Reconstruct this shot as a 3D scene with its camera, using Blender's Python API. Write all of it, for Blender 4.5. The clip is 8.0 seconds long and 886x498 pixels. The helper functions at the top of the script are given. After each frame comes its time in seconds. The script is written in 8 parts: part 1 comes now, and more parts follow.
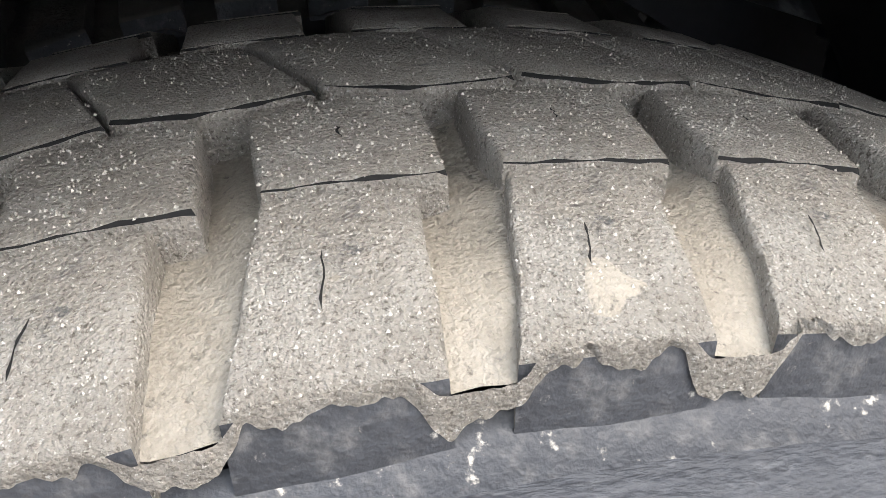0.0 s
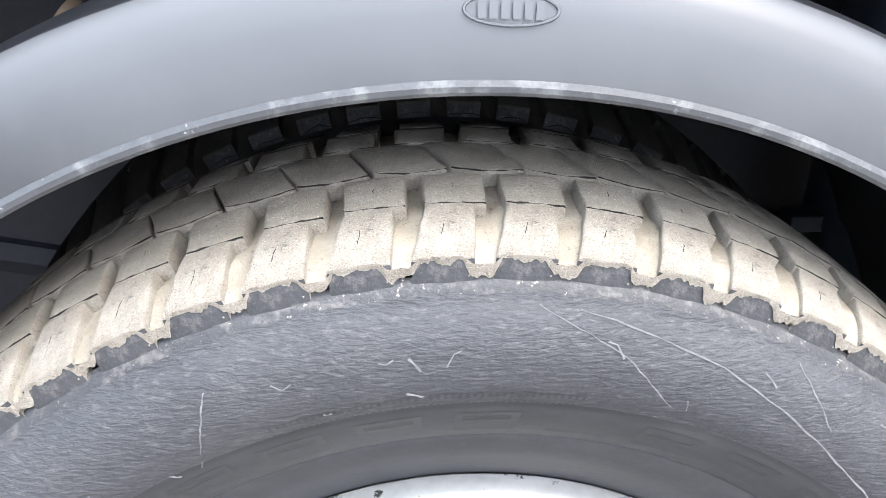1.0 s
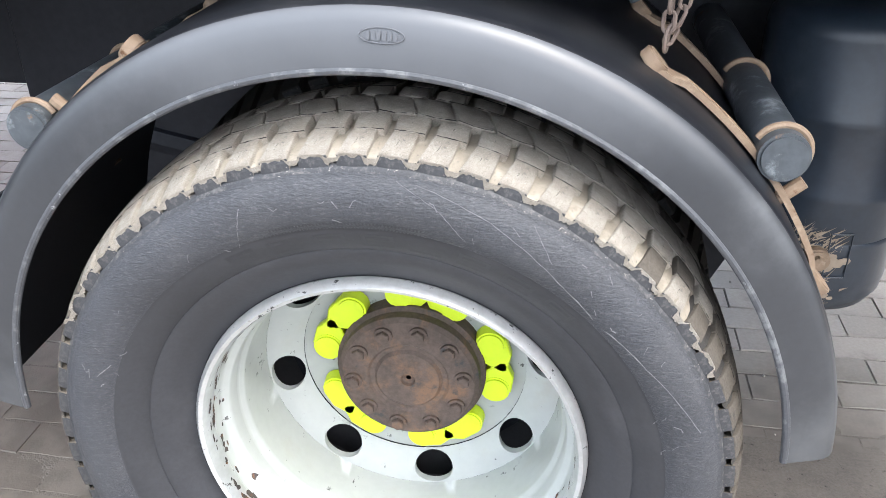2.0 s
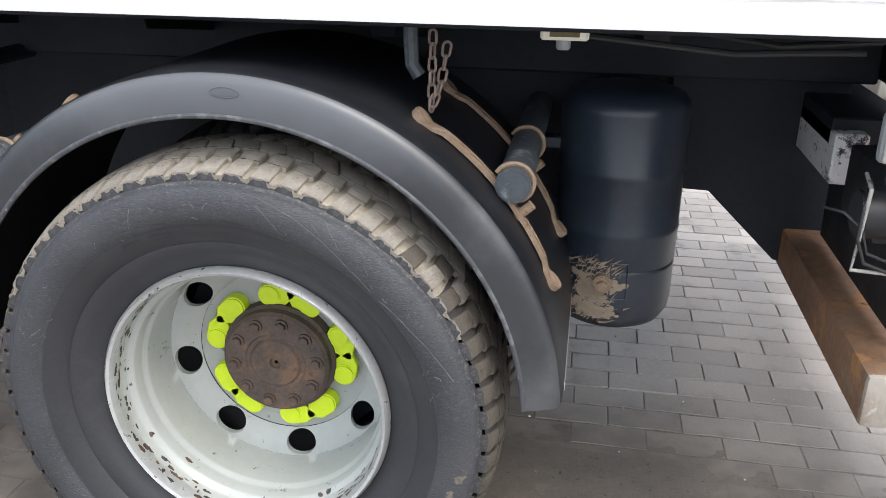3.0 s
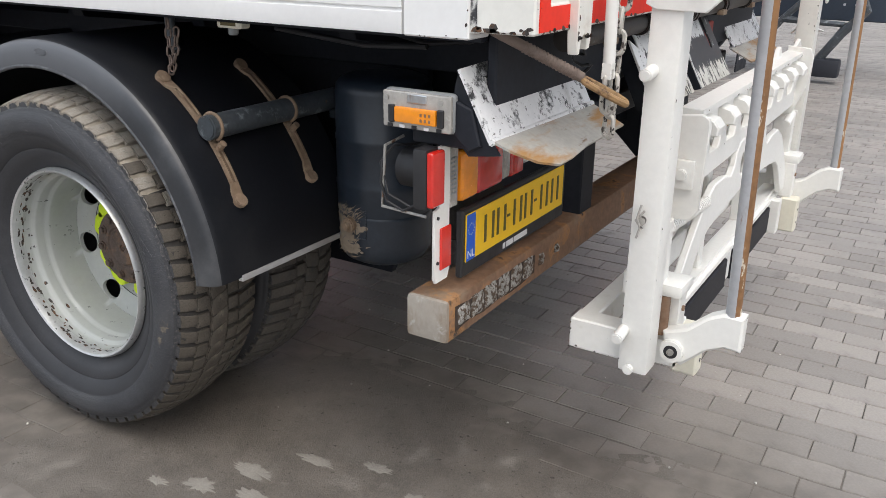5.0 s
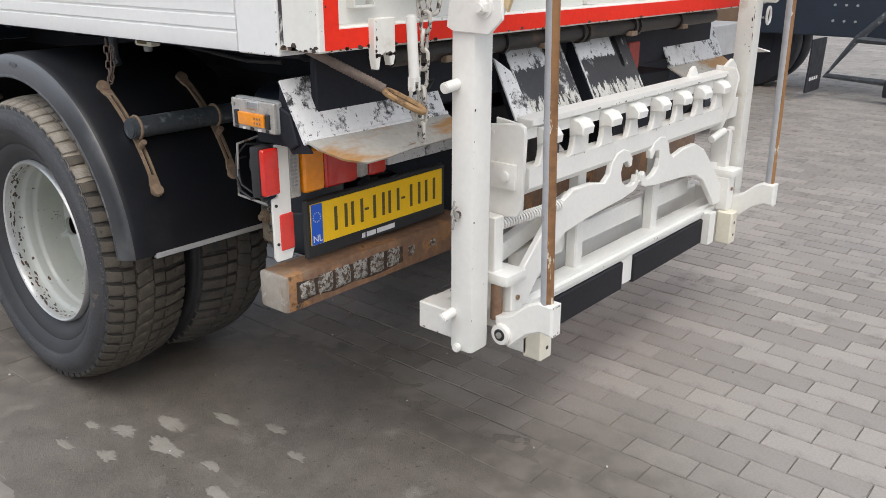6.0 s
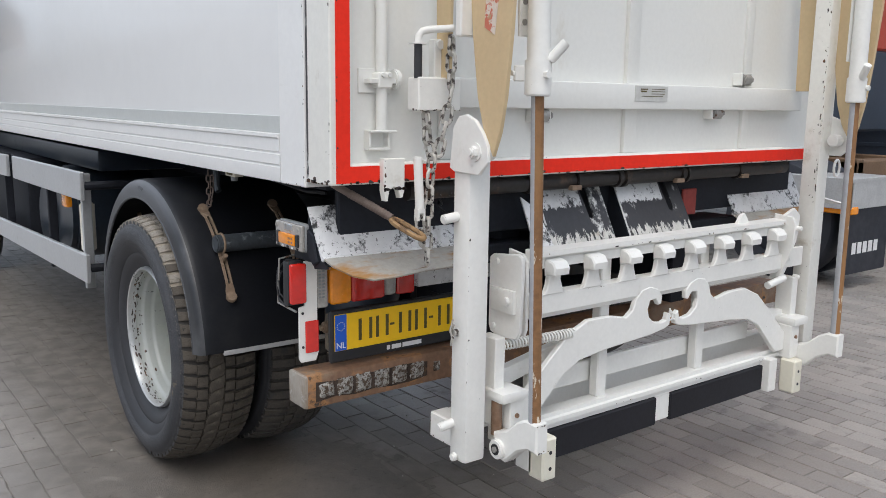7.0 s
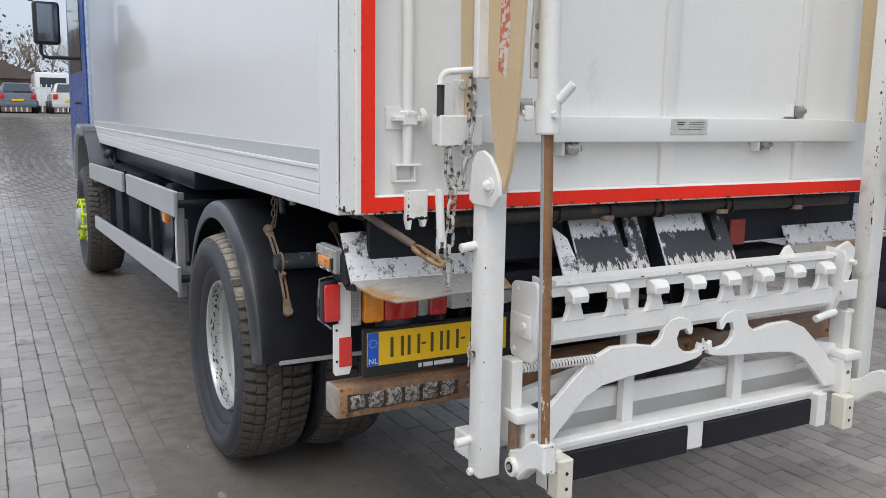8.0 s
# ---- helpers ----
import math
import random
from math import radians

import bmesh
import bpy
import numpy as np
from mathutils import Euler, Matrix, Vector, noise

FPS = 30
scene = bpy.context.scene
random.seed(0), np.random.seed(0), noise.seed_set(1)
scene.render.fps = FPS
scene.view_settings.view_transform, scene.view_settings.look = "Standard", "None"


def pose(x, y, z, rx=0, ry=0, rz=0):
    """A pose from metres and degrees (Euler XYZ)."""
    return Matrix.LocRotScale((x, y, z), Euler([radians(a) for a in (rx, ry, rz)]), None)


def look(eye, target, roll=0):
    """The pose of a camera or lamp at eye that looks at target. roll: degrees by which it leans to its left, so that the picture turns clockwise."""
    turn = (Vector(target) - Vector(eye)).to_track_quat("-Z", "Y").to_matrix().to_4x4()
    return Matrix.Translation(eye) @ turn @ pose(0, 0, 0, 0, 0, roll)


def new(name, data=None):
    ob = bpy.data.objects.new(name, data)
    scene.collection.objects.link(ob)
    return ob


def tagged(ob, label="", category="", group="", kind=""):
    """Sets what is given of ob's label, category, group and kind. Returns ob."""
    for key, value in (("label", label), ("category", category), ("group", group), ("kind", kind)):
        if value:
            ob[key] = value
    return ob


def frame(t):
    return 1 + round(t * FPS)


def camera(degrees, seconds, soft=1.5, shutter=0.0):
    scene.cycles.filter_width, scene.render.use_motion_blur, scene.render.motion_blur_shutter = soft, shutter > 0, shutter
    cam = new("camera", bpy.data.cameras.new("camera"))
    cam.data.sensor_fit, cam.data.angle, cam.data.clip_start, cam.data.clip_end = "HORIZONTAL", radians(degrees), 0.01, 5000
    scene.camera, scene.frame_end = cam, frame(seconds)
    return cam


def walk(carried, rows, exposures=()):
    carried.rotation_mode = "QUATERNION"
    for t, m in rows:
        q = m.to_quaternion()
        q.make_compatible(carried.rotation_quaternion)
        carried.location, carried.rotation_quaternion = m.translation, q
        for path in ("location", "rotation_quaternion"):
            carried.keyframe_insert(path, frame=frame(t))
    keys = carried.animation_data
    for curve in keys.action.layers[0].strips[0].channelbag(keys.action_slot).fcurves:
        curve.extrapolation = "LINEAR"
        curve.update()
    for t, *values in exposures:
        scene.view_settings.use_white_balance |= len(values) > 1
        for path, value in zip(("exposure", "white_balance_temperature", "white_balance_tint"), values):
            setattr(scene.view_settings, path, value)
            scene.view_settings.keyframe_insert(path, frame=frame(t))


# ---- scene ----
cam = camera(55.6, 8.0, 0.65)
PATH = [
    (0, (-0.058, 0.042, 1.039), (0.426, 1.778, 0.172), 3.4),
    (0.5, (-0.060, 0.005, 1.069), (0.390, 1.718, 0.155), 3.6),
    (1, (-0.031, -0.267, 1.159), (0.109, 1.507, 0.361), -0.1),
    (1.5, (0.050, -0.527, 1.238), (0.033, 1.220, 0.375), -0.4),
    (1.7, (0.118, -0.602, 1.278), (-0.030, 1.158, 0.278), -0.3),
    (2.8, (0.532, -0.989, 1.365), (0.189, 0.82, 0.585), -0.1),
    (3, (0.609, -1.088, 1.362), (0.294, 0.743, 0.623), 0.6),
    (3.5, (0.937, -1.226, 1.378), (0.641, 0.614, 0.653), 1.6),
    (4, (1.266, -1.261, 1.375), (0.938, 0.579, 0.664), 2.2),
    (4.5, (1.641, -1.179, 1.391), (1.008, 0.585, 0.691), 1.1),
    (4.7, (1.798, -1.168, 1.372), (1.011, 0.533, 0.673), 0.9),
    (5.8, (2.64, -1.054, 1.434), (1.439, 0.393, 0.752), 0.1),
    (6, (2.764, -1.006, 1.418), (1.55, 0.44, 0.758), 0.1),
    (6.5, (3.067, -0.957, 1.433), (1.746, 0.49, 1.034), 1.0),
    (7, (3.269, -0.837, 1.435), (1.698, 0.352, 1.09), 0.8),
    (7.5, (3.412, -0.702, 1.457), (1.749, 0.353, 1.106), 1.0),
    (8, (3.547, -0.677, 1.503), (1.815, 0.27, 1.185), 0.9),
]
walk(cam, [(t, look(eye, target, roll)) for t, eye, target, roll in PATH],
     [(0.0, 1.8, 6500, 10), (0.5, 1.93, 6500, 10), (1.0, 2.40, 6350, 10), (1.5, 2.34, 6350, 10), (1.7, 2.22, 6350, 10), (2.8, 1.38, 6450, 10), (3.0, 1.20, 6500, 10),
      (3.5, 0.72, 6500, 10), (4.5, 0.5, 6550, 10), (6.0, 0.36, 6600, 10), (6.5, 0.33, 6450, 10), (7.0, 0.15, 6350, 10), (8.0, 0.12, 6280, 10)])

# world, sun, exposure
world = bpy.data.worlds.new("overcast_sky")
scene.world = world
world.use_nodes = True
wn = world.node_tree
sky = wn.nodes.new("ShaderNodeTexSky")
sky.sky_type = "NISHITA"
sky.sun_disc = False
sky.sun_elevation = radians(48)
sky.sun_rotation = radians(134)
sky.air_density, sky.dust_density, sky.ozone_density = 1.0, 6.0, 0.6
whiten = wn.nodes.new("ShaderNodeMixRGB")
whiten.inputs[0].default_value = 0.72
whiten.inputs[2].default_value = (7.2, 7.9, 8.9, 1)
wn.links.new(sky.outputs[0], whiten.inputs[1])
# an overcast sky is brighter overhead than at the horizon
way = wn.nodes.new("ShaderNodeTexCoord")
split = wn.nodes.new("ShaderNodeSeparateXYZ")
wn.links.new(way.outputs["Generated"], split.inputs[0])
rise = wn.nodes.new("ShaderNodeMapRange")
for slot, v in zip((1, 2, 3, 4), (0.0, 1.0, 0.70, 1.18)):
    rise.inputs[slot].default_value = v
wn.links.new(split.outputs[2], rise.inputs[0])
dim = wn.nodes.new("ShaderNodeMixRGB")
dim.blend_type = "MULTIPLY"
dim.inputs[0].default_value = 1.0
wn.links.new(whiten.outputs[0], dim.inputs[1])
wn.links.new(rise.outputs[0], dim.inputs[2])
wn.links.new(dim.outputs[0], wn.nodes["Background"].inputs[0])
wn.nodes["Background"].inputs[1].default_value = 0.14

sun_data = bpy.data.lights.new("sun", "SUN")
sun_data.energy, sun_data.angle, sun_data.color = 0.9, radians(25), (1.0, 0.96, 0.9)
sun = new("sun", sun_data)
sun.matrix_world = look((2.6, -2.3, 8), (0.2, 0, 0))


# ---------------------------------------------------------------- materials
def surf(name, col, rough=0.5, metal=0.0, vary=0.25, big=3.0, small=60.0, bump=0.15, bump_scale=120.0,
         layers=(), coat=0.0, per_object=0.0, per_island=0.0, bump_dist=0.002, spec=0.5, bump_stretch=(1, 1, 1)):
    """A procedural surface: base colour varied at two scales, with stain or chip layers.
    A layer is (colour, scale, low, high, roughness, stretch)."""
    m = bpy.data.materials.new(name)
    m.use_nodes = True
    n, l = m.node_tree.nodes, m.node_tree.links
    b = n["Principled BSDF"]
    tc = n.new("ShaderNodeTexCoord")

    def tex(scale, detail=6.0, stretch=(1, 1, 1), rough_=0.6):
        mp = n.new("ShaderNodeMapping")
        mp.inputs["Scale"].default_value = stretch
        l.new(tc.outputs["Object"], mp.inputs[0])
        t = n.new("ShaderNodeTexNoise")
        t.inputs["Scale"].default_value = scale
        t.inputs["Detail"].default_value = detail
        t.inputs["Roughness"].default_value = rough_
        l.new(mp.outputs[0], t.inputs["Vector"])
        return t.outputs[0]

    def mixed(f, c1, c2, mode="MIX"):
        x = n.new("ShaderNodeMixRGB")
        x.blend_type = mode
        for k, v in ((0, f), (1, c1), (2, c2)):
            if isinstance(v, (int, float)):
                x.inputs[k].default_value = v
            elif isinstance(v, tuple):
                x.inputs[k].default_value = (*v[:3], 1)
            else:
                l.new(v, x.inputs[k])
        return x.outputs[0]

    def ranged(v, lo, hi, a=0.0, c=1.0):
        r = n.new("ShaderNodeMapRange")
        r.interpolation_type = "SMOOTHSTEP"
        for k, x in zip((1, 2, 3, 4), (lo, hi, a, c)):
            r.inputs[k].default_value = x
        l.new(v, r.inputs[0])
        return r.outputs[0]

    dark, light = tuple(c * (1 - vary) for c in col), tuple(min(1, c * (1 + vary)) for c in col)
    c = mixed(ranged(tex(big, 4), 0.3, 0.7), dark, light)
    fine = ranged(tex(small, 5), 0.3, 0.7)
    c = mixed(0.5, c, mixed(fine, dark, light))
    if per_object or per_island:
        src = n.new("ShaderNodeObjectInfo").outputs["Random"] if per_object else n.new("ShaderNodeNewGeometry").outputs["Random Per Island"]
        a = per_object or per_island
        r = ranged(src, 0.0, 1.0, 1 - a, 1 + a)
        cr = n.new("ShaderNodeCombineXYZ")
        for k in range(3):
            l.new(r, cr.inputs[k])
        c = mixed(1.0, c, cr.outputs[0], "MULTIPLY")
    rg = rough
    for lc, scale, lo, hi, lrough, *st in layers:
        f = ranged(tex(scale, 8.0, st[0] if st else (1, 1, 1), 0.65), lo, hi)
        if len(st) > 1:
            f2 = ranged(tex(scale * st[1], 6.0, (1, 1, 1), 0.7), 0.42, 0.6)
            mm = n.new("ShaderNodeMath")
            mm.operation = "MULTIPLY"
            l.new(f, mm.inputs[0])
            l.new(f2, mm.inputs[1])
            f = mm.outputs[0]
        c = mixed(f, c, lc)
        v = n.new("ShaderNodeMix")
        l.new(f, v.inputs[0])
        if isinstance(rg, float):
            v.inputs[2].default_value = rg
        else:
            l.new(rg, v.inputs[2])
        v.inputs[3].default_value = lrough
        rg = v.outputs[0]
    l.new(c, b.inputs["Base Color"])
    if isinstance(rg, float):
        rr = ranged(tex(big * 4, 5), 0.25, 0.75, max(0.02, rg - 0.08), min(1, rg + 0.1))
        l.new(rr, b.inputs["Roughness"])
    else:
        l.new(rg, b.inputs["Roughness"])
    b.inputs["Metallic"].default_value = metal
    b.inputs["Coat Weight"].default_value = coat
    b.inputs["Specular IOR Level"].default_value = spec
    if bump:
        bp = n.new("ShaderNodeBump")
        bp.inputs["Strength"].default_value = bump
        bp.inputs["Distance"].default_value = bump_dist
        hgt = mixed(0.5, tex(bump_scale, 6, bump_stretch), tex(bump_scale * 0.25, 4, bump_stretch))
        l.new(hgt, bp.inputs["Height"])
        l.new(bp.outputs[0], b.inputs["Normal"])
    return m


RUST, BLACKCHIP = (0.16, 0.07, 0.03), (0.035, 0.03, 0.028)
M_body = surf("white_body_paint", (0.86, 0.87, 0.87), 0.16, vary=0.015, big=0.8, small=12, bump=0.02, bump_scale=6, coat=0.3,
              layers=[((0.62, 0.60, 0.54), 1.6, 0.60, 0.85, 0.4, (0.5, 0.5, 2.5))])
M_rail = surf("white_rail_paint", (0.80, 0.80, 0.79), 0.3, vary=0.03, bump=0.03,
              layers=[((0.50, 0.47, 0.42), 6.0, 0.66, 0.85, 0.5, (0.4, 1, 1.5)), (BLACKCHIP, 55.0, 0.74, 0.76, 0.6)])
M_rear = surf("cream_white_rear_paint", (0.77, 0.77, 0.735), 0.3, vary=0.03, big=2, bump=0.03,
              layers=[((0.56, 0.52, 0.43), 5.0, 0.62, 0.85, 0.5, (1, 1, 0.5)), (BLACKCHIP, 60.0, 0.745, 0.76, 0.6)])
M_chip = surf("chipped_white_paint", (0.78, 0.77, 0.72), 0.35, vary=0.05, bump=0.08,
              layers=[((0.5, 0.45, 0.36), 9.0, 0.58, 0.8, 0.5), (BLACKCHIP, 45.0, 0.675, 0.69, 0.6), (RUST, 60.0, 0.71, 0.74, 0.8)])
M_lift = surf("white_lift_paint", (0.79, 0.785, 0.75), 0.36, vary=0.04, big=5, bump=0.06, bump_scale=90,
              layers=[((0.55, 0.51, 0.44), 7.0, 0.60, 0.85, 0.5), (BLACKCHIP, 70.0, 0.718, 0.733, 0.6), (RUST, 30.0, 0.735, 0.76, 0.8)])
M_worn = surf("worn_white_over_black_paint", (0.72, 0.72, 0.72), 0.35, vary=0.08, bump=0.15,
              layers=[((0.45, 0.44, 0.42), 8.0, 0.5, 0.75, 0.5), ((0.025, 0.025, 0.027), 14.0, 0.53, 0.56, 0.5, (1, 1, 1), 3.0), ((0.03, 0.028, 0.027), 75.0, 0.63, 0.65, 0.6), ((0.22, 0.12, 0.06), 9.0, 0.64, 0.74, 0.7)])
M_wornblack = surf("black_plate_scraped_to_white", (0.035, 0.035, 0.04), 0.4, vary=0.2, bump=0.15,
                   layers=[((0.68, 0.68, 0.66), 7.0, 0.55, 0.6, 0.4, (1, 1, 0.6), 4.0), ((0.25, 0.16, 0.08), 12.0, 0.68, 0.75, 0.7)])
M_red = surf("red_reflective_tape", (0.82, 0.032, 0.014), 0.5, spec=0.2, vary=0.08, bump=0.03, layers=[((0.55, 0.4, 0.36), 30.0, 0.74, 0.77, 0.6)])
M_silver = surf("silver_reflective_band", (0.52, 0.54, 0.53), 0.35, vary=0.05, big=4, bump=0.02, layers=[((0.58, 0.62, 0.42), 1.1, 0.58, 0.8, 0.4, (1, 1, 0.3))])
M_alu = surf("aluminium_guard", (0.62, 0.63, 0.64), 0.38, metal=0.7, vary=0.06, bump=0.04, layers=[((0.4, 0.38, 0.36), 8.0, 0.6, 0.8, 0.6)])
M_chassis = surf("black_chassis_paint", (0.012, 0.014, 0.020), 0.6, spec=0.3, vary=0.3, big=4, bump=0.1, layers=[((0.024, 0.022, 0.021), 6.0, 0.58, 0.85, 0.8)])
# The face's paler tone holds painted sky sheen as well as dust.
M_fender = surf("dusty_sheened_black_fender", (0.023, 0.025, 0.029), 0.36, vary=0.12, big=5, small=90, bump=0.08, bump_scale=300, bump_dist=0.0006, spec=0.55,
                layers=[((0.075, 0.078, 0.083), 4.0, 0.42, 0.74, 0.42), ((0.005, 0.005, 0.006), 190.0, 0.745, 0.76, 0.6), ((0.3, 0.31, 0.31), 90.0, 0.75, 0.77, 0.6, (0.6, 1, 1))])
# Same plastic without the face's painted sheen, so it stays darker.
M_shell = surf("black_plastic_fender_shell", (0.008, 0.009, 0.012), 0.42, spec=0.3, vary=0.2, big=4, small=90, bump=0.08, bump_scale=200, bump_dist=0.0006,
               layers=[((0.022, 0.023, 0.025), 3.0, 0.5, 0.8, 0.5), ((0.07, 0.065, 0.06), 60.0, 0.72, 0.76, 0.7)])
M_lip = surf("scuffed_plastic_lip", (0.055, 0.058, 0.065), 0.42, vary=0.2, small=200, bump=0.3, bump_scale=300, layers=[((0.13, 0.135, 0.14), 40.0, 0.5, 0.66, 0.6), ((0.34, 0.35, 0.36), 90.0, 0.64, 0.72, 0.6)])
M_side = surf("dusty_rubber_sidewall", (0.044, 0.046, 0.052), 0.5, vary=0.25, big=7, small=200, bump=1.0, bump_scale=330, bump_dist=0.0027, bump_stretch=(0.5, 1, 1.3), spec=0.35,
              layers=[((0.062, 0.063, 0.067), 5.0, 0.42, 0.72, 0.6), ((0.17, 0.155, 0.13), 7.0, 0.68, 0.78, 0.9), ((0.085, 0.086, 0.09), 230.0, 0.52, 0.68, 0.6, (0.55, 1, 1.7)), ((0.4, 0.4, 0.4), 120.0, 0.74, 0.76, 0.8)])
M_darkside = surf("dark_rubber_band", (0.026, 0.027, 0.031), 0.55, vary=0.2, big=7, small=160, bump=0.3, bump_scale=170, bump_dist=0.001,
                  layers=[((0.06, 0.06, 0.065), 6.0, 0.5, 0.8, 0.7)])
M_mud = surf("dried_mud_on_tread", (0.318, 0.285, 0.242), 0.93, vary=0.2, big=14, small=1500, bump=0.9, bump_scale=1100, bump_dist=0.006, spec=0.2,
             layers=[((0.41, 0.378, 0.33), 40.0, 0.44, 0.7, 0.95), ((0.17, 0.15, 0.125), 1000.0, 0.52, 0.66, 0.9), ((0.58, 0.545, 0.49), 1300.0, 0.57, 0.66, 0.95), ((0.12, 0.118, 0.116), 55.0, 0.57, 0.70, 0.85, (1, 1, 1), 9.0)])
# Tread off the top: worn and dusty, with shade painted into its tone.
M_shaded_tread = surf("shaded_worn_tread_with_dust", (0.085, 0.074, 0.061), 0.8, vary=0.3, big=14, small=300, bump=0.8, bump_scale=300, bump_dist=0.003, spec=0.3,
                    layers=[((0.18, 0.155, 0.122), 25.0, 0.5, 0.75, 0.9), ((0.03, 0.03, 0.031), 60.0, 0.55, 0.7, 0.6)])
M_mudgroove = surf("mud_in_grooves", (0.30, 0.265, 0.215), 0.95, vary=0.2, big=16, small=900, bump=0.9, bump_scale=700, bump_dist=0.004, spec=0.2,
                   layers=[((0.40, 0.36, 0.30), 30.0, 0.46, 0.68, 0.95), ((0.15, 0.135, 0.115), 300.0, 0.58, 0.7, 0.9), ((0.12, 0.115, 0.11), 45.0, 0.63, 0.74, 0.85)])
M_shoulder = surf("shoulder_rubber_with_mud", (0.030, 0.031, 0.035), 0.5, vary=0.25, big=20, small=350, bump=0.6, bump_scale=420,
                  layers=[((0.11, 0.105, 0.10), 110.0, 0.48, 0.7, 0.7), ((0.40, 0.37, 0.32), 200.0, 0.60, 0.68, 0.95, (1, 1, 1), 3.0)])
M_tread2 = surf("brown_dusty_tread", (0.075, 0.067, 0.058), 0.85, vary=0.25, big=12, small=150, bump=0.7, bump_scale=250, layers=[((0.04, 0.04, 0.04), 20.0, 0.5, 0.7, 0.7)])
M_rim = surf("white_wheel_paint", (0.385, 0.405, 0.39), 0.3, vary=0.05, big=6, bump=0.04,
             layers=[((0.36, 0.345, 0.30), 7.0, 0.55, 0.85, 0.5), ((0.04, 0.04, 0.042), 42.0, 0.63, 0.645, 0.5, (1, 0.7, 1), 0.35), ((0.2, 0.11, 0.06), 60.0, 0.72, 0.75, 0.8)])
M_rimedge = surf("bare_rim_edge", (0.55, 0.56, 0.56), 0.35, metal=0.6, vary=0.15, bump=0.15, layers=[((0.05, 0.05, 0.05), 60.0, 0.60, 0.66, 0.6)])
M_hub = surf("rusty_hub", (0.085, 0.062, 0.05), 0.75, vary=0.35, big=18, small=140, bump=0.5, bump_scale=160,
             layers=[((0.17, 0.10, 0.06), 22.0, 0.5, 0.7, 0.85), ((0.035, 0.033, 0.034), 30.0, 0.58, 0.7, 0.6)])
M_darkgroove = surf("shaded_dirty_groove", (0.034, 0.031, 0.028), 0.85, vary=0.3, big=14, small=300, bump=0.6, bump_scale=300, layers=[((0.10, 0.085, 0.068), 30.0, 0.56, 0.75, 0.9)])
M_grain = surf("dried_mud_grain", (0.40, 0.37, 0.32), 0.95, vary=0.35, big=300, small=1500, bump=0.0, spec=0.2, per_island=0.45)
# Near-black for crack edges and sipes: the shade of their depth is painted in.
M_crack = surf("shaded_crack_tone", (0.016, 0.015, 0.014), 0.8, vary=0.3, bump=0.2, spec=0.2)
M_greasy = surf("greasy_brown_black_tube", (0.020, 0.016, 0.014), 0.45, vary=0.3, big=6, bump=0.2, layers=[((0.11, 0.07, 0.045), 9.0, 0.54, 0.7, 0.7), ((0.2, 0.19, 0.18), 30.0, 0.68, 0.74, 0.5)])
M_lime = surf("lime_plastic", (0.62, 0.80, 0.02), 0.4, vary=0.06, bump=0.03)
M_bracket = surf("tan_rusted_bracket", (0.22, 0.155, 0.105), 0.7, vary=0.2, big=12, bump=0.2, layers=[((0.34, 0.26, 0.185), 20.0, 0.5, 0.7, 0.7), ((0.14, 0.07, 0.035), 26.0, 0.6, 0.7, 0.85)])
M_pipe = surf("worn_black_pipe", (0.06, 0.07, 0.08), 0.45, vary=0.3, bump=0.15, layers=[((0.3, 0.33, 0.35), 16.0, 0.54, 0.7, 0.5), ((0.22, 0.13, 0.08), 20.0, 0.64, 0.72, 0.8)])
M_tank = surf("dark_blue_black_tank_paint", (0.020, 0.028, 0.040), 0.32, vary=0.2, big=4, bump=0.06, layers=[((0.09, 0.10, 0.11), 5.0, 0.55, 0.85, 0.6)])
M_splash = surf("dried_mud_splash", (0.27, 0.22, 0.165), 0.9, vary=0.2, bump=0.6)
M_beam = surf("rusty_bumper_beam", (0.20, 0.112, 0.066), 0.6, vary=0.3, big=5, bump=0.25,
              layers=[((0.25, 0.185, 0.13), 6.0, 0.50, 0.68, 0.6, (1, 0.5, 1)), ((0.46, 0.22, 0.075), 9.0, 0.52, 0.68, 0.75), ((0.05, 0.04, 0.035), 9.0, 0.60, 0.68, 0.8)])
M_beamend = surf("grey_worn_beam_end", (0.33, 0.30, 0.26), 0.6, vary=0.12, big=8, bump=0.2, layers=[((0.20, 0.14, 0.09), 9.0, 0.50, 0.75, 0.7, (1, 1, 0.4)), ((0.46, 0.44, 0.41), 22.0, 0.58, 0.72, 0.6)])
M_flake = surf("flaking_grey_foil", (0.32, 0.31, 0.285), 0.4, metal=0.3, vary=0.5, big=40, small=200, bump=1.0, bump_scale=160, layers=[((0.10, 0.07, 0.05), 90.0, 0.48, 0.56, 0.8)])
M_crust = surf("dark_crusted_grime", (0.045, 0.030, 0.022), 0.85, vary=0.4, big=20, small=120, bump=0.8, bump_scale=140, bump_dist=0.004, layers=[((0.15, 0.08, 0.04), 30.0, 0.55, 0.7, 0.8)])
M_amber = surf("amber_lens", (0.85, 0.28, 0.01), 0.18, vary=0.08, big=30, bump=0.25, bump_scale=60, coat=0.5)
M_lensred = surf("red_lens", (0.62, 0.02, 0.012), 0.15, vary=0.1, big=20, bump=0.1, coat=0.6)
M_lensdark = surf("dark_red_lens", (0.52, 0.02, 0.014), 0.15, vary=0.15, big=20, bump=0.15, coat=0.6)
M_clear = surf("clear_grey_lens", (0.36, 0.345, 0.32), 0.2, vary=0.15, big=30, bump=0.3, bump_scale=80, coat=0.5)
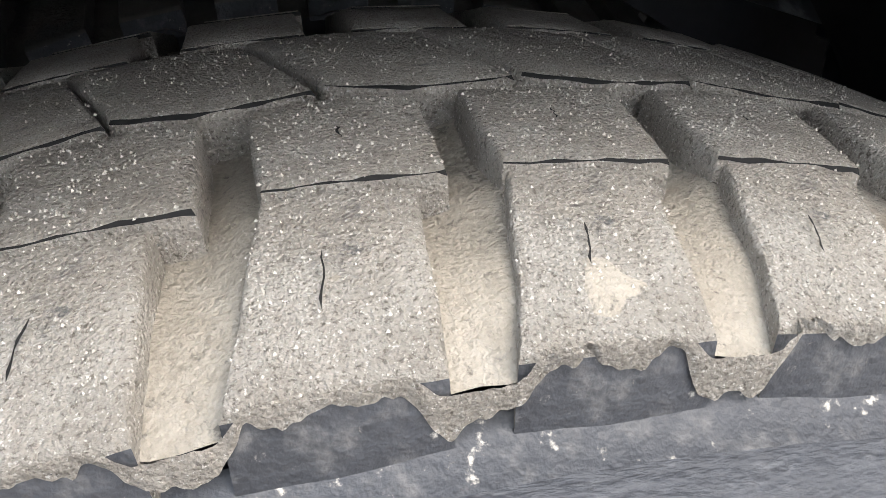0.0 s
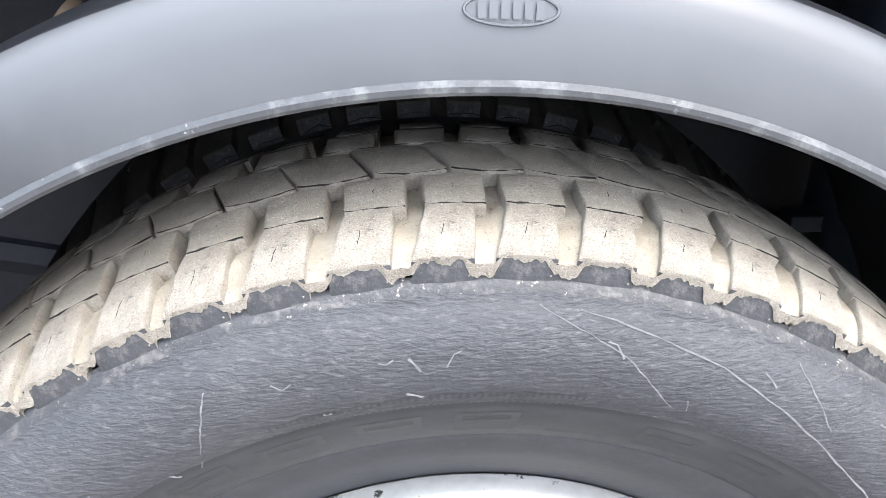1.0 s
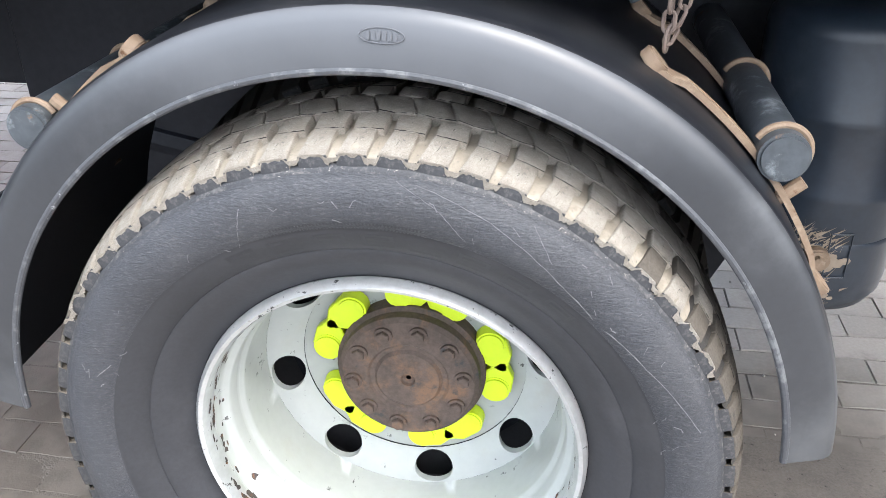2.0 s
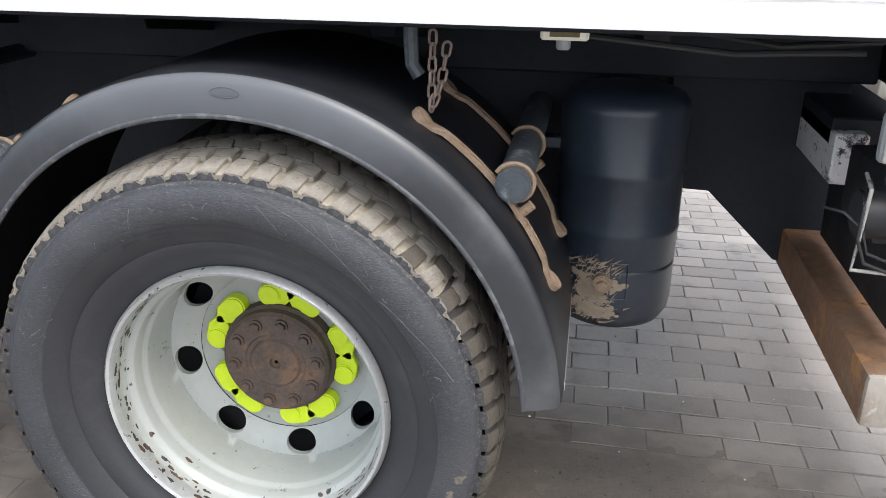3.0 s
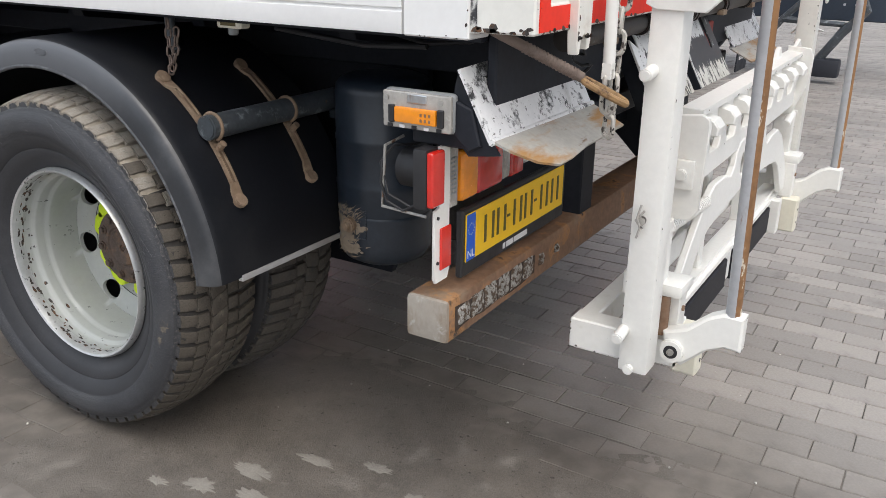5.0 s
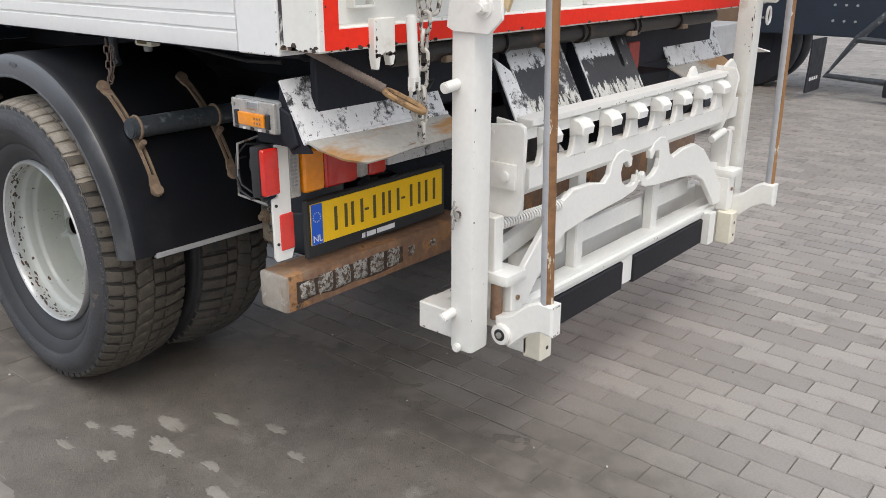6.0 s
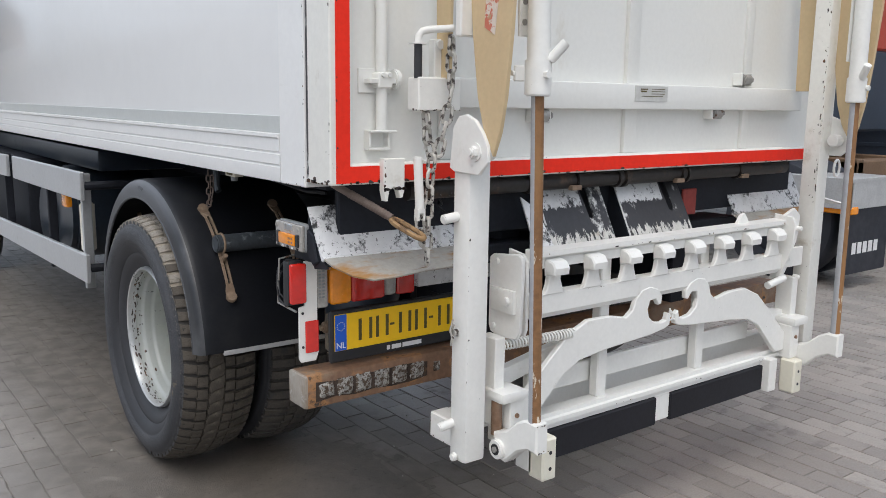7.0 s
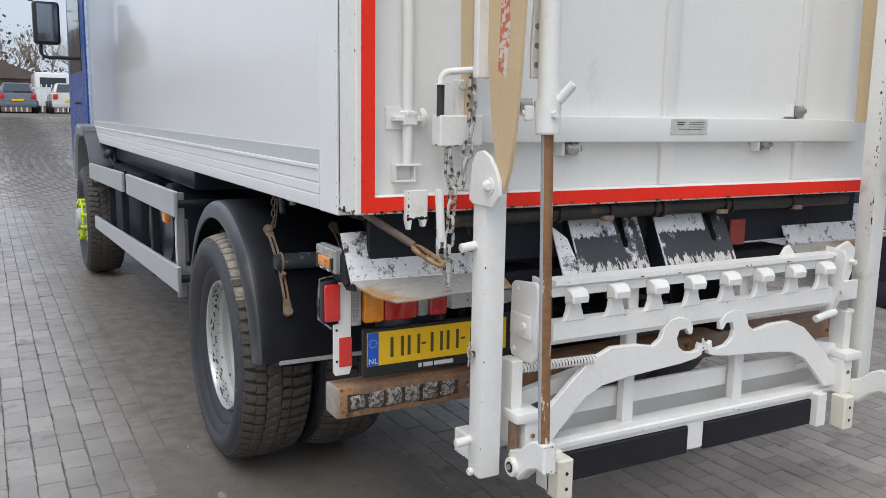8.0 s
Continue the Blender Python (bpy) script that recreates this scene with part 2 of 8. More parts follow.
M_grey = surf("grey_plastic", (0.22, 0.23, 0.235), 0.5, vary=0.15, bump=0.1)
M_black = surf("black_plastic", (0.018, 0.018, 0.02), 0.45, vary=0.2, bump=0.08)
M_rubber = surf("black_rubber_bumper", (0.014, 0.014, 0.018), 0.6, vary=0.25, big=5, bump=0.2, spec=0.3, layers=[((0.07, 0.07, 0.075), 8.0, 0.62, 0.8, 0.7)])
M_plate = surf("yellow_number_plate", (0.92, 0.56, 0.010), 0.35, vary=0.04, bump=0.03, layers=[((0.5, 0.33, 0.06), 12.0, 0.62, 0.85, 0.5)])
M_blue = surf("blue_plate_band", (0.01, 0.10, 0.55), 0.35, vary=0.05, bump=0.0)
M_ink = surf("worn_black_print", (0.10, 0.075, 0.02), 0.5, vary=0.2, bump=0.0)
M_whiteink = surf("white_print", (0.75, 0.75, 0.75), 0.5, vary=0.05, bump=0.0)
M_chrome = surf("greased_piston_steel", (0.52, 0.54, 0.56), 0.28, metal=0.85, vary=0.1, bump=0.05,
                layers=[((0.20, 0.09, 0.035), 5.0, 0.58, 0.64, 0.7, (2.0, 2.0, 0.4)), ((0.34, 0.30, 0.26), 12.0, 0.52, 0.7, 0.5, (1, 1, 0.3))])
M_steel = surf("weathered_steel", (0.36, 0.35, 0.33), 0.5, metal=0.5, vary=0.2, bump=0.2, layers=[((0.15, 0.08, 0.05), 40.0, 0.56, 0.68, 0.8)])
M_chain = surf("painted_chain_steel", (0.50, 0.48, 0.44), 0.5, metal=0.3, vary=0.2, bump=0.1, layers=[((0.06, 0.05, 0.045), 60.0, 0.5, 0.6, 0.6)])
M_rustchain = surf("rusty_chain", (0.16, 0.12, 0.10), 0.7, vary=0.3, bump=0.2)
M_tan = surf("tan_painted_plate", (0.60, 0.46, 0.27), 0.45, vary=0.06, big=5, bump=0.06, layers=[((0.40, 0.28, 0.14), 7.0, 0.60, 0.8, 0.6, (1, 1, 0.4))])
M_brass = surf("rusty_yellow_shackle", (0.30, 0.185, 0.085), 0.55, metal=0.2, vary=0.2, bump=0.15, layers=[((0.12, 0.07, 0.04), 30.0, 0.52, 0.66, 0.7)])
M_wood = surf("rusty_stained_lip", (0.40, 0.385, 0.35), 0.55, vary=0.15, big=6, bump=0.15,
              layers=[((0.36, 0.19, 0.065), 4.0, 0.46, 0.60, 0.65, (2.0, 0.6, 1)), ((0.2, 0.13, 0.08), 14.0, 0.60, 0.70, 0.7, (3, 0.5, 1)), ((0.10, 0.08, 0.06), 9.0, 0.66, 0.72, 0.6)])
M_cream = surf("cream_nylon_block", (0.72, 0.69, 0.58), 0.5, vary=0.06, bump=0.05, layers=[((0.4, 0.36, 0.28), 14.0, 0.64, 0.8, 0.6)])
M_rodgrey = surf("dull_steel_rod_side", (0.40, 0.41, 0.43), 0.5, metal=0.2, vary=0.12, big=5, small=60, bump=0.1, layers=[((0.20, 0.12, 0.07), 20.0, 0.62, 0.7, 0.6, (1, 1, 0.2))])
M_rodrust = surf("rust_brown_rod_side", (0.22, 0.11, 0.046), 0.65, vary=0.3, big=8, small=60, bump=0.2,
                 layers=[((0.30, 0.15, 0.055), 6.0, 0.5, 0.66, 0.6, (1, 1, 0.2)), ((0.62, 0.56, 0.45), 24.0, 0.60, 0.63, 0.5, (1, 1, 0.35)), ((0.045, 0.028, 0.020), 9.0, 0.54, 0.66, 0.7, (1, 1, 0.25))])
M_typeplate = surf("pale_aluminium_plate", (0.60, 0.60, 0.57), 0.4, metal=0.2, vary=0.1, big=20, bump=0.05)


def sheen_above(m, z0, z1, colour):
    """Sky sheen painted as a paler tone on a thing's dusty upper part, fading out downwards."""
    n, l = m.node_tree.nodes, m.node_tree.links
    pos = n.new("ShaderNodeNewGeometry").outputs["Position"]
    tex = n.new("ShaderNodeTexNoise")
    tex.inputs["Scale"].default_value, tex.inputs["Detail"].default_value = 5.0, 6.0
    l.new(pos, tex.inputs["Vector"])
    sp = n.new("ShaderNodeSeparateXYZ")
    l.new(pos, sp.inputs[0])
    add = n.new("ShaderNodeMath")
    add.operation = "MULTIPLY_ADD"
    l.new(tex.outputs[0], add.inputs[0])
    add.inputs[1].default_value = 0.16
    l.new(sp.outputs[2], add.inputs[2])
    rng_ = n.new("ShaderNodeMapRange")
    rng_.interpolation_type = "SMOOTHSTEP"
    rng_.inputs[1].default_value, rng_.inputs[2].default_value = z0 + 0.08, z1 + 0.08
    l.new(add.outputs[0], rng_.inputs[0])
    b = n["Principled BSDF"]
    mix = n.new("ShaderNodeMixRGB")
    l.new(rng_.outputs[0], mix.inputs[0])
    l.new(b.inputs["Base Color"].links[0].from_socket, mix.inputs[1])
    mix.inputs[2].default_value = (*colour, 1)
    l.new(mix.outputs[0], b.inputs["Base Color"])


sheen_above(M_fender, 0.93, 1.12, (0.085, 0.089, 0.098))
import mathutils
noise = mathutils.noise


# ---------------------------------------------------------------- mesh helpers
def box(b, x0, x1, y0, y1, z0, z1, bev=0.003, seg=1):
    r = bmesh.ops.create_cube(b, size=1.0)
    vs = r["verts"]
    for v in vs:
        v.co = ((x0 + x1) / 2 + v.co.x * (x1 - x0), (y0 + y1) / 2 + v.co.y * (y1 - y0), (z0 + z1) / 2 + v.co.z * (z1 - z0))
    if bev:
        es = list({e for v in vs for e in v.link_edges})
        bmesh.ops.bevel(b, geom=es, offset=min(bev, 0.45 * min(abs(x1 - x0), abs(y1 - y0), abs(z1 - z0))), segments=seg, affect="EDGES", profile=0.6)
    return vs


def join(b, t):
    me = bpy.data.meshes.new("tmp")
    t.to_mesh(me)
    t.free()
    b.from_mesh(me)
    bpy.data.meshes.remove(me)


def cyl(b, p0, p1, r, seg=20, r2=None, bev=0.0):
    p0, p1 = Vector(p0), Vector(p1)
    d = p1 - p0
    m = Matrix.Translation((p0 + p1) / 2) @ d.to_track_quat("Z", "Y").to_matrix().to_4x4()
    t = bmesh.new()
    bmesh.ops.create_cone(t, cap_ends=True, segments=seg, radius1=r, radius2=r if r2 is None else r2, depth=d.length)
    if bev:
        es = [e for e in t.edges if any(len(f.verts) > 4 for f in e.link_faces)]
        bmesh.ops.bevel(t, geom=es, offset=bev, segments=2, affect="EDGES")
    t.transform(m)
    join(b, t)


def tube(b, pts, r, seg=10, closed=False, caps=True):
    """A round bar along a line of points."""
    pts = [Vector(p) for p in pts]
    n = len(pts)
    rings, up = [], None
    for i, p in enumerate(pts):
        if closed:
            d = pts[(i + 1) % n] - pts[i - 1]
        else:
            d = pts[min(i + 1, n - 1)] - pts[max(i - 1, 0)]
        d.normalize()
        if up is None:
            up = d.orthogonal().normalized()
        up = (up - d * up.dot(d)).normalized()
        side = d.cross(up)
        rr = r[i] if isinstance(r, (list, tuple)) else r
        rings.append([b.verts.new(p + (up * math.cos(a) + side * math.sin(a)) * rr) for a in (2 * math.pi * k / seg for k in range(seg))])
    for i in range(n if closed else n - 1):
        a, c = rings[i], rings[(i + 1) % n]
        for k in range(seg):
            b.faces.new((a[k], a[(k + 1) % seg], c[(k + 1) % seg], c[k]))
    if caps and not closed:
        b.faces.new(rings[0][::-1])
        b.faces.new(rings[-1])


def poly(b, pts, plane, d0, d1, bev=0.0):
    """A flat outline given in plane 'xz', 'yz' or 'xy', with depth from d0 to d1 along the third axis."""
    def at(p, d):
        return {"xz": (p[0], d, p[1]), "yz": (d, p[0], p[1]), "xy": (p[0], p[1], d)}[plane]
    t = bmesh.new()
    lo = [t.verts.new(at(p, d0)) for p in pts]
    hi = [t.verts.new(at(p, d1)) for p in pts]
    t.faces.new(lo)
    t.faces.new(hi[::-1])
    for i in range(len(pts)):
        j = (i + 1) % len(pts)
        t.faces.new((lo[j], lo[i], hi[i], hi[j]))
    bmesh.ops.recalc_face_normals(t, faces=t.faces)
    if bev:
        es = [e for e in t.edges if abs((e.verts[0].co - e.verts[1].co).normalized()[{"xz": 1, "yz": 0, "xy": 2}[plane]]) < 0.5]
        bmesh.ops.bevel(t, geom=es, offset=bev, segments=1, affect="EDGES")
    join(b, t)


def rev(b, prof, cx, cz, seg=96, a0=0.0, a1=360.0, loop=False, mats=None):
    """Turns a profile of (radius, y) round the axis through (cx, cz) that runs along y. Angles from the top."""
    full = a1 - a0 >= 359.9
    n = seg if full else seg + 1
    rings = []
    for i in range(n):
        a = radians(a0 + (a1 - a0) * i / seg)
        rings.append([b.verts.new((cx + r * math.sin(a), y, cz + r * math.cos(a))) for r, y in prof])
    k = len(prof)
    for i in range(seg):
        p, q = rings[i], rings[(i + 1) % n]
        for j in range(k if loop else k - 1):
            f = b.faces.new((p[j], p[(j + 1) % k], q[(j + 1) % k], q[j]))
            if mats:
                f.material_index = mats[j]
    if loop and not full:
        b.faces.new(rings[0])
        b.faces.new(rings[-1][::-1])


def link(name, me, parent=None, label="", m=None):
    ob = new(name, me)
    if parent is not None:
        ob.parent = parent
        if parent.type == "EMPTY":
            ob.matrix_parent_inverse = Matrix.Translation(-parent.location)
    if m is not None:
        ob.matrix_basis = m
    if label:
        ob["label"] = label
    return ob


def mesh(name, b, mats, angle=35, fix=True):
    if fix:
        bmesh.ops.recalc_face_normals(b, faces=b.faces)
    me = bpy.data.meshes.new(name)
    b.to_mesh(me)
    b.free()
    for mt in mats if isinstance(mats, (list, tuple)) else [mats]:
        me.materials.append(mt)
    me.polygons.foreach_set("use_smooth", [True] * len(me.polygons))
    me.set_sharp_from_angle(angle=radians(angle))
    return me


def part(name, b, mats, parent, label="", angle=35, fix=True):
    return link(name, mesh(name, b, mats, angle, fix), parent, label)


def thing(name, loc, label, category, group="", kind=""):
    ob = new(name)
    ob.location = loc
    ob.empty_display_size = 0.1
    return tagged(ob, label, category, group, kind)


def solo(name, b, mats, label, category, group="", kind="", angle=35):
    """A thing that is one mesh."""
    return tagged(link(name, mesh(name, b, mats, angle)), label, category, group, kind)


def steps(n, a=0.0, c=1.0):
    return [a + (c - a) * i / (n - 1) for i in range(n)]


def smooth(v):
    v = max(0.0, min(1.0, v))
    return v * v * (3 - 2 * v)


def chips(parent, runs, mat, seed, label=""):
    """Flaked spots along edges: each run is (start, end, inward way, face normal, how many, size)."""
    rng_ = random.Random(seed)
    b = bmesh.new()
    for p0, p1, inw, nrm, count, size in runs:
        p0, p1, inw, nrm = Vector(p0), Vector(p1), Vector(inw).normalized(), Vector(nrm).normalized()
        along = (p1 - p0).normalized()
        for _ in range(count):
            c = p0.lerp(p1, rng_.random()) + nrm * 0.0006
            sz = size * rng_.choice((0.35, 0.5, 0.7, 1.0))
            depth = abs(rng_.gauss(0, 0.7)) * size
            ln, n = sz * rng_.uniform(0.7, 2.2), rng_.randint(6, 9)
            vs_ = []
            for i in range(n):
                w_ = 2 * math.pi * i / n
                k = rng_.uniform(0.55, 1.1)
                d_ = max(0.0002, depth + math.sin(w_) * sz * k)
                vs_.append(b.verts.new(c + along * math.cos(w_) * ln * k + inw * d_))
            b.faces.new(vs_)
    return tagged(part("paint_chip", b, mat, parent, label, fix=False), kind="stuff")


M_bare = surf("dark_primer_under_chips", (0.04, 0.033, 0.03), 0.6, vary=0.4, big=40, bump=0.3, layers=[((0.14, 0.065, 0.03), 70.0, 0.5, 0.62, 0.8)])


def ground_z(x, y):
    """The yard is level round the trucks and rises a little towards the far car park."""
    return 0.012 + 1.2 * smooth((-9 - x) / 30)


# ---------------------------------------------------------------- ground
M_ground = surf("sand_and_dust_between_pavers", (0.115, 0.108, 0.10), 0.9, vary=0.2, big=1.0, small=90, bump=0.5, bump_scale=90,
                layers=[((0.16, 0.15, 0.138), 2.0, 0.5, 0.75, 0.95)])
STAINS = [((0.25, 0.232, 0.217), 0.7, 0.46, 0.70, 0.5), ((0.37, 0.345, 0.31), 2.3, 0.70, 0.85, 0.8), ((0.13, 0.122, 0.114), 14.0, 0.68, 0.80, 0.5), ((0.19, 0.172, 0.155), 5.0, 0.54, 0.74, 0.6), ((0.42, 0.40, 0.37), 190.0, 0.66, 0.72, 0.7)]
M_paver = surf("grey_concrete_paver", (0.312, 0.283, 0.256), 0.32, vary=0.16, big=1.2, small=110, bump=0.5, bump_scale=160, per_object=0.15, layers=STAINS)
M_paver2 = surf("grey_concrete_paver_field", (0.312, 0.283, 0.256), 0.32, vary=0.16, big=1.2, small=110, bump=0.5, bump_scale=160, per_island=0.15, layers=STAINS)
M_dirt = surf("brown_yard_dirt", (0.138, 0.121, 0.103), 0.50, vary=0.26, big=11.0, small=160, bump=0.8, bump_scale=220, bump_dist=0.004,
              layers=[((0.168, 0.150, 0.130), 3.0, 0.5, 0.72, 0.62), ((0.215, 0.195, 0.17), 10.0, 0.55, 0.74, 0.95), ((0.06, 0.052, 0.045), 60.0, 0.60, 0.70, 0.8), ((0.24, 0.225, 0.20), 260.0, 0.64, 0.70, 0.9)])


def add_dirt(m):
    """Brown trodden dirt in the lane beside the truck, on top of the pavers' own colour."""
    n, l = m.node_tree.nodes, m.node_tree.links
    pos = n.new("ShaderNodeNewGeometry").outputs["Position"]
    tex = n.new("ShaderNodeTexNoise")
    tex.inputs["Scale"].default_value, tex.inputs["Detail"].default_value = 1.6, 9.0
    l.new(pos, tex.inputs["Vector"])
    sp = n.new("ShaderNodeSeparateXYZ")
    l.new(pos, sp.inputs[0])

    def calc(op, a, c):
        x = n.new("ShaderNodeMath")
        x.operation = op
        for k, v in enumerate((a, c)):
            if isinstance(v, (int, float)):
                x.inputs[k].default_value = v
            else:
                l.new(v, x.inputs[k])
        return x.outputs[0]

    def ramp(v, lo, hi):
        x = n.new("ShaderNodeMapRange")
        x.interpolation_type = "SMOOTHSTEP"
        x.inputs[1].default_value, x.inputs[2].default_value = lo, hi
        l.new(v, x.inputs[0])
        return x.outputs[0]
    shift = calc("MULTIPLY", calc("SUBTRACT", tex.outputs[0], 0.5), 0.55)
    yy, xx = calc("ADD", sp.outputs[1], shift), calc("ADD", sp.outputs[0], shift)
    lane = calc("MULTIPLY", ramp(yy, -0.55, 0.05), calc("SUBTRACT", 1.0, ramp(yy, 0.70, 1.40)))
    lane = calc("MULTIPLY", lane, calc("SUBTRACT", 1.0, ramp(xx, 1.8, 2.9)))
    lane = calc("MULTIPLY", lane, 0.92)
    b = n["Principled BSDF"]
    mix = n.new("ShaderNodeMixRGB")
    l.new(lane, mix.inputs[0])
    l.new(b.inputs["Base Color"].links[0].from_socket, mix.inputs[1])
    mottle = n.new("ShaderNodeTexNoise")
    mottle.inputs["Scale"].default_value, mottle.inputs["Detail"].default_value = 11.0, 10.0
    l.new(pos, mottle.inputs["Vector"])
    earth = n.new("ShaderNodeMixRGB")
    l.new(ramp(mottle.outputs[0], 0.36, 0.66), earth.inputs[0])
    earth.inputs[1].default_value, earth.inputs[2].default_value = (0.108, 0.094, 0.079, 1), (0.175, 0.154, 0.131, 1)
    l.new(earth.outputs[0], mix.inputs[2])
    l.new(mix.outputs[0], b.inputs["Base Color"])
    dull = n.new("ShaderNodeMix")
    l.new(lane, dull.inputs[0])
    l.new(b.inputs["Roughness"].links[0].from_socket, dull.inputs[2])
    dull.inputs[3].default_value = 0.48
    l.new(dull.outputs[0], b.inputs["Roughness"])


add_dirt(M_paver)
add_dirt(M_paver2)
M_dust = surf("pale_dried_puddle_dust", (0.25, 0.23, 0.20), 0.95, vary=0.15, big=12, small=200, bump=0.4, bump_scale=200)
b = bmesh.new()
xs = [-400, -200, -120, -80] + [-60 + 2 * i for i in range(31)] + [4, 10, 30, 80, 200, 400]
ys = [-400, -150, -60, -25, -10, 0, 10, 25, 60, 150, 400]
gv = [[b.verts.new((x, y, ground_z(x, y) - 0.0055)) for y in ys] for x in xs]
for i in range(len(xs) - 1):
    for j in range(len(ys) - 1):
        b.faces.new((gv[i][j], gv[i + 1][j], gv[i + 1][j + 1], gv[i][j + 1]))
ground = solo("ground", b, M_ground, "dusty ground of the yard under grey pavers", "ground", kind="structure")

# ---------------------------------------------------------------- the refuse truck
CX, CZ = 0.015, 0.503
truck = thing("refuse_truck", (0.0, 1.44, 0.0), "white refuse truck with black chassis, parked on grey pavers", "truck")


def top_r(y, c=0.28, half=0.13):
    """Radius of the tread's running face across its width."""
    return 0.487 - 0.019 * (abs(y - c) / half) ** 3


def block_mesh(name, pts, mats, depth=0.017, c=0.28, side_faces=(), sipes=(), edge=(), seed=0, fine=0.0):
    """One tread block from its outline in (arc length, y); it stands at the top of the wheel, in the wheel's own axes.
    With fine set, the outline is cut into pieces of that length and crumbles, each seed in its own way."""
    b = bmesh.new()
    rng = random.Random(seed)
    line = []
    for i, (p, q) in enumerate(zip(pts, pts[1:] + pts[:1])):
        k = max(1, round(math.hypot(q[0] - p[0], q[1] - p[1]) / fine)) if fine else 1
        for j in range(k):
            line.append((p[0] + (q[0] - p[0]) * j / k, p[1] + (q[1] - p[1]) * j / k, i))
    n = len(line)
    ms, my = sum(p[0] for p in line) / n, sum(p[1] for p in line) / n

    def ring(cut, drop, wild):
        out = []
        for i, (s, y, e) in enumerate(line):
            d = math.hypot(s - ms, y - my)
            t = cut(i, e) / d
            s2, y2 = s + (ms - s) * t, y + (my - y) * t
            if fine:
                s2, y2 = s2 + rng.uniform(-wild, wild), y2 + rng.uniform(-wild, wild)
            r = top_r(y2, c) - drop(i, e) - (rng.uniform(0, wild) if fine else 0)
            out.append(b.verts.new((r * math.sin(s2 / 0.475), y2, r * math.cos(s2 / 0.475))))
        return out
    gape = [max(0.00006, 0.00042 + 0.0009 * noise.noise(Vector((p[0] * 130 + seed * 3.1, p[1] * 30, seed * 1.7)))) for p in line] if fine else [0.0006] * n
    r0 = ring(lambda i, e: -0.0010, lambda i, e: depth, 0.0)
    r1 = ring(lambda i, e: 0.0, lambda i, e: 0.0004 + gape[i] * 0.9 if e in edge else 0.0016, 0.00012)
    r2 = ring(lambda i, e: 0.00012 + gape[i] if e in edge else 0.0007, lambda i, e: 0.0003, 0.00012)
    r3 = ring(lambda i, e: 0.0007 + gape[i] if e in edge else 0.0019, lambda i, e: 0.0, 0.0)
    for lo, hi in ((r0, r1), (r1, r2), (r2, r3)):
        for i in range(n):
            j = (i + 1) % n
            f = b.faces.new((lo[i], lo[j], hi[j], hi[i]))
            if line[i][2] in side_faces and lo is r0:
                f.material_index = 1
            if line[i][2] in edge and lo is r1:
                f.material_index = 2
    b.faces.new(r3)
    # sipes are flat dark strips, their depth only painted
    for s0, y0, s1, y1 in sipes:
        if fine and rng.random() < 0.25:
            continue
        k, wd = 7, 0.00022
        ya, yb = y0 + rng.uniform(0, 0.004), y1 - rng.uniform(0, 0.005)
        left, right = [], []
        for i in range(k):
            u = i / (k - 1)
            ss, yy, h = s0 + (s1 - s0) * u + rng.uniform(-0.0004, 0.0004), ya + (yb - ya) * u, wd * (0.25 + rng.random() * 1.3) * (0.3 if i in (0, k - 1) else 1)
            r = top_r(yy, c) + 0.0002
            left.append(b.verts.new((r * math.sin((ss - h) / 0.475), yy, r * math.cos((ss - h) / 0.475))))
            right.append(b.verts.new((r * math.sin((ss + h) / 0.475), yy, r * math.cos((ss + h) / 0.475))))
        for i in range(k - 1):
            b.faces.new((left[i], right[i], right[i + 1], left[i + 1])).material_index = 2
    return mesh(name, b, mats, 50)


PITCHES, PHASE = 63, 0.27
RIM = [(0.2805, 0.192), (0.2790, 0.180), (0.2735, 0.173), (0.2680, 0.176), (0.2645, 0.188), (0.2630, 0.206), (0.2615, 0.224), (0.2590, 0.231), (0.2525, 0.235), (0.2500, 0.242), (0.2495, 0.262),
       (0.2480, 0.270), (0.2440, 0.274), (0.2428, 0.282), (0.2424, 0.318), (0.2415, 0.338), (0.2400, 0.372)]


def rim_r(y):
    """Radius of the rim's inside at depth y."""
    for (r0, y0), (r1, y1) in zip(RIM[4:], RIM[5:]):
        if y <= y1:
            return r0 + (r1 - r0) * (y - y0) / (y1 - y0)
    return 0.2400



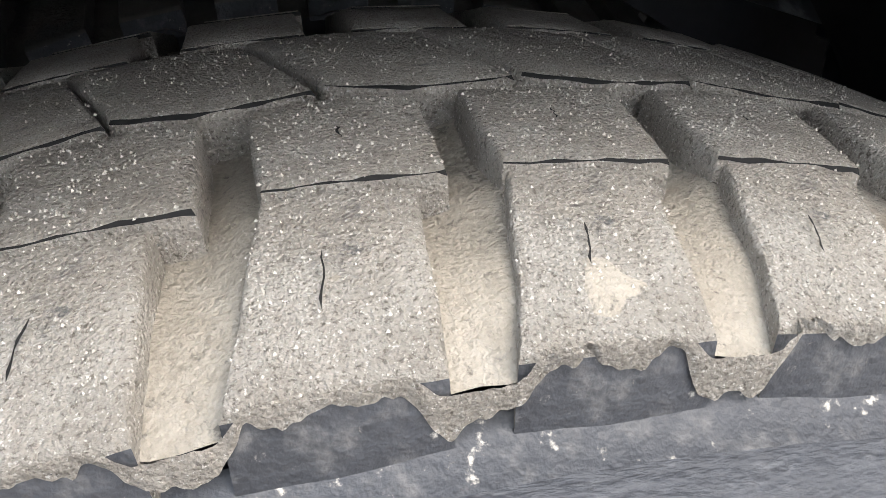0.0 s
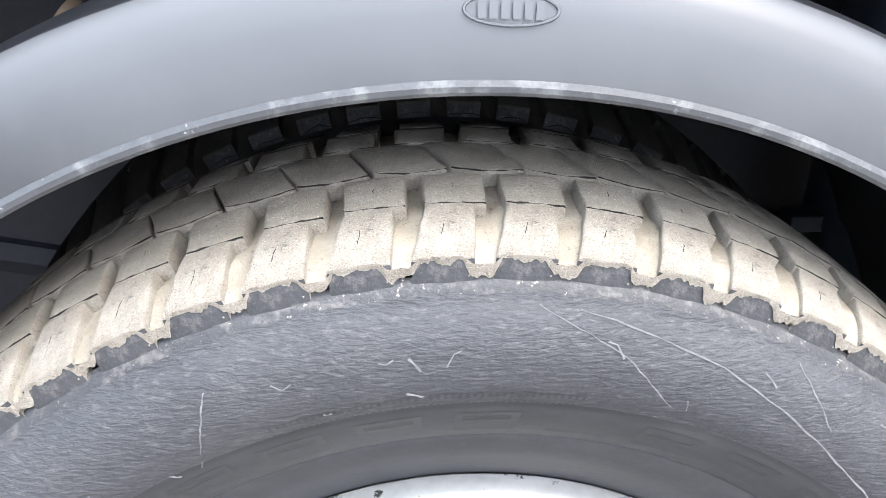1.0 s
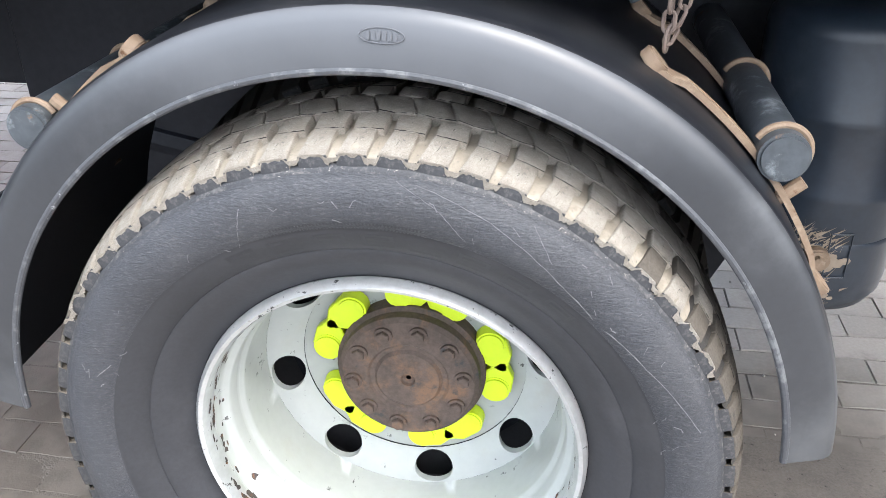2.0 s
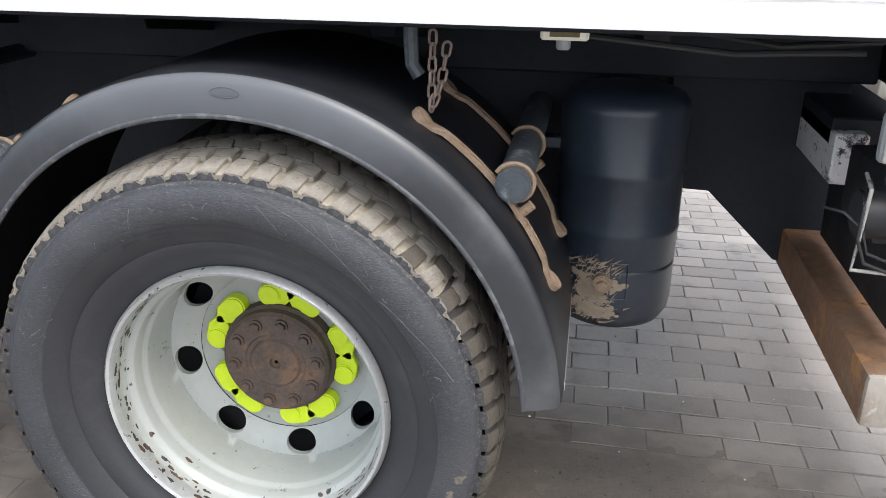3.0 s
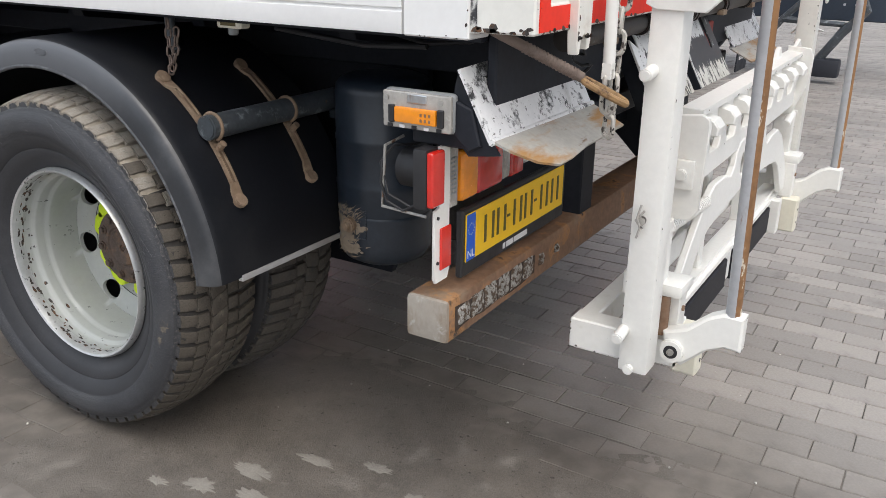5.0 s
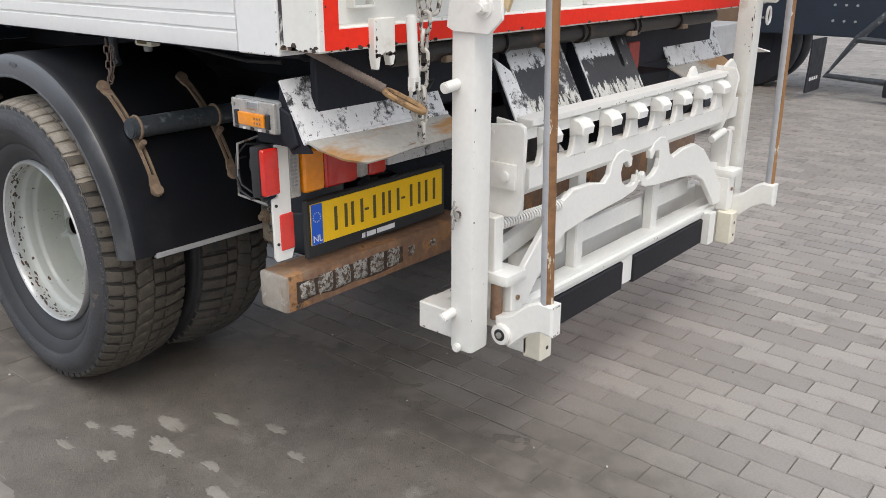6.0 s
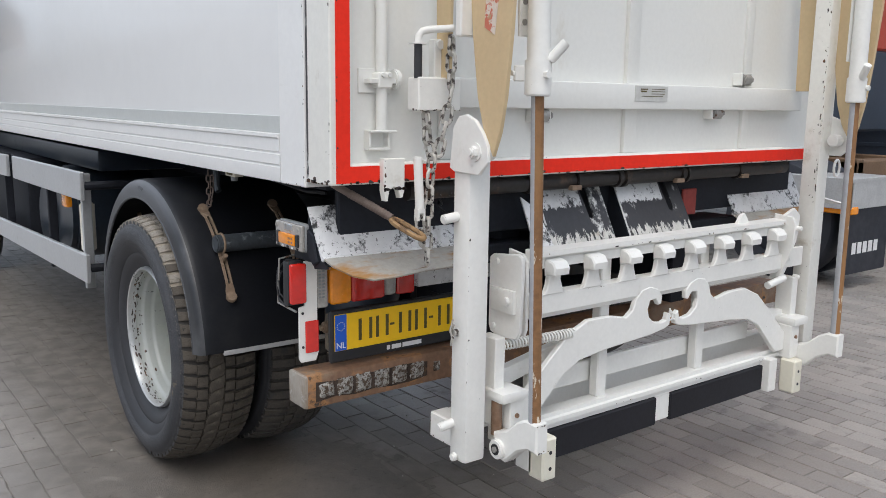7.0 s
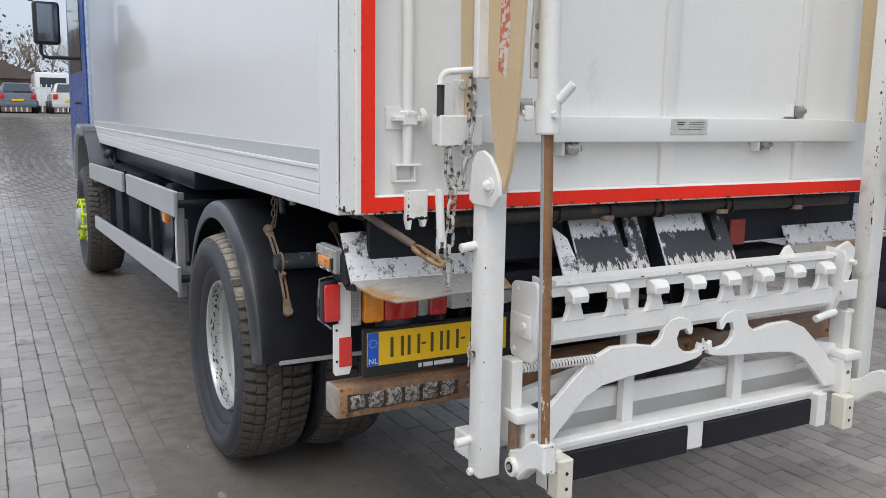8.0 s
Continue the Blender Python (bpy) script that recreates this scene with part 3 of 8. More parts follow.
def wheel(parent, name, cx, y0, blocks, label, tread_mat, groove_mat, flip=False, sidewall_mat=None):
    """A steel truck wheel with its tyre; y0 shifts it along the axle. The rim is the part, the rest hangs on it."""
    b = bmesh.new()
    sg = -1 if flip else 1

    def Y(y):
        return y0 + (0.28 + sg * (y - 0.28))
    # rim: flange, barrel and the step to the disc
    rev(b, [(r, Y(y)) for r, y in RIM], cx, CZ, 96, mats=[1] * 5 + [0] * 11)
    # disc with eight hand holes
    ri, ro, a_hole, b_hole = 0.184, 0.2400, 0.0335, 0.0255

    def dy(r):
        return 0.372 + 0.028 * smooth((0.2400 - r) / 0.07)
    for k in range(8):
        base = radians(81 + 45 * k)
        outer, inner, deep = [], [], []
        half_s = radians(22.5) * 0.2125
        corner = [math.atan2(dr, ds) % (2 * math.pi) for dr in (ro - 0.2125, ri - 0.2125) for ds in (half_s, -half_s)]
        for w in sorted([2 * math.pi * i / 28 for i in range(28)] + corner):
            ux, uy = math.cos(w), math.sin(w)
            half_a = radians(22.5) * 0.2125
            t = min(half_a / abs(ux) if abs(ux) > 1e-6 else 9, ((ro - 0.2125) if uy > 0 else (0.2125 - ri)) / abs(uy) if abs(uy) > 1e-6 else 9)
            for store, (s, r) in ((outer, (ux * t, 0.2125 + uy * t)), (inner, (ux * a_hole, 0.2125 + uy * b_hole))):
                a = base + s / 0.2125
                store.append(b.verts.new((cx + r * math.sin(a), Y(dy(r)), CZ + r * math.cos(a))))
            r = 0.2125 + uy * b_hole
            a = base + ux * a_hole / 0.2125
            deep.append(b.verts.new((cx + r * math.sin(a), Y(dy(r) + 0.012), CZ + r * math.cos(a))))
        for i in range(32):
            j = (i + 1) % 32
            b.faces.new((outer[i], outer[j], inner[j], inner[i]))
            b.faces.new((inner[i], inner[j], deep[j], deep[i]))
    rev(b, [(r, Y(y)) for r, y in [(0.184, 0.400), (0.15, 0.402), (0.118, 0.400), (0.115, 0.44)]], cx, CZ, 64)
    bmesh.ops.remove_doubles(b, verts=b.verts, dist=0.0004)
    w = part(name, b, [M_rim, M_rimedge], parent, label, 40)
    # brake drum behind the disc
    b = bmesh.new()
    rev(b, [(r, Y(y)) for r, y in [(0.02, 0.46), (0.235, 0.46), (0.235, 0.60)]], cx, CZ, 48)
    if not flip:
        part("brake_drum", b, M_chassis, w)
    else:
        b.free()
    # sidewall
    b = bmesh.new()
    side = [(0.2800, 0.194), (0.295, 0.184), (0.310, 0.173), (0.334, 0.158), (0.338, 0.159), (0.342, 0.154), (0.374, 0.1345), (0.378, 0.1345), (0.382, 0.130),
            (0.398, 0.1250), (0.414, 0.1235), (0.428, 0.1265), (0.440, 0.1335), (0.4435, 0.1385), (0.4465, 0.1385), (0.4540, 0.1480)]
    rev(b, [(r, Y(y)) for r, y in side], cx, CZ, 128, mats=[1] * 7 + [0] * 7 + [2])
    other = [(r, 0.56 - y) for r, y in side]
    rev(b, [(r, Y(y)) for r, y in other], cx, CZ, 64, mats=[1] * 15)
    tyre = part("tyre", b, [sidewall_mat or M_side, M_darkside, M_shoulder], w, "dusty black rubber tyre with scuffed sidewall", 60)
    # groove floor: mud fills it high at the shoulders, with fillets against the blocks
    b = bmesh.new()
    ys_ = [0.1455 + 0.269 * i / 26 for i in range(27)]
    n_a = PITCHES * 10
    grid = []
    for i in range(n_a):
        u = (i / 10 + PHASE) % 1.0
        row = []
        for y in ys_:
            fill = 0.0080 * smooth((0.225 - y) / 0.075) + 0.0022 * math.cos(2 * math.pi * u)
            lump = 0.0030 * noise.noise(Vector((i * 0.33, y * 150, 1.7))) + 0.0012 * noise.noise(Vector((i * 0.9, y * 420, 5.1)))
            r = top_r(y) - 0.0112 + fill + lump
            a = 2 * math.pi * i / n_a
            row.append(b.verts.new((cx + r * math.sin(a), Y(y), CZ + r * math.cos(a))))
        grid.append(row)
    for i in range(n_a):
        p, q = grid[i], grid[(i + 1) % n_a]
        # past 51 degrees the groove takes the darker tone with painted shade
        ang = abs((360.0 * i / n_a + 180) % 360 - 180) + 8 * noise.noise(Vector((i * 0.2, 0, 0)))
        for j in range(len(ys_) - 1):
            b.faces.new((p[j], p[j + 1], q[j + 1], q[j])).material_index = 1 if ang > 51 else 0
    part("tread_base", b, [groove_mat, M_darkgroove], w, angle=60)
    # tread rows, from the outer shoulder inwards
    # (name, outline, faces with bare rubber, faces with a dark crack, sipe)
    rows = [("shoulder_block", [(-0.0190, 0.1455), (-0.002, 0.1450), (0.0165, 0.1455), (0.0185, 0.160), (0.0192, 0.171), (0.0212, 0.1868), (0.007, 0.1880), (-0.0078, 0.1882), (-0.0120, 0.172), (-0.0145, 0.160)], (0, 1), (), [(-0.0010, 0.158, 0.0016, 0.174)]),
            ("tread_block", [(-0.0070, 0.1908), (-0.0020, 0.1900), (0.0040, 0.1903), (0.0100, 0.1896), (0.0150, 0.1899), (0.0215, 0.1890), (0.0285, 0.1893), (0.0292, 0.205), (0.0298, 0.2260), (0.011, 0.2275), (-0.0070, 0.2268), (-0.0076, 0.206)], (), (0, 1, 2, 3, 4, 5), [(0.0102, 0.205, 0.0106, 0.2145)]),
            ("centre_block", [(0.0115, 0.2368), (0.0180, 0.2338), (0.0240, 0.2325), (0.0300, 0.2305), (0.0360, 0.2304), (0.0460, 0.2318), (0.0570, 0.2348), (0.0500, 0.258), (0.0425, 0.2835), (0.0200, 0.2885), (-0.0045, 0.2865), (0.0040, 0.262)], (), (0, 1, 2, 3, 4, 5), ()),
            ("tread_block", [(-0.0230, 0.2915), (0.0120, 0.2895), (0.0120, 0.3260), (-0.0220, 0.3280)], (), (0,), ()),
            ("shoulder_block", [(-0.0165, 0.3305), (0.0145, 0.3305), (0.0145, 0.4130), (-0.0165, 0.4130)], (2,), (0,), ())]
    made = []
    for nm, pts, faces, cracked, sipe in rows:
        me = block_mesh(nm, pts, [tread_mat, M_shoulder, M_crack], side_faces=faces, edge=cracked, sipes=sipe)
        if y0 or flip:
            for v in me.vertices:
                v.co.y = Y(v.co.y)
            if flip:
                me.flip_normals()
        made.append((nm, me))
    rng = random.Random(5)
    if blocks:
        crumbs = []
        for row, (nm, pts, faces, cracked, sipe) in enumerate(rows[:4]):
            muddy, worn = [], []
            for v in range(6):
                me = block_mesh(nm, pts, [tread_mat, M_shoulder, M_crack], side_faces=faces, edge=cracked, sipes=sipe, seed=10 * row + v, fine=0.0024)
                muddy.append(me)
                worn.append(me.copy())
                worn[-1].materials[0] = M_shaded_tread
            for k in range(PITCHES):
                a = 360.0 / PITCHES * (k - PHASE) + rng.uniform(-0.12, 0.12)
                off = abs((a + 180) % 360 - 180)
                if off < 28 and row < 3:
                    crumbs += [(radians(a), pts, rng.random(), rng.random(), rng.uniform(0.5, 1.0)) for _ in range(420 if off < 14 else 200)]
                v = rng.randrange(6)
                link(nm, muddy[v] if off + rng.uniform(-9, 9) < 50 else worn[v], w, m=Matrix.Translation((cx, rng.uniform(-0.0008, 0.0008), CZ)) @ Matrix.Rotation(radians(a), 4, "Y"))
        # loose grains that lie on the muddy blocks
        vs, fs = [], []
        for a, pts, u, v, size in crumbs:
            s_lo, s_hi = min(p[0] for p in pts), max(p[0] for p in pts)
            y_lo, y_hi = min(p[1] for p in pts), max(p[1] for p in pts)
            s, y = s_lo + (s_hi - s_lo) * u, y_lo + (y_hi - y_lo) * v
            inside = False
            for (sa, yq), (sb, yr) in zip(pts, pts[1:] + pts[:1]):
                if (yq > y) != (yr > y) and s < sa + (sb - sa) * (y - yq) / (yr - yq):
                    inside = not inside
            if not inside or noise.noise(Vector((a * 40 + s * 90, y * 90, 3.0))) < rng.uniform(-0.6, 0.3):
                continue
            g, an, r = 0.00042 * size ** 2 + 0.00008, a + s / 0.475, top_r(y)
            n0 = len(vs)
            t0 = rng.uniform(0, 2)
            for q in range(4):
                ds, dy = g * math.cos(t0 + q * 1.57) * rng.uniform(0.7, 1.3), g * math.sin(t0 + q * 1.57) * rng.uniform(0.7, 1.3)
                vs.append((cx + (r - 0.0001) * math.sin(an + ds / r), y + dy, CZ + (r - 0.0001) * math.cos(an + ds / r)))
            vs.append((cx + (r + g) * math.sin(an), y, CZ + (r + g) * math.cos(an)))
            fs += [(n0 + q, n0 + (q + 1) % 4, n0 + 4) for q in range(4)]
        me = bpy.data.meshes.new("mud_grit")
        me.from_pydata(vs, [], fs)
        b = bmesh.new()
        b.from_mesh(me)
        bpy.data.meshes.remove(me)
        tagged(part("mud_grit", b, M_grain, w, "loose dried mud grains", 30), kind="stuff")
        # ragged mud that hangs over the shoulder's edge
        b = bmesh.new()
        n_c = PITCHES * 28
        cols = []
        for i in range(n_c + 1):
            a = radians(-64 + 128 * i / n_c)
            u = (a / (2 * math.pi) * PITCHES + PHASE + 0.5) % 1.0 - 0.5
            on = smooth((0.0185 - abs(u * 0.0474 + 0.002)) / 0.007)
            rag = 0.0042 * noise.noise(Vector((i * 0.06, 2.0, 0.3))) + 0.0020 * noise.noise(Vector((i * 0.23, 7.0, 0.3)))
            top = 0.4668 - 0.0050 * (1 - on)
            low = min(top - 0.0001, 0.4632 * on + 0.4548 * (1 - on) + rag)
            col = []
            for t in (0.0, 0.35, 0.7, 1.0):
                r = top + (low - top) * t
                out = 0.0005 * math.sin(math.pi * min(1, t + 0.25)) + 0.0006 * noise.noise(Vector((i * 0.4, t * 4, 9.0)))
                col.append(b.verts.new((cx + r * math.sin(a), 0.1490 - 0.0048 * smooth((top - low) / 0.0022) - out, CZ + r * math.cos(a))))
            cols.append(col)
        for p, q in zip(cols, cols[1:]):
            for j in range(3):
                b.faces.new((p[j], q[j], q[j + 1], p[j + 1]))
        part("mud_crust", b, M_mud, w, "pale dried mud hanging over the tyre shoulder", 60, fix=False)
        rest = made[4:]
    else:
        rest = made
    b = bmesh.new()
    for nm, me in rest:
        for k in range(PITCHES):
            t = bmesh.new()
            t.from_mesh(me)
            turn = 360.0 / PITCHES * (k - PHASE)
            t.transform(Matrix.Translation((cx, 0, CZ)) @ Matrix.Rotation(radians(turn), 4, "Y"))
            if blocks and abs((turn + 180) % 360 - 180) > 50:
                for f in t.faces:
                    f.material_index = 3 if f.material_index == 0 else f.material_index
            tmp = bpy.data.meshes.new("tmp")
            t.to_mesh(tmp)
            t.free()
            b.from_mesh(tmp)
            bpy.data.meshes.remove(tmp)
    part("tread", b, [tread_mat, M_shoulder, M_crack, M_shaded_tread], w, angle=50, fix=False)
    return w, tyre


def hub(w, cx, y_front, lime=True):
    """The drive axle's flange with its ring of bolts, the wheel nuts and their lime pointers."""
    b = bmesh.new()
    f = y_front
    rev(b, [(0.004, f + 0.006), (0.010, f + 0.005), (0.012, f - 0.001), (0.050, f - 0.001), (0.055, f + 0.004), (0.062, f + 0.004), (0.066, f),
            (0.106, f + 0.001), (0.113, f + 0.007), (0.114, f + 0.022), (0.121, f + 0.026), (0.122, f + 0.065)], cx, CZ, 60)
    h = part("wheel_hub", b, M_hub, w, "rusty drive hub with bolted flange")
    for k in range(10):
        a = radians(36 * k + 12)
        x, z = cx + 0.089 * math.sin(a), CZ + 0.089 * math.cos(a)
        b = bmesh.new()
        cyl(b, (x, f + 0.002, z), (x, f - 0.004, z), 0.0145, 16)
        cyl(b, (x, f - 0.003, z), (x, f - 0.011, z), 0.0105, 6, bev=0.001)
        link("bolt", mesh("bolt", b, M_hub), w)
    for k in range(10):
        a = radians(36 * k + 30)
        r = 0.139
        x, z = cx + r * math.sin(a), CZ + r * math.cos(a)
        b = bmesh.new()
        cyl(b, (x, 0.402, z), (x, 0.386, z), 0.017, 6, bev=0.002)
        link("wheel_nut", mesh("wheel_nut", b, M_hub), w)
        if lime:
            b = bmesh.new()
            cyl(b, (x, 0.401, z), (x, 0.374, z), 0.0260, 18, r2=0.0235, bev=0.003)
            s = 1 if k % 2 else -1
            tip = [(0.0, 0.0260), (s * 0.030, 0.0235), (s * 0.056, 0.004), (s * 0.054, -0.004), (s * 0.030, -0.0235), (0.0, -0.0260)]
            ca, sa = math.cos(a), math.sin(a)
            pts = [(x + u * ca + v * sa, z - u * sa + v * ca) for u, v in tip]
            poly(b, pts, "xz", 0.378, 0.394, 0.002)
            link("nut_pointer", mesh("nut_pointer", b, M_lime), w, "lime plastic wheel nut pointer")


rear_wheel, rear_tyre = wheel(truck, "rear_wheel", CX, 0.0, True, "white painted steel rear wheel with chipped rim", M_mud, M_mudgroove)
hub(rear_wheel, CX, 0.347)
inner_wheel, _ = wheel(truck, "inner_rear_wheel", CX, 0.335, False, "inner twin wheel with brown dusty tyre", M_tread2, M_tread2, flip=True)

# flaked paint inside the outer rim
rng = random.Random(21)
b = bmesh.new()
for k in range(230):
    a0, u = rng.uniform(0, 2 * math.pi), abs(rng.gauss(0, 0.2))
    y = 0.190 + 0.085 * min(u, 1.0)
    r = rim_r(y) - 0.0010
    ln, hw, n = rng.uniform(0.002, 0.013), rng.uniform(0.0012, 0.0055), 7
    vs_ = []
    for i in range(n):
        w_ = 2 * math.pi * i / n
        q = rng.uniform(0.5, 1.1)
        aa, yy = a0 + math.cos(w_) * ln * q / r, y + math.sin(w_) * hw * q
        rr = rim_r(max(0.189, yy)) - 0.0010
        vs_.append(b.verts.new((CX + rr * math.sin(aa), yy, CZ + rr * math.cos(aa))))
    b.faces.new(vs_)
tagged(part("paint_chip", b, M_bare, rear_wheel, "dark flaked spots in the rim paint", fix=False), kind="stuff")

# scuffs, moulded bars and a fine comb mark on the outer sidewall
SIDE = [(0.280, 0.194), (0.310, 0.173), (0.338, 0.158), (0.376, 0.1345), (0.398, 0.1245), (0.414, 0.1235), (0.428, 0.1265), (0.440, 0.1335), (0.446, 0.1385)]


def side_y(r):
    for (r0, y0), (r1, y1) in zip(SIDE, SIDE[1:]):
        if r <= r1:
            return y0 + (y1 - y0) * (r - r0) / (r1 - r0)
    return 0.1385


def on_side(r, a, off=0.0):
    return Vector((CX + r * math.sin(radians(a)), side_y(r) - off, CZ + r * math.cos(radians(a))))


def ribbon(b, pts, width, off):
    """A thin strip that lies on the sidewall along (radius, angle) points."""
    lo, hi = [], []
    for i, (r, a) in enumerate(pts):
        p = on_side(r, a, off)
        q = on_side(*pts[min(i + 1, len(pts) - 1)], off) - on_side(*pts[max(i - 1, 0)], off)
        n = q.cross(Vector((0, 1, 0))).normalized() * width * (0.4 + 0.6 * abs(math.sin(i * 2.3 + 1)))
        lo.append(b.verts.new(p - n))
        hi.append(b.verts.new(p + n))
    for i in range(len(pts) - 1):
        b.faces.new((lo[i], lo[i + 1], hi[i + 1], hi[i]))


M_scuff = surf("white_scuff", (0.155, 0.155, 0.16), 0.8, vary=0.3, big=60, small=300, bump=0.3)
rng = random.Random(11)
for path, wd in (([(0.441, 8), (0.425, 20), (0.398, 34), (0.385, 45), (0.40, 58), (0.43, 74)], 0.0013), ([(0.425, -20), (0.40, -22), (0.372, -24.5)], 0.0011),
                 ([(0.442, 5), (0.42, 12), (0.388, 18)], 0.0008), ([(0.44, 26), (0.41, 32)], 0.0008), ([(0.40, -70), (0.385, -66)], 0.0012)):
    fine = []
    for (r0, a0), (r1, a1) in zip(path, path[1:]):
        for i in range(9):
            t = i / 9
            fine.append((r0 + (r1 - r0) * t + rng.uniform(-0.0006, 0.0006), a0 + (a1 - a0) * t))
    b = bmesh.new()
    ribbon(b, fine, wd * 0.5, 0.0011)
    part("scuff", b, M_scuff, rear_wheel, fix=False)
for k in range(34):
    a, r = rng.uniform(-75, 80), rng.uniform(0.375, 0.443)
    b = bmesh.new()
    da = rng.choice((1, 1, -1)) * rng.uniform(0.4, 1.6)
    ribbon(b, [(r, a), (r - rng.uniform(0, 0.006), a + da * 0.5), (r - rng.uniform(0, 0.01), a + da)], rng.uniform(0.0005, 0.0012), 0.0011)
    part("scuff", b, M_scuff, rear_wheel, fix=False)
for k in range(9):
    a = -38 + 9.2 * k
    b = bmesh.new()
    for r0, r1, a0, a1 in ((0.3475, 0.3515, 0, 6.2), (0.3655, 0.3695, 0, 6.2), (0.350, 0.367, 0, 0.8), (0.350, 0.367, 5.4, 6.2), (0.3575, 0.3610, 1, 5.4)):
        if (k * 7 + int(r0 * 1e4)) % 5 == 0:
            continue
        vs = [[b.verts.new(on_side(r, a + aa, 0.0016)) for aa in steps(4, a0, a1)] for r in (r0, r1)]
        for i in range(3):
            b.faces.new((vs[0][i], vs[0][i + 1], vs[1][i + 1], vs[1][i]))
    part("moulded_bar", b, M_darkside, rear_wheel, fix=False)
M_smear = surf("thin_dried_mud", (0.15, 0.132, 0.108), 0.9, vary=0.3, big=40, small=220, bump=0.4, layers=[((0.05, 0.05, 0.055), 60.0, 0.46, 0.60, 0.7)])
# dried mud smeared over the sidewall behind the axle
rng = random.Random(31)
for a, r, da, dr in ((98, 0.424, 3.6, 0.015), (104, 0.414, 2.4, 0.008), (118, 0.402, 1.6, 0.007)):
    b = bmesh.new()
    n = 30
    cen = b.verts.new(on_side(r, a, 0.0016))
    rim_v = []
    for w in steps(n, 0, 2 * math.pi)[:-1]:
        q = 0.55 + 0.75 * abs(noise.noise(Vector((math.cos(w) * 2.3 + a, math.sin(w) * 2.3, 0.0)))) + rng.uniform(-0.14, 0.14)
        rim_v.append(b.verts.new(on_side(min(0.4455, r + dr * q * math.sin(w)), a + da * q * math.cos(w), 0.0010)))
    for i in range(n - 1):
        b.faces.new((cen, rim_v[i], rim_v[(i + 1) % (n - 1)]))
    part("mud_smear", b, M_smear, rear_wheel, "tan dried mud smear", fix=False)
b = bmesh.new()
for k in range(44):
    a = -17 + 0.62 * k
    vs = [b.verts.new(on_side(r, a + aa, 0.0013)) for r, aa in ((0.379, 0), (0.379, 0.26), (0.389, 0.26), (0.389, 0))]
    b.faces.new(vs)
tagged(part("comb_mark", b, M_darkside, rear_wheel, fix=False), kind="stuff")

# fender: one half-barrel shell over the twin wheels, drawn in a little towards its ends, with its lip
FX, FZ = 0.013, 0.504


def fend(r, a, y):
    """A place at the fender's nominal radius r, angle a in degrees from the top."""
    f = 1.008 - 0.048 * (a / 83) ** 2
    return (FX + r * f * math.sin(radians(a)), y, FZ + r * f * math.cos(radians(a)))


b = bmesh.new()
outer = [(0.548, 0.159), (0.560, 0.160), (0.585, 0.1635), (0.600, 0.167), (0.6095, 0.1725), (0.6150, 0.181), (0.6180, 0.195), (0.6195, 0.225), (0.620, 0.30), (0.620, 0.70)]
inner = [(0.614, 0.70), (0.614, 0.30), (0.6130, 0.227), (0.6115, 0.200), (0.6085, 0.188), (0.603, 0.179), (0.596, 0.174), (0.583, 0.171), (0.560, 0.168), (0.548, 0.168)]
ring_list = [[b.verts.new(fend(r, a, y)) for r, y in outer + inner] for a in steps(73, -86, 83)]
for p, q in zip(ring_list, ring_list[1:]):
    for j in range(len(p)):
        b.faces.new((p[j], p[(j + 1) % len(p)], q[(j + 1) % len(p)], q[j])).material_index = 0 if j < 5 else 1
b.faces.new(ring_list[0])
b.faces.new(ring_list[-1][::-1])
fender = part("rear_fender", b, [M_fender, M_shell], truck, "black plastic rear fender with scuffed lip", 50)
b = bmesh.new()
tube(b, [fend(0.5495, a, 0.1625) for a in steps(110, -86, 83)], 0.0052, 10)
part("fender_lip", b, M_lip, fender)
# raised maker's oval as plain bars
def face_y(r):
    return 0.160 + (r - 0.560) * 0.14 if r < 0.585 else 0.1635 + (r - 0.585) * 0.233


for k in range(6):
    b = bmesh.new()
    a0 = 0.72 + 0.58 * k
    b.faces.new([b.verts.new(fend(r, a0 + u, face_y(r) - 0.0016)) for r, u in ((0.5835, 0), (0.5835, 0.42), (0.5925, 0.42), (0.5925, 0))])
    part("raised_bar", b, M_fender, fender, fix=False)
b = bmesh.new()
tube(b, [fend(0.588 + 0.0078 * math.sin(w), 2.4 + 2.35 * math.cos(w), face_y(0.588 + 0.0095 * math.sin(w)) - 0.0006) for w in steps(41, 0, 2 * math.pi)[:-1]], 0.0009, 6, closed=True)
part("raised_oval", b, M_fender, fender)
# pale trim on the shell's rear edge
b = bmesh.new()
xr, _, zr = fend(0.617, 83, 0)
box(b, xr - 0.012, xr + 0.004, 0.245, 0.70, zr - 0.012, zr + 0.006, 0.002)
part("edge_trim", b, M_alu, fender)

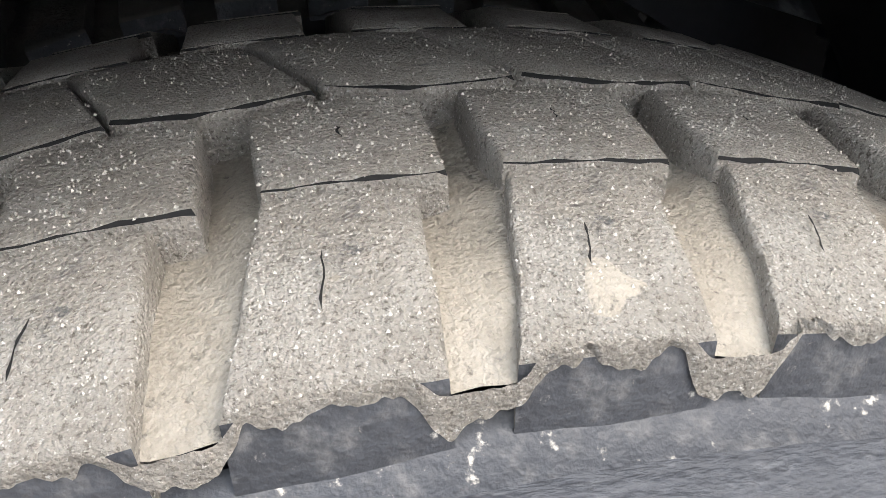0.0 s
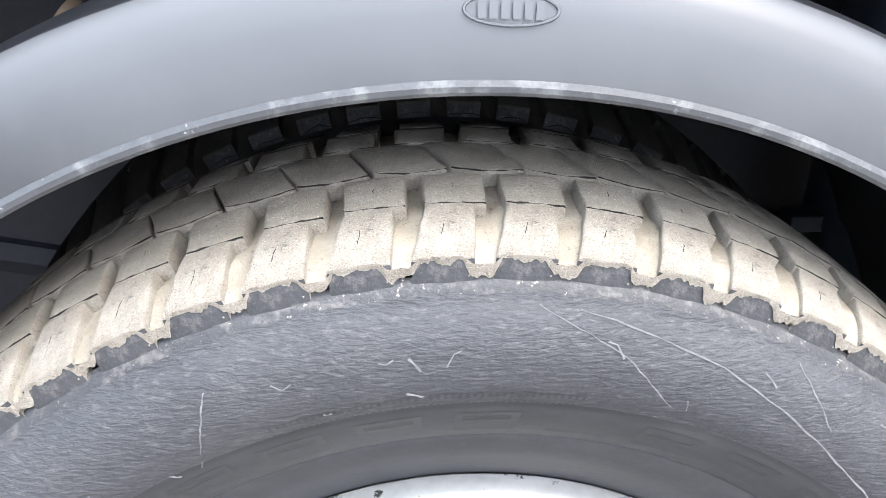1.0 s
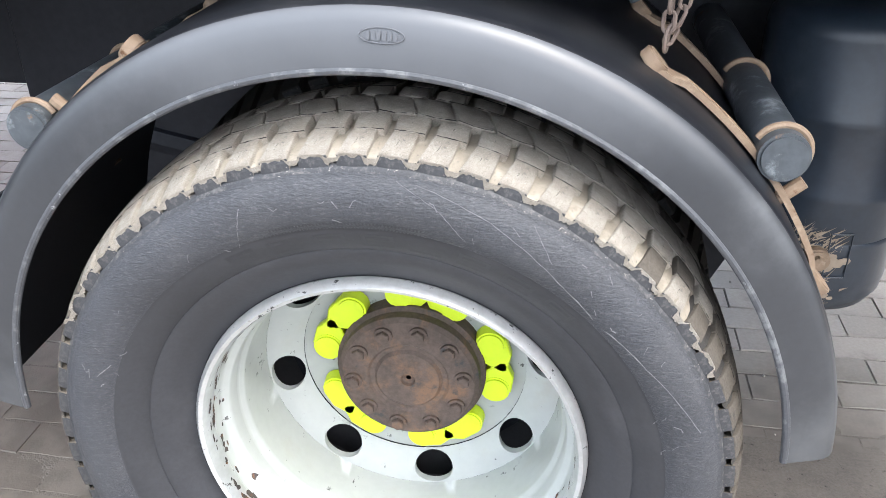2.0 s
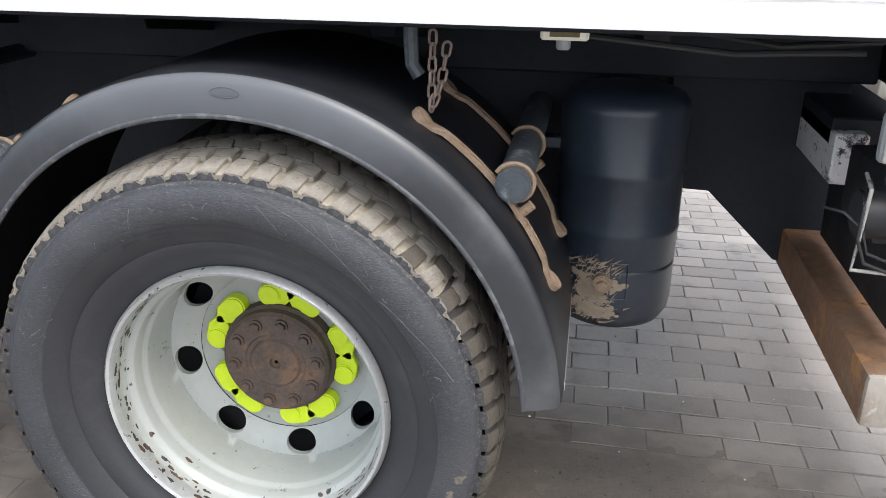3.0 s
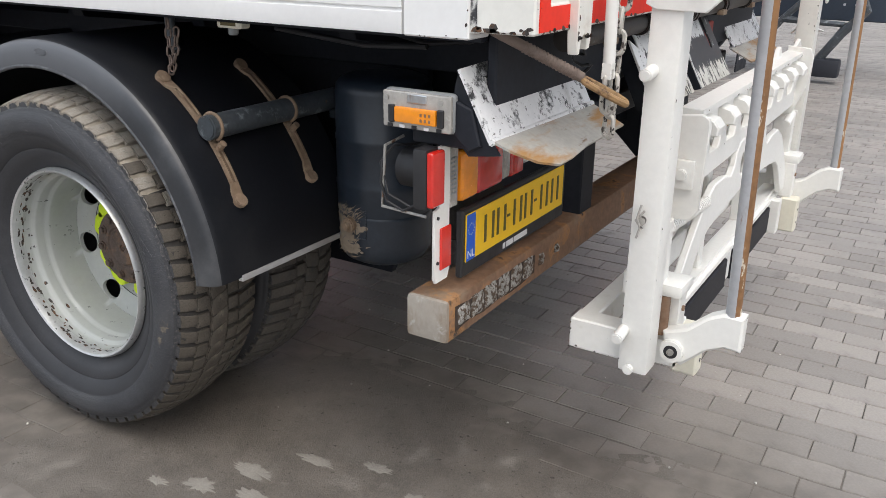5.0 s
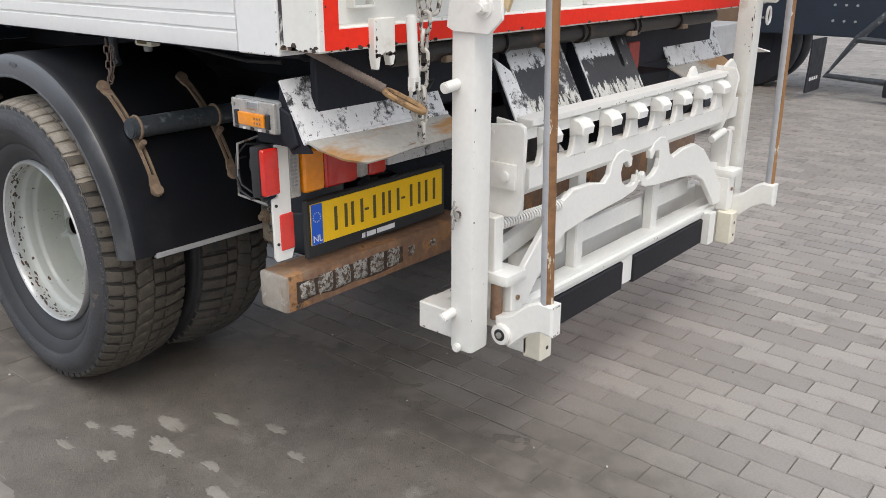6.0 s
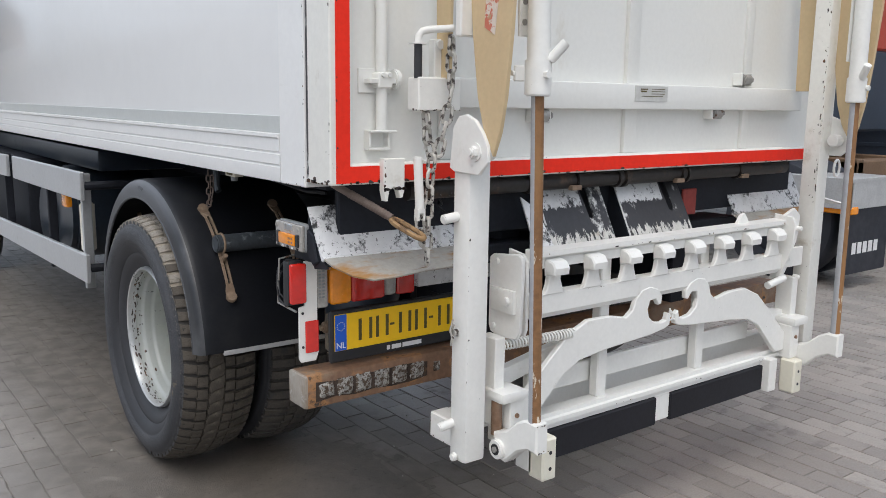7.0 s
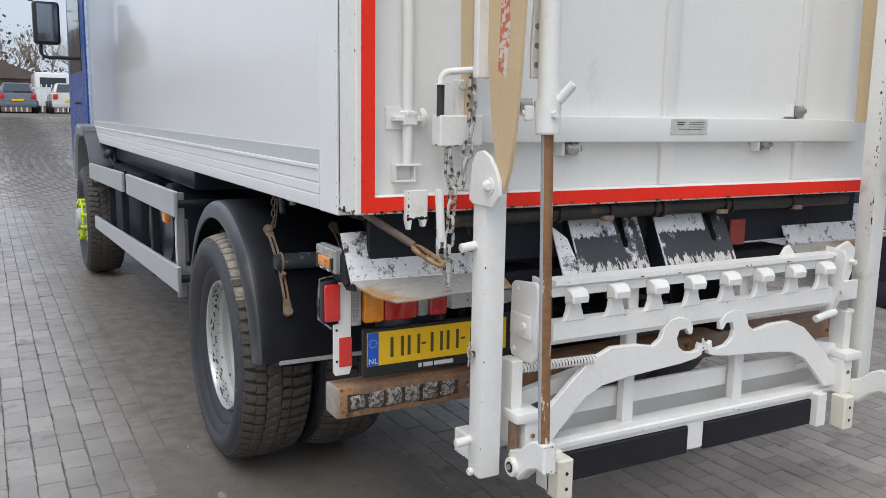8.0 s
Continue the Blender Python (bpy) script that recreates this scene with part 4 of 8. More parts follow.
# fender stays: pipes out of the chassis, each with two slotted straps
for sx in (1, -1):
    a = radians(47 * sx + (1 if sx > 0 else -2))
    px, _, pz = fend(0.652, math.degrees(a), 0)
    b = bmesh.new()
    cyl(b, (px, 0.268, pz), (px, 1.02, pz), 0.031, 28, bev=0.004)
    stay = part("fender_stay", b, M_pipe, truck, "worn black steel pipe holding the fender")
    for yy in (0.292, 0.565):
        b = bmesh.new()
        pts = []
        for w in steps(17, -17.5, 17.5):
            aa = a + radians(w)
            rr = 0.6175 + 0.006 * smooth((16 - abs(w)) / 3)
            fx_, _, fz_ = fend(rr, math.degrees(aa), 0)
            pts.append((fx_, fz_))
        back = [(x - 0.0 + 0.008 * math.sin(a), z + 0.008 * math.cos(a)) for x, z in pts]
        ws = steps(17, -17.5, 17.5)
        lanes = (-1.0, -0.34, 0.34, 1.0)
        for lo_, hi_ in ((0, 1), (1, 2), (2, 3)):
            for i in range(16):
                mid = 0.5 * (ws[i] + ws[i + 1])
                if (lo_, hi_) == (1, 2) and 4 < abs(mid) < 13:
                    continue
                qs = []
                for line in (pts, back):
                    for k_ in (i, i + 1):
                        half = 0.016 if abs(ws[k_]) > 14 else 0.0115
                        qs.append([b.verts.new((line[k_][0], yy + half * lanes[h], line[k_][1])) for h in (lo_, hi_)])
                (a0, a1), (b0, b1), (c0, c1), (d0, d1) = qs
                for f in ((a0, a1, b1, b0), (c0, d0, d1, c1), (a0, b0, d0, c0), (a1, c1, d1, b1), (a0, c0, c1, a1), (b0, b1, d1, d0)):
                    b.faces.new(f)
        bmesh.ops.remove_doubles(b, verts=b.verts, dist=0.0002)
        inner_f = [f for f in b.faces if sum(1 for g in b.faces if g is not f and set(g.verts) == set(f.verts))]
        bmesh.ops.delete(b, geom=inner_f, context="FACES_ONLY")
        for end in (pts[0], pts[-1]):
            cyl(b, (end[0], yy, end[1]), (end[0] + 0.016 * math.sin(a), yy, end[1] + 0.016 * math.cos(a)), 0.019, 14, bev=0.002)
        part("strap", b, M_bracket, stay, "tan slotted strap with light rust")
        b = bmesh.new()
        tube(b, [(px + 0.034 * math.sin(w), yy, pz + 0.034 * math.cos(w)) for w in steps(21, a - 1.9, a + 1.9)], 0.0045, 8)
        cyl(b, (px + 0.05 * math.cos(a), yy, pz - 0.05 * math.sin(a)), (px + 0.05 * math.cos(a) - 0.05 * math.sin(a), yy, pz - 0.05 * math.sin(a) - 0.05 * math.cos(a)), 0.009, 10)
        part("clamp", b, M_bracket, stay)

# ---------------------------------------------------------------- body
BX0, BX1, BY0, BY1 = -4.80, 1.105, 0.225, 2.655
RX = 1.385
b = bmesh.new()
box(b, BX0, BX1, BY0 + 0.004, BY1, 1.335, 3.55, 0.012, 2)
body = part("body_box", b, M_body, truck, "glossy white closed body with silver band")
# lower rail, a ribbed extrusion
rail = [(0.0, 1.205), (-0.002, 1.212), (-0.002, 1.246), (0.001, 1.249), (0.001, 1.252), (-0.003, 1.255), (-0.003, 1.282), (0.0, 1.285), (0.0, 1.289),
        (-0.004, 1.292), (-0.004, 1.326), (-0.009, 1.331), (-0.009, 1.340), (0.004, 1.343), (0.06, 1.343), (0.06, 1.205)]
for nm, lo, hi in (("side_rail", BX0, BX1 - 0.002),):
    b = bmesh.new()
    poly(b, [(BY0 + u, z) for u, z in rail], "yz", lo, hi)
    part(nm, b, M_rail, truck, "ribbed white lower rail", 20)
    b = bmesh.new()
    poly(b, [(BY1 - u, z) for u, z in rail], "yz", lo, hi)
    part(nm, b, M_rail, truck, angle=20)
b = bmesh.new()
box(b, BX0 + 0.02, BX1 - 0.003, BY0 + 0.0005, BY0 + 0.01, 1.343, 1.390, 0.001)
part("silver_band", b, M_silver, truck)
# end panel and the tailgate's frame
for y0, y1, z0 in ((BY0 - 0.003, BY0 + 0.08, 1.203), (BY1 - 0.08, BY1 + 0.003, 1.203), (BY0 + 0.08, BY1 - 0.08, 1.26)):
    b = bmesh.new()
    box(b, BX1 + 0.002, 1.252, y0, y1, z0, 3.55, 0.003)
    part("end_panel", b, M_rail, truck)
for y0, y1 in ((BY0 + 0.004, BY0 + 0.10), (BY1 - 0.10, BY1 - 0.004)):
    b = bmesh.new()
    box(b, 1.250, 1.268, y0, y1, 1.215, 3.5, 0.002)
    part("tailgate_seal", b, M_wornblack, truck, "chipped dark seal between body and tailgate")
b = bmesh.new()
box(b, 1.266, RX, BY0, BY0 + 0.062, 1.218, 3.5, 0.004)
box(b, 1.266, RX, BY1 - 0.062, BY1, 1.218, 3.5, 0.004)
box(b, 1.266, RX, BY0 + 0.062, BY1 - 0.062, 1.218, 1.272, 0.004)
tail = part("tailgate_frame", b, M_chip, truck, "white tailgate frame with chipped paint and red tape")
b = bmesh.new()
box(b, RX, RX + 0.0022, 0.242, 0.283, 1.223, 3.5, 0.0)
part("red_tape", b, M_red, tail)
b = bmesh.new()
for y0, y1 in ((0.283, 0.373), (0.443, 2.6)):
    box(b, RX, RX + 0.0022, y0, y1, 1.223, 1.266, 0.0)
part("red_tape", b, M_red, tail)
b = bmesh.new()
box(b, RX, RX + 0.0022, 2.60, 2.64, 1.223, 3.5, 0.0)
part("red_tape", b, M_red, tail)
# recessed door skin with ribs, rails and hinge rods
b = bmesh.new()
box(b, 1.300, 1.335, BY0 + 0.060, BY1 - 0.060, 1.27, 3.5, 0.002)
door = part("tailgate_skin", b, M_rear, truck, "cream-white recessed tailgate door")
for y0, y1, x1 in ((1.375, 1.435, 1.352), (2.05, 2.09, 1.350), (0.60, 0.64, 1.350)):
    b = bmesh.new()
    box(b, 1.333, x1, y0, y1, 1.272, 3.5, 0.006, 2)
    part("door_rib", b, M_rear, door)
b = bmesh.new()
box(b, 1.334, 1.386, 0.56, 2.40, 1.419, 1.503, 0.008, 2)
bar = part("cross_bar", b, M_rear, door, "cream-white horizontal box bar")
b = bmesh.new()
box(b, 1.386, 1.3885, 1.378, 1.545, 1.446, 1.497, 0.0)
pl = part("type_plate", b, M_typeplate, door, "small pale type plate with printed bars")
for z0, z1, y0, y1 in ((1.484, 1.488, 1.405, 1.44), (1.476, 1.481, 1.405, 1.435), (1.486, 1.488, 1.46, 1.53), (1.478, 1.480, 1.46, 1.53), (1.470, 1.472, 1.46, 1.53), (1.462, 1.464, 1.41, 1.52)):
    b = bmesh.new()
    box(b, 1.3884, 1.3892, y0, y1, z0, z1, 0)
    link("printed_bar", mesh("printed_bar", b, M_ink), pl)
for y, z in ((0.975, 1.398), (1.860, 1.408), (2.030, 1.533), (0.79, 1.533)):
    b = bmesh.new()
    cyl(b, (1.362, y - 0.024, z), (1.362, y + 0.026, z), 0.0205, 20, bev=0.004)
    stop = part("stop_roller", b, M_steel, door, "worn grey steel roller")
    for y0, y1 in ((y - 0.038, y - 0.026), (y + 0.028, y + 0.036)):
        b = bmesh.new()
        box(b, 1.334, 1.372, y0, y1, z - 0.022, z + 0.024, 0.002)
        part("roller_cheek", b, M_rear, stop, "cream-white cheek plate")
    b = bmesh.new()
    cyl(b, (1.362, y + 0.035, z), (1.362, y + 0.044, z), 0.0125, 6, bev=0.002)
    part("roller_bolt", b, M_steel, stop)
# hinge rod with clamps and the small pocket under it
b = bmesh.new()
cyl(b, (1.353, 0.400, 1.352), (1.353, 0.400, 3.4), 0.0155, 20)
rod = part("lock_rod", b, M_rear, door)
b = bmesh.new()
box(b, 1.334, 1.342, 0.336, 0.436, 1.455, 1.520, 0.002)
box(b, 1.335, 1.372, 0.352, 0.436, 1.480, 1.494, 0.002)
box(b, 1.335, 1.374, 0.378, 0.424, 1.468, 1.510, 0.004)
cyl(b, (1.372, 0.392, 1.503), (1.380, 0.392, 1.503), 0.006, 8)
cyl(b, (1.372, 0.412, 1.503), (1.380, 0.412, 1.503), 0.006, 8)
cyl(b, (1.352, 0.436, 1.492), (1.352, 0.452, 1.492), 0.027, 20, bev=0.003)
cyl(b, (1.352, 0.451, 1.492), (1.352, 0.458, 1.492), 0.011, 8)
part("clamp", b, M_rear, rod)
b = bmesh.new()
box(b, 1.335, 1.370, 0.356, 0.440, 1.352, 1.358, 0.001)
box(b, 1.335, 1.362, 0.356, 0.362, 1.312, 1.352, 0.001)
box(b, 1.335, 1.362, 0.418, 0.424, 1.312, 1.352, 0.001)
box(b, 1.335, 1.362, 0.356, 0.424, 1.306, 1.312, 0.001)
part("rod_pocket", b, M_rear, door)
# chipped lug under the frame
b = bmesh.new()
poly(b, [(0.374, 1.285), (0.442, 1.285), (0.442, 1.200), (0.436, 1.180), (0.427, 1.178), (0.421, 1.200), (0.407, 1.209), (0.393, 1.199), (0.388, 1.172), (0.380, 1.172), (0.374, 1.200)], "yz", RX - 0.002, RX + 0.020, 0.002)
part("lock_lug", b, M_chip, tail)

# ---------------------------------------------------------------- chassis
b = bmesh.new()
for y in (1.00, 1.80):
    box(b, -5.6, 1.0, y, y + 0.075, 0.74, 1.03, 0.006)
for y in (0.86, 1.94):
    box(b, -4.7, 1.22, y, y + 0.08, 1.03, 1.205, 0.004)
chassis = part("chassis_frame", b, M_chassis, truck, "black painted chassis frame")
b = bmesh.new()
box(b, BX0 + 0.1, 1.24, BY0 + 0.07, BY1 - 0.07, 1.19, 1.262, 0.002)
part("floor_plate", b, M_chassis, chassis)
for i in range(11):
    x = -4.5 + 0.52 * i
    b = bmesh.new()
    poly(b, [(BY0 + 0.30, 1.19), (BY1 - 0.30, 1.19), (BY1 - 0.32, 1.14), (1.95, 1.09), (0.93, 1.09), (BY0 + 0.32, 1.14)], "yz", x, x + 0.05, 0.002)
    part("cross_member", b, M_chassis, chassis)
b = bmesh.new()
cyl(b, (CX, 0.60, CZ), (CX, 2.28, CZ), 0.075, 24)
bmesh.ops.create_icosphere(b, subdivisions=3, radius=0.21, matrix=Matrix.Translation((CX, 1.44, CZ)))
part("rear_axle", b, M_chassis, chassis)
for y in (0.93, 1.86):
    b = bmesh.new()
    tube(b, [(x, y + 0.04, 0.56 + 0.10 * (x / 0.75) ** 2) for x in steps(15, -0.75, 0.75)], 0.035, 8)
    part("leaf_spring", b, M_chassis, chassis)
# guard plate and brake chamber behind the wheels
b = bmesh.new()
poly(b, [(-0.95, 1.12), (0.70, 1.12), (0.70, 0.64), (0.56, 0.34), (-0.62, 0.34), (-0.95, 0.55)], "xz", 0.955, 0.985, 0.003)
part("guard_plate", b, M_chassis, chassis)
b = bmesh.new()
cyl(b, (0.20, 0.80, 0.66), (0.42, 0.80, 0.66), 0.075, 24, bev=0.012)
part("brake_chamber", b, M_chassis, chassis)
# slanting supports of the bumper beam
for y in (0.965, 1.875):
    b = bmesh.new()
    poly(b, [(0.80, 1.05), (1.20, 1.05), (1.20, 0.60), (1.13, 0.56), (1.09, 0.57), (0.915, 0.738), (0.80, 0.742)], "xz", y, y + 0.09, 0.004)
    part("beam_support", b, M_chassis, chassis)
# far-side twin wheels, joined to the same truck
for y0 in (2.03, 2.37):
    b = bmesh.new()
    rev(b, [(0.30, y0), (0.40, y0 - 0.03), (0.45, y0), (0.482, y0 + 0.03), (0.487, y0 + 0.14), (0.482, y0 + 0.25), (0.45, y0 + 0.28), (0.40, y0 + 0.30), (0.30, y0 + 0.28)], CX, CZ, 64)
    part("far_twin_tyre", b, M_tread2, truck, "brown dusty twin tyre on the far side", 60)

# upright air tank behind the fender
TX, TY = 0.690, 0.745
b = bmesh.new()
def turned(b, prof, x, y, seg=48):
    rings = [[b.verts.new((x + r * math.cos(2 * math.pi * k / seg), y + r * math.sin(2 * math.pi * k / seg), z)) for k in range(seg)] for r, z in prof]
    for p, q in zip(rings, rings[1:]):
        for k in range(seg):
            b.faces.new((p[k], p[(k + 1) % seg], q[(k + 1) % seg], q[k]))
    b.faces.new(rings[0][::-1])
    b.faces.new(rings[-1])
turned(b, [(0.03, 0.495), (0.085, 0.500), (0.108, 0.514), (0.120, 0.537), (0.123, 0.565), (0.123, 0.64), (0.1235, 0.645), (0.1215, 0.650), (0.1235, 0.655), (0.1240, 0.72), (0.1255, 0.725), (0.1255, 0.737), (0.1240, 0.742),
           (0.1235, 0.85), (0.1250, 0.853), (0.1250, 0.865), (0.1235, 0.868), (0.1235, 0.985), (0.120, 1.005), (0.108, 1.020), (0.085, 1.030), (0.050, 1.035), (0.015, 1.037)], TX, TY)
for v in b.verts:
    v.co.x, v.co.y = TX + (v.co.x - TX) * 1.10, TY + (v.co.y - TY) * 1.10
tank = part("air_tank", b, M_tank, truck, "dark blue-black upright tank with mud splash", 40)
for z in (0.73, 0.90):
    b = bmesh.new()
    box(b, TX - 0.180, TX - 0.128, TY - 0.02, TY + 0.02, z - 0.012, z + 0.012, 0.002)
    part("tank_bracket", b, M_tank, tank)
b = bmesh.new()
cyl(b, (TX - 0.022, TY - 0.128, 0.626), (TX - 0.024, TY - 0.150, 0.626), 0.021, 16, bev=0.003)
cyl(b, (TX - 0.024, TY - 0.148, 0.626), (TX - 0.025, TY - 0.162, 0.626), 0.012, 6, bev=0.001)
part("drain_plug", b, M_bracket, tank, "mud-caked drain plug")
b = bmesh.new()
for z in (0.590, 0.672):
    tube(b, [(TX + 0.1372 * math.cos(w), TY + 0.1372 * math.sin(w), z) for w in steps(7, -1.62, -1.36)], 0.0012, 5)
for w in (-1.62, -1.36):
    tube(b, [(TX + 0.1372 * math.cos(w), TY + 0.1372 * math.sin(w), z) for z in (0.590, 0.672)], 0.0012, 5)
part("label_edge", b, M_tank, tank)
b = bmesh.new()
tube(b, [(TX + 0.03 + 0.012 * math.cos(w), TY, 0.503 + 0.012 * math.sin(w)) for w in steps(17, 0, 2 * math.pi)[:-1]], 0.0022, 6, closed=True)
part("drain_ring", b, M_steel, tank)
rng = random.Random(3)
b = bmesh.new()
for k in range(420):
    a0 = -1.80 - abs(rng.gauss(0, 0.30)) * (1 if rng.random() < 0.72 else -0.45)
    z0 = rng.uniform(0.530, 0.672)
    ln = rng.uniform(0.006, 0.035)
    an = rng.gauss(0.9, 0.5)
    r = 0.1372
    w = rng.uniform(0.0008, 0.0028)
    p = [(a0, z0 - w), (a0 + ln * math.cos(an) / r, z0 + ln * math.sin(an)), (a0, z0 + w)]
    b.faces.new([b.verts.new((TX + r * math.cos(a), TY + r * math.sin(a), z)) for a, z in p])
for k in range(130):
    a0, z0, s = -1.78 - rng.gauss(0.10, 0.2), rng.uniform(0.545, 0.64), rng.uniform(0.004, 0.011)
    b.faces.new([b.verts.new((TX + 0.1370 * math.cos(a0 + s * math.cos(w) / 0.123), TY + 0.1370 * math.sin(a0 + s * math.cos(w) / 0.123), z0 + s * math.sin(w) * rng.uniform(0.6, 1))) for w in steps(8, 0, 2 * math.pi)[:-1]])
tagged(part("mud_splash", b, M_splash, tank, "tan dried mud splash", fix=False), kind="stuff")

# box with a knob under the rail, hose, short chain beside it
b = bmesh.new()
box(b, 0.525, 0.603, 0.30, 0.335, 1.176, 1.198, 0.004)
cb = part("switch_box", b, M_cream, truck, "cream switch box with unreadable print")
b = bmesh.new()
cyl(b, (0.562, 0.318, 1.178), (0.562, 0.318, 1.160), 0.012, 14, bev=0.002)
part("knob", b, M_grey, cb)
b = bmesh.new()
box(b, 0.540, 0.588, 0.2992, 0.3, 1.182, 1.190, 0)
part("printed_bar", b, M_ink, cb)
b = bmesh.new()
tube(b, [(0.30, 0.36, 1.22), (0.30, 0.36, 1.16), (0.302, 0.36, 1.12), (0.315, 0.36, 1.10)], 0.013, 10)
part("hose_end", b, M_pipe, truck)
b = bmesh.new()
tube(b, [(0.72, 0.62, 1.17), (0.95, 0.56, 1.145), (1.10, 0.50, 1.165), (1.18, 0.46, 1.19)], 0.006, 8)
tube(b, [(0.60, 0.42, 1.17), (0.85, 0.44, 1.145), (1.05, 0.40, 1.16)], 0.006, 8)
part("air_hose", b, M_black, truck)


def chain_links(parent, pts, ln, wd, wire, mat, name="chain_link"):
    """Oval links one after another along a line, each turned a quarter against the last."""
    pts = [Vector(p) for p in pts]
    seg = [(q - p).length for p, q in zip(pts, pts[1:])]
    total, pitch = sum(seg), ln - 2 * wire
    n = max(1, math.ceil(total / pitch - 0.2))
    me = None
    for k in range(n):
        d = (k + 0.5) * total / n
        i = 0
        while i < len(seg) - 1 and d > seg[i]:
            d -= seg[i]
            i += 1
        p = pts[i].lerp(pts[i + 1], d / seg[i])
        if me is None:
            b = bmesh.new()
            s = ln / 2 - wd / 2
            path = [(0, (wd / 2 - wire) * math.cos(w), (s if math.sin(w) >= 0 else -s) + (wd / 2 - wire) * math.sin(w)) for w in steps(17, 0, 2 * math.pi)[:-1]]
            tube(b, path, wire, 6, closed=True)
            me = mesh(name, b, mat)
        m = Matrix.Translation(p) @ (pts[i + 1] - pts[i]).to_track_quat("Z", "Y").to_matrix().to_4x4() @ Matrix.Rotation(radians(90 * (k % 2) + 20), 4, "Z")
        link(name, me, parent, m=m)


short_chain = thing("hanging_chain", (0.345, 0.31, 1.06), "short rusty chain hanging under the white rail", "chain")
chain_links(short_chain, [(0.348, 0.31, 1.185), (0.346, 0.31, 1.05)], 0.030, 0.019, 0.0026, M_rustchain)
chain_links(short_chain, [(0.347, 0.312, 1.058), (0.362, 0.315, 1.10), (0.372, 0.315, 1.165)], 0.030, 0.019, 0.0026, M_rustchain)

# bumper beam
b = bmesh.new()
box(b, 1.102, 1.206, 0.237, 2.645, 0.556, 0.655, 0.010, 2)
for f in b.faces:
    if f.calc_center_median().y < 0.246:
        f.material_index = 1
beam = part("bumper_beam", b, [M_beam, M_beamend], truck, "rusty square bumper beam with grey worn end")
rng = random.Random(8)
b = bmesh.new()
poly(b, [(0.272 + 0.066 * i, 0.578 + rng.uniform(-0.006, 0.004)) for i in range(7)] + [(0.668 - 0.066 * i, 0.632 + rng.uniform(-0.006, 0.004)) for i in range(7)], "yz", 1.2045, 1.2072)
part("grimy_strip", b, M_crust, beam, "dark crusted strip on the beam")
for k, (y, w, h) in enumerate(((0.307, 0.026, 0.023), (0.369, 0.027, 0.027), (0.433, 0.028, 0.028), (0.498, 0.027, 0.029), (0.562, 0.029, 0.029), (0.628, 0.027, 0.027), (0.705, 0.013, 0.016), (0.80, 0.010, 0.012))):
    b = bmesh.new()
    n = 9
    grid = []
    for i in range(n):
        row = []
        for j in range(n):
            u, v = 2 * i / (n - 1) - 1, 2 * j / (n - 1) - 1
            rim_ = max(abs(u), abs(v))
            lift_ = 0.0072 * (1 - rim_ ** 4) + rng.uniform(-0.0022, 0.0028) * (rim_ < 0.99)
            row.append(b.verts.new((1.2066 + max(-0.001, lift_), y + u * w * rng.uniform(0.88, 1.06), 0.606 + v * h * rng.uniform(0.88, 1.06))))
        grid.append(row)
    for i in range(n - 1):
        for j in range(n - 1):
            b.faces.new((grid[i][j], grid[i + 1][j], grid[i + 1][j + 1], grid[i][j + 1]))
    part("foil_patch", b, M_flake, beam, "crumbling silver foil square", 20)

# side marker lamp on its arm: a clear lens over a dark tray, an amber insert between two clips
b = bmesh.new()
box(b, 1.048, 1.215, 0.240, 0.264, 1.016, 1.096, 0.012, 3)
lamp = part("marker_lamp", b, M_grey, truck, "clear side marker lamp with amber lens")
b = bmesh.new()
box(b, 1.051, 1.212, 0.230, 0.242, 1.019, 1.093, 0.010, 3)
part("clear_lens", b, M_clear, lamp, "dusty clear lens")
b = bmesh.new()
box(b, 1.112, 1.158, 0.2272, 0.231, 1.072, 1.090, 0.002)
part("reflector", b, M_chrome, lamp, "bright inner reflector")
for k in range(5):
    b = bmesh.new()
    x = 1.064 + 0.029 * k
    box(b, x, x + 0.012, 0.2275, 0.231, 1.0205, 1.0275, 0.001)
    part("lens_rib", b, M_whiteink if k % 2 else M_black, lamp)
b = bmesh.new()
box(b, 1.084, 1.182, 0.222, 0.232, 1.032, 1.064, 0.004, 2)
amber = part("amber_lens", b, M_amber, lamp)
for k in range(3):
    for j in range(2):
        b = bmesh.new()
        x, z = 1.146 + 0.010 * k, 1.038 + 0.011 * j
        box(b, x, x + 0.005, 0.2212, 0.2222, z, z + 0.006, 0.0005)
        link("moulded_mark", mesh("moulded_mark", b, M_beam), amber)
for x in (1.068, 1.184):
    b = bmesh.new()
    box(b, x, x + 0.014, 0.2235, 0.232, 1.030, 1.066, 0.002)
    part("lens_clip", b, M_black, lamp)
for x in (1.062, 1.190):
    b = bmesh.new()
    cyl(b, (x, 0.231, 1.080), (x, 0.2275, 1.080), 0.006, 10)
    part("screw", b, M_steel, lamp)
b = bmesh.new()
poly(b, [(1.21, 1.085), (1.25, 1.07), (1.27, 1.00), (1.245, 0.985), (1.205, 1.02)], "xz", 0.246, 0.275, 0.003)
box(b, 1.10, 1.26, 0.264, 0.30, 0.985, 1.02, 0.004)
part("lamp_arm", b, M_chassis, lamp)

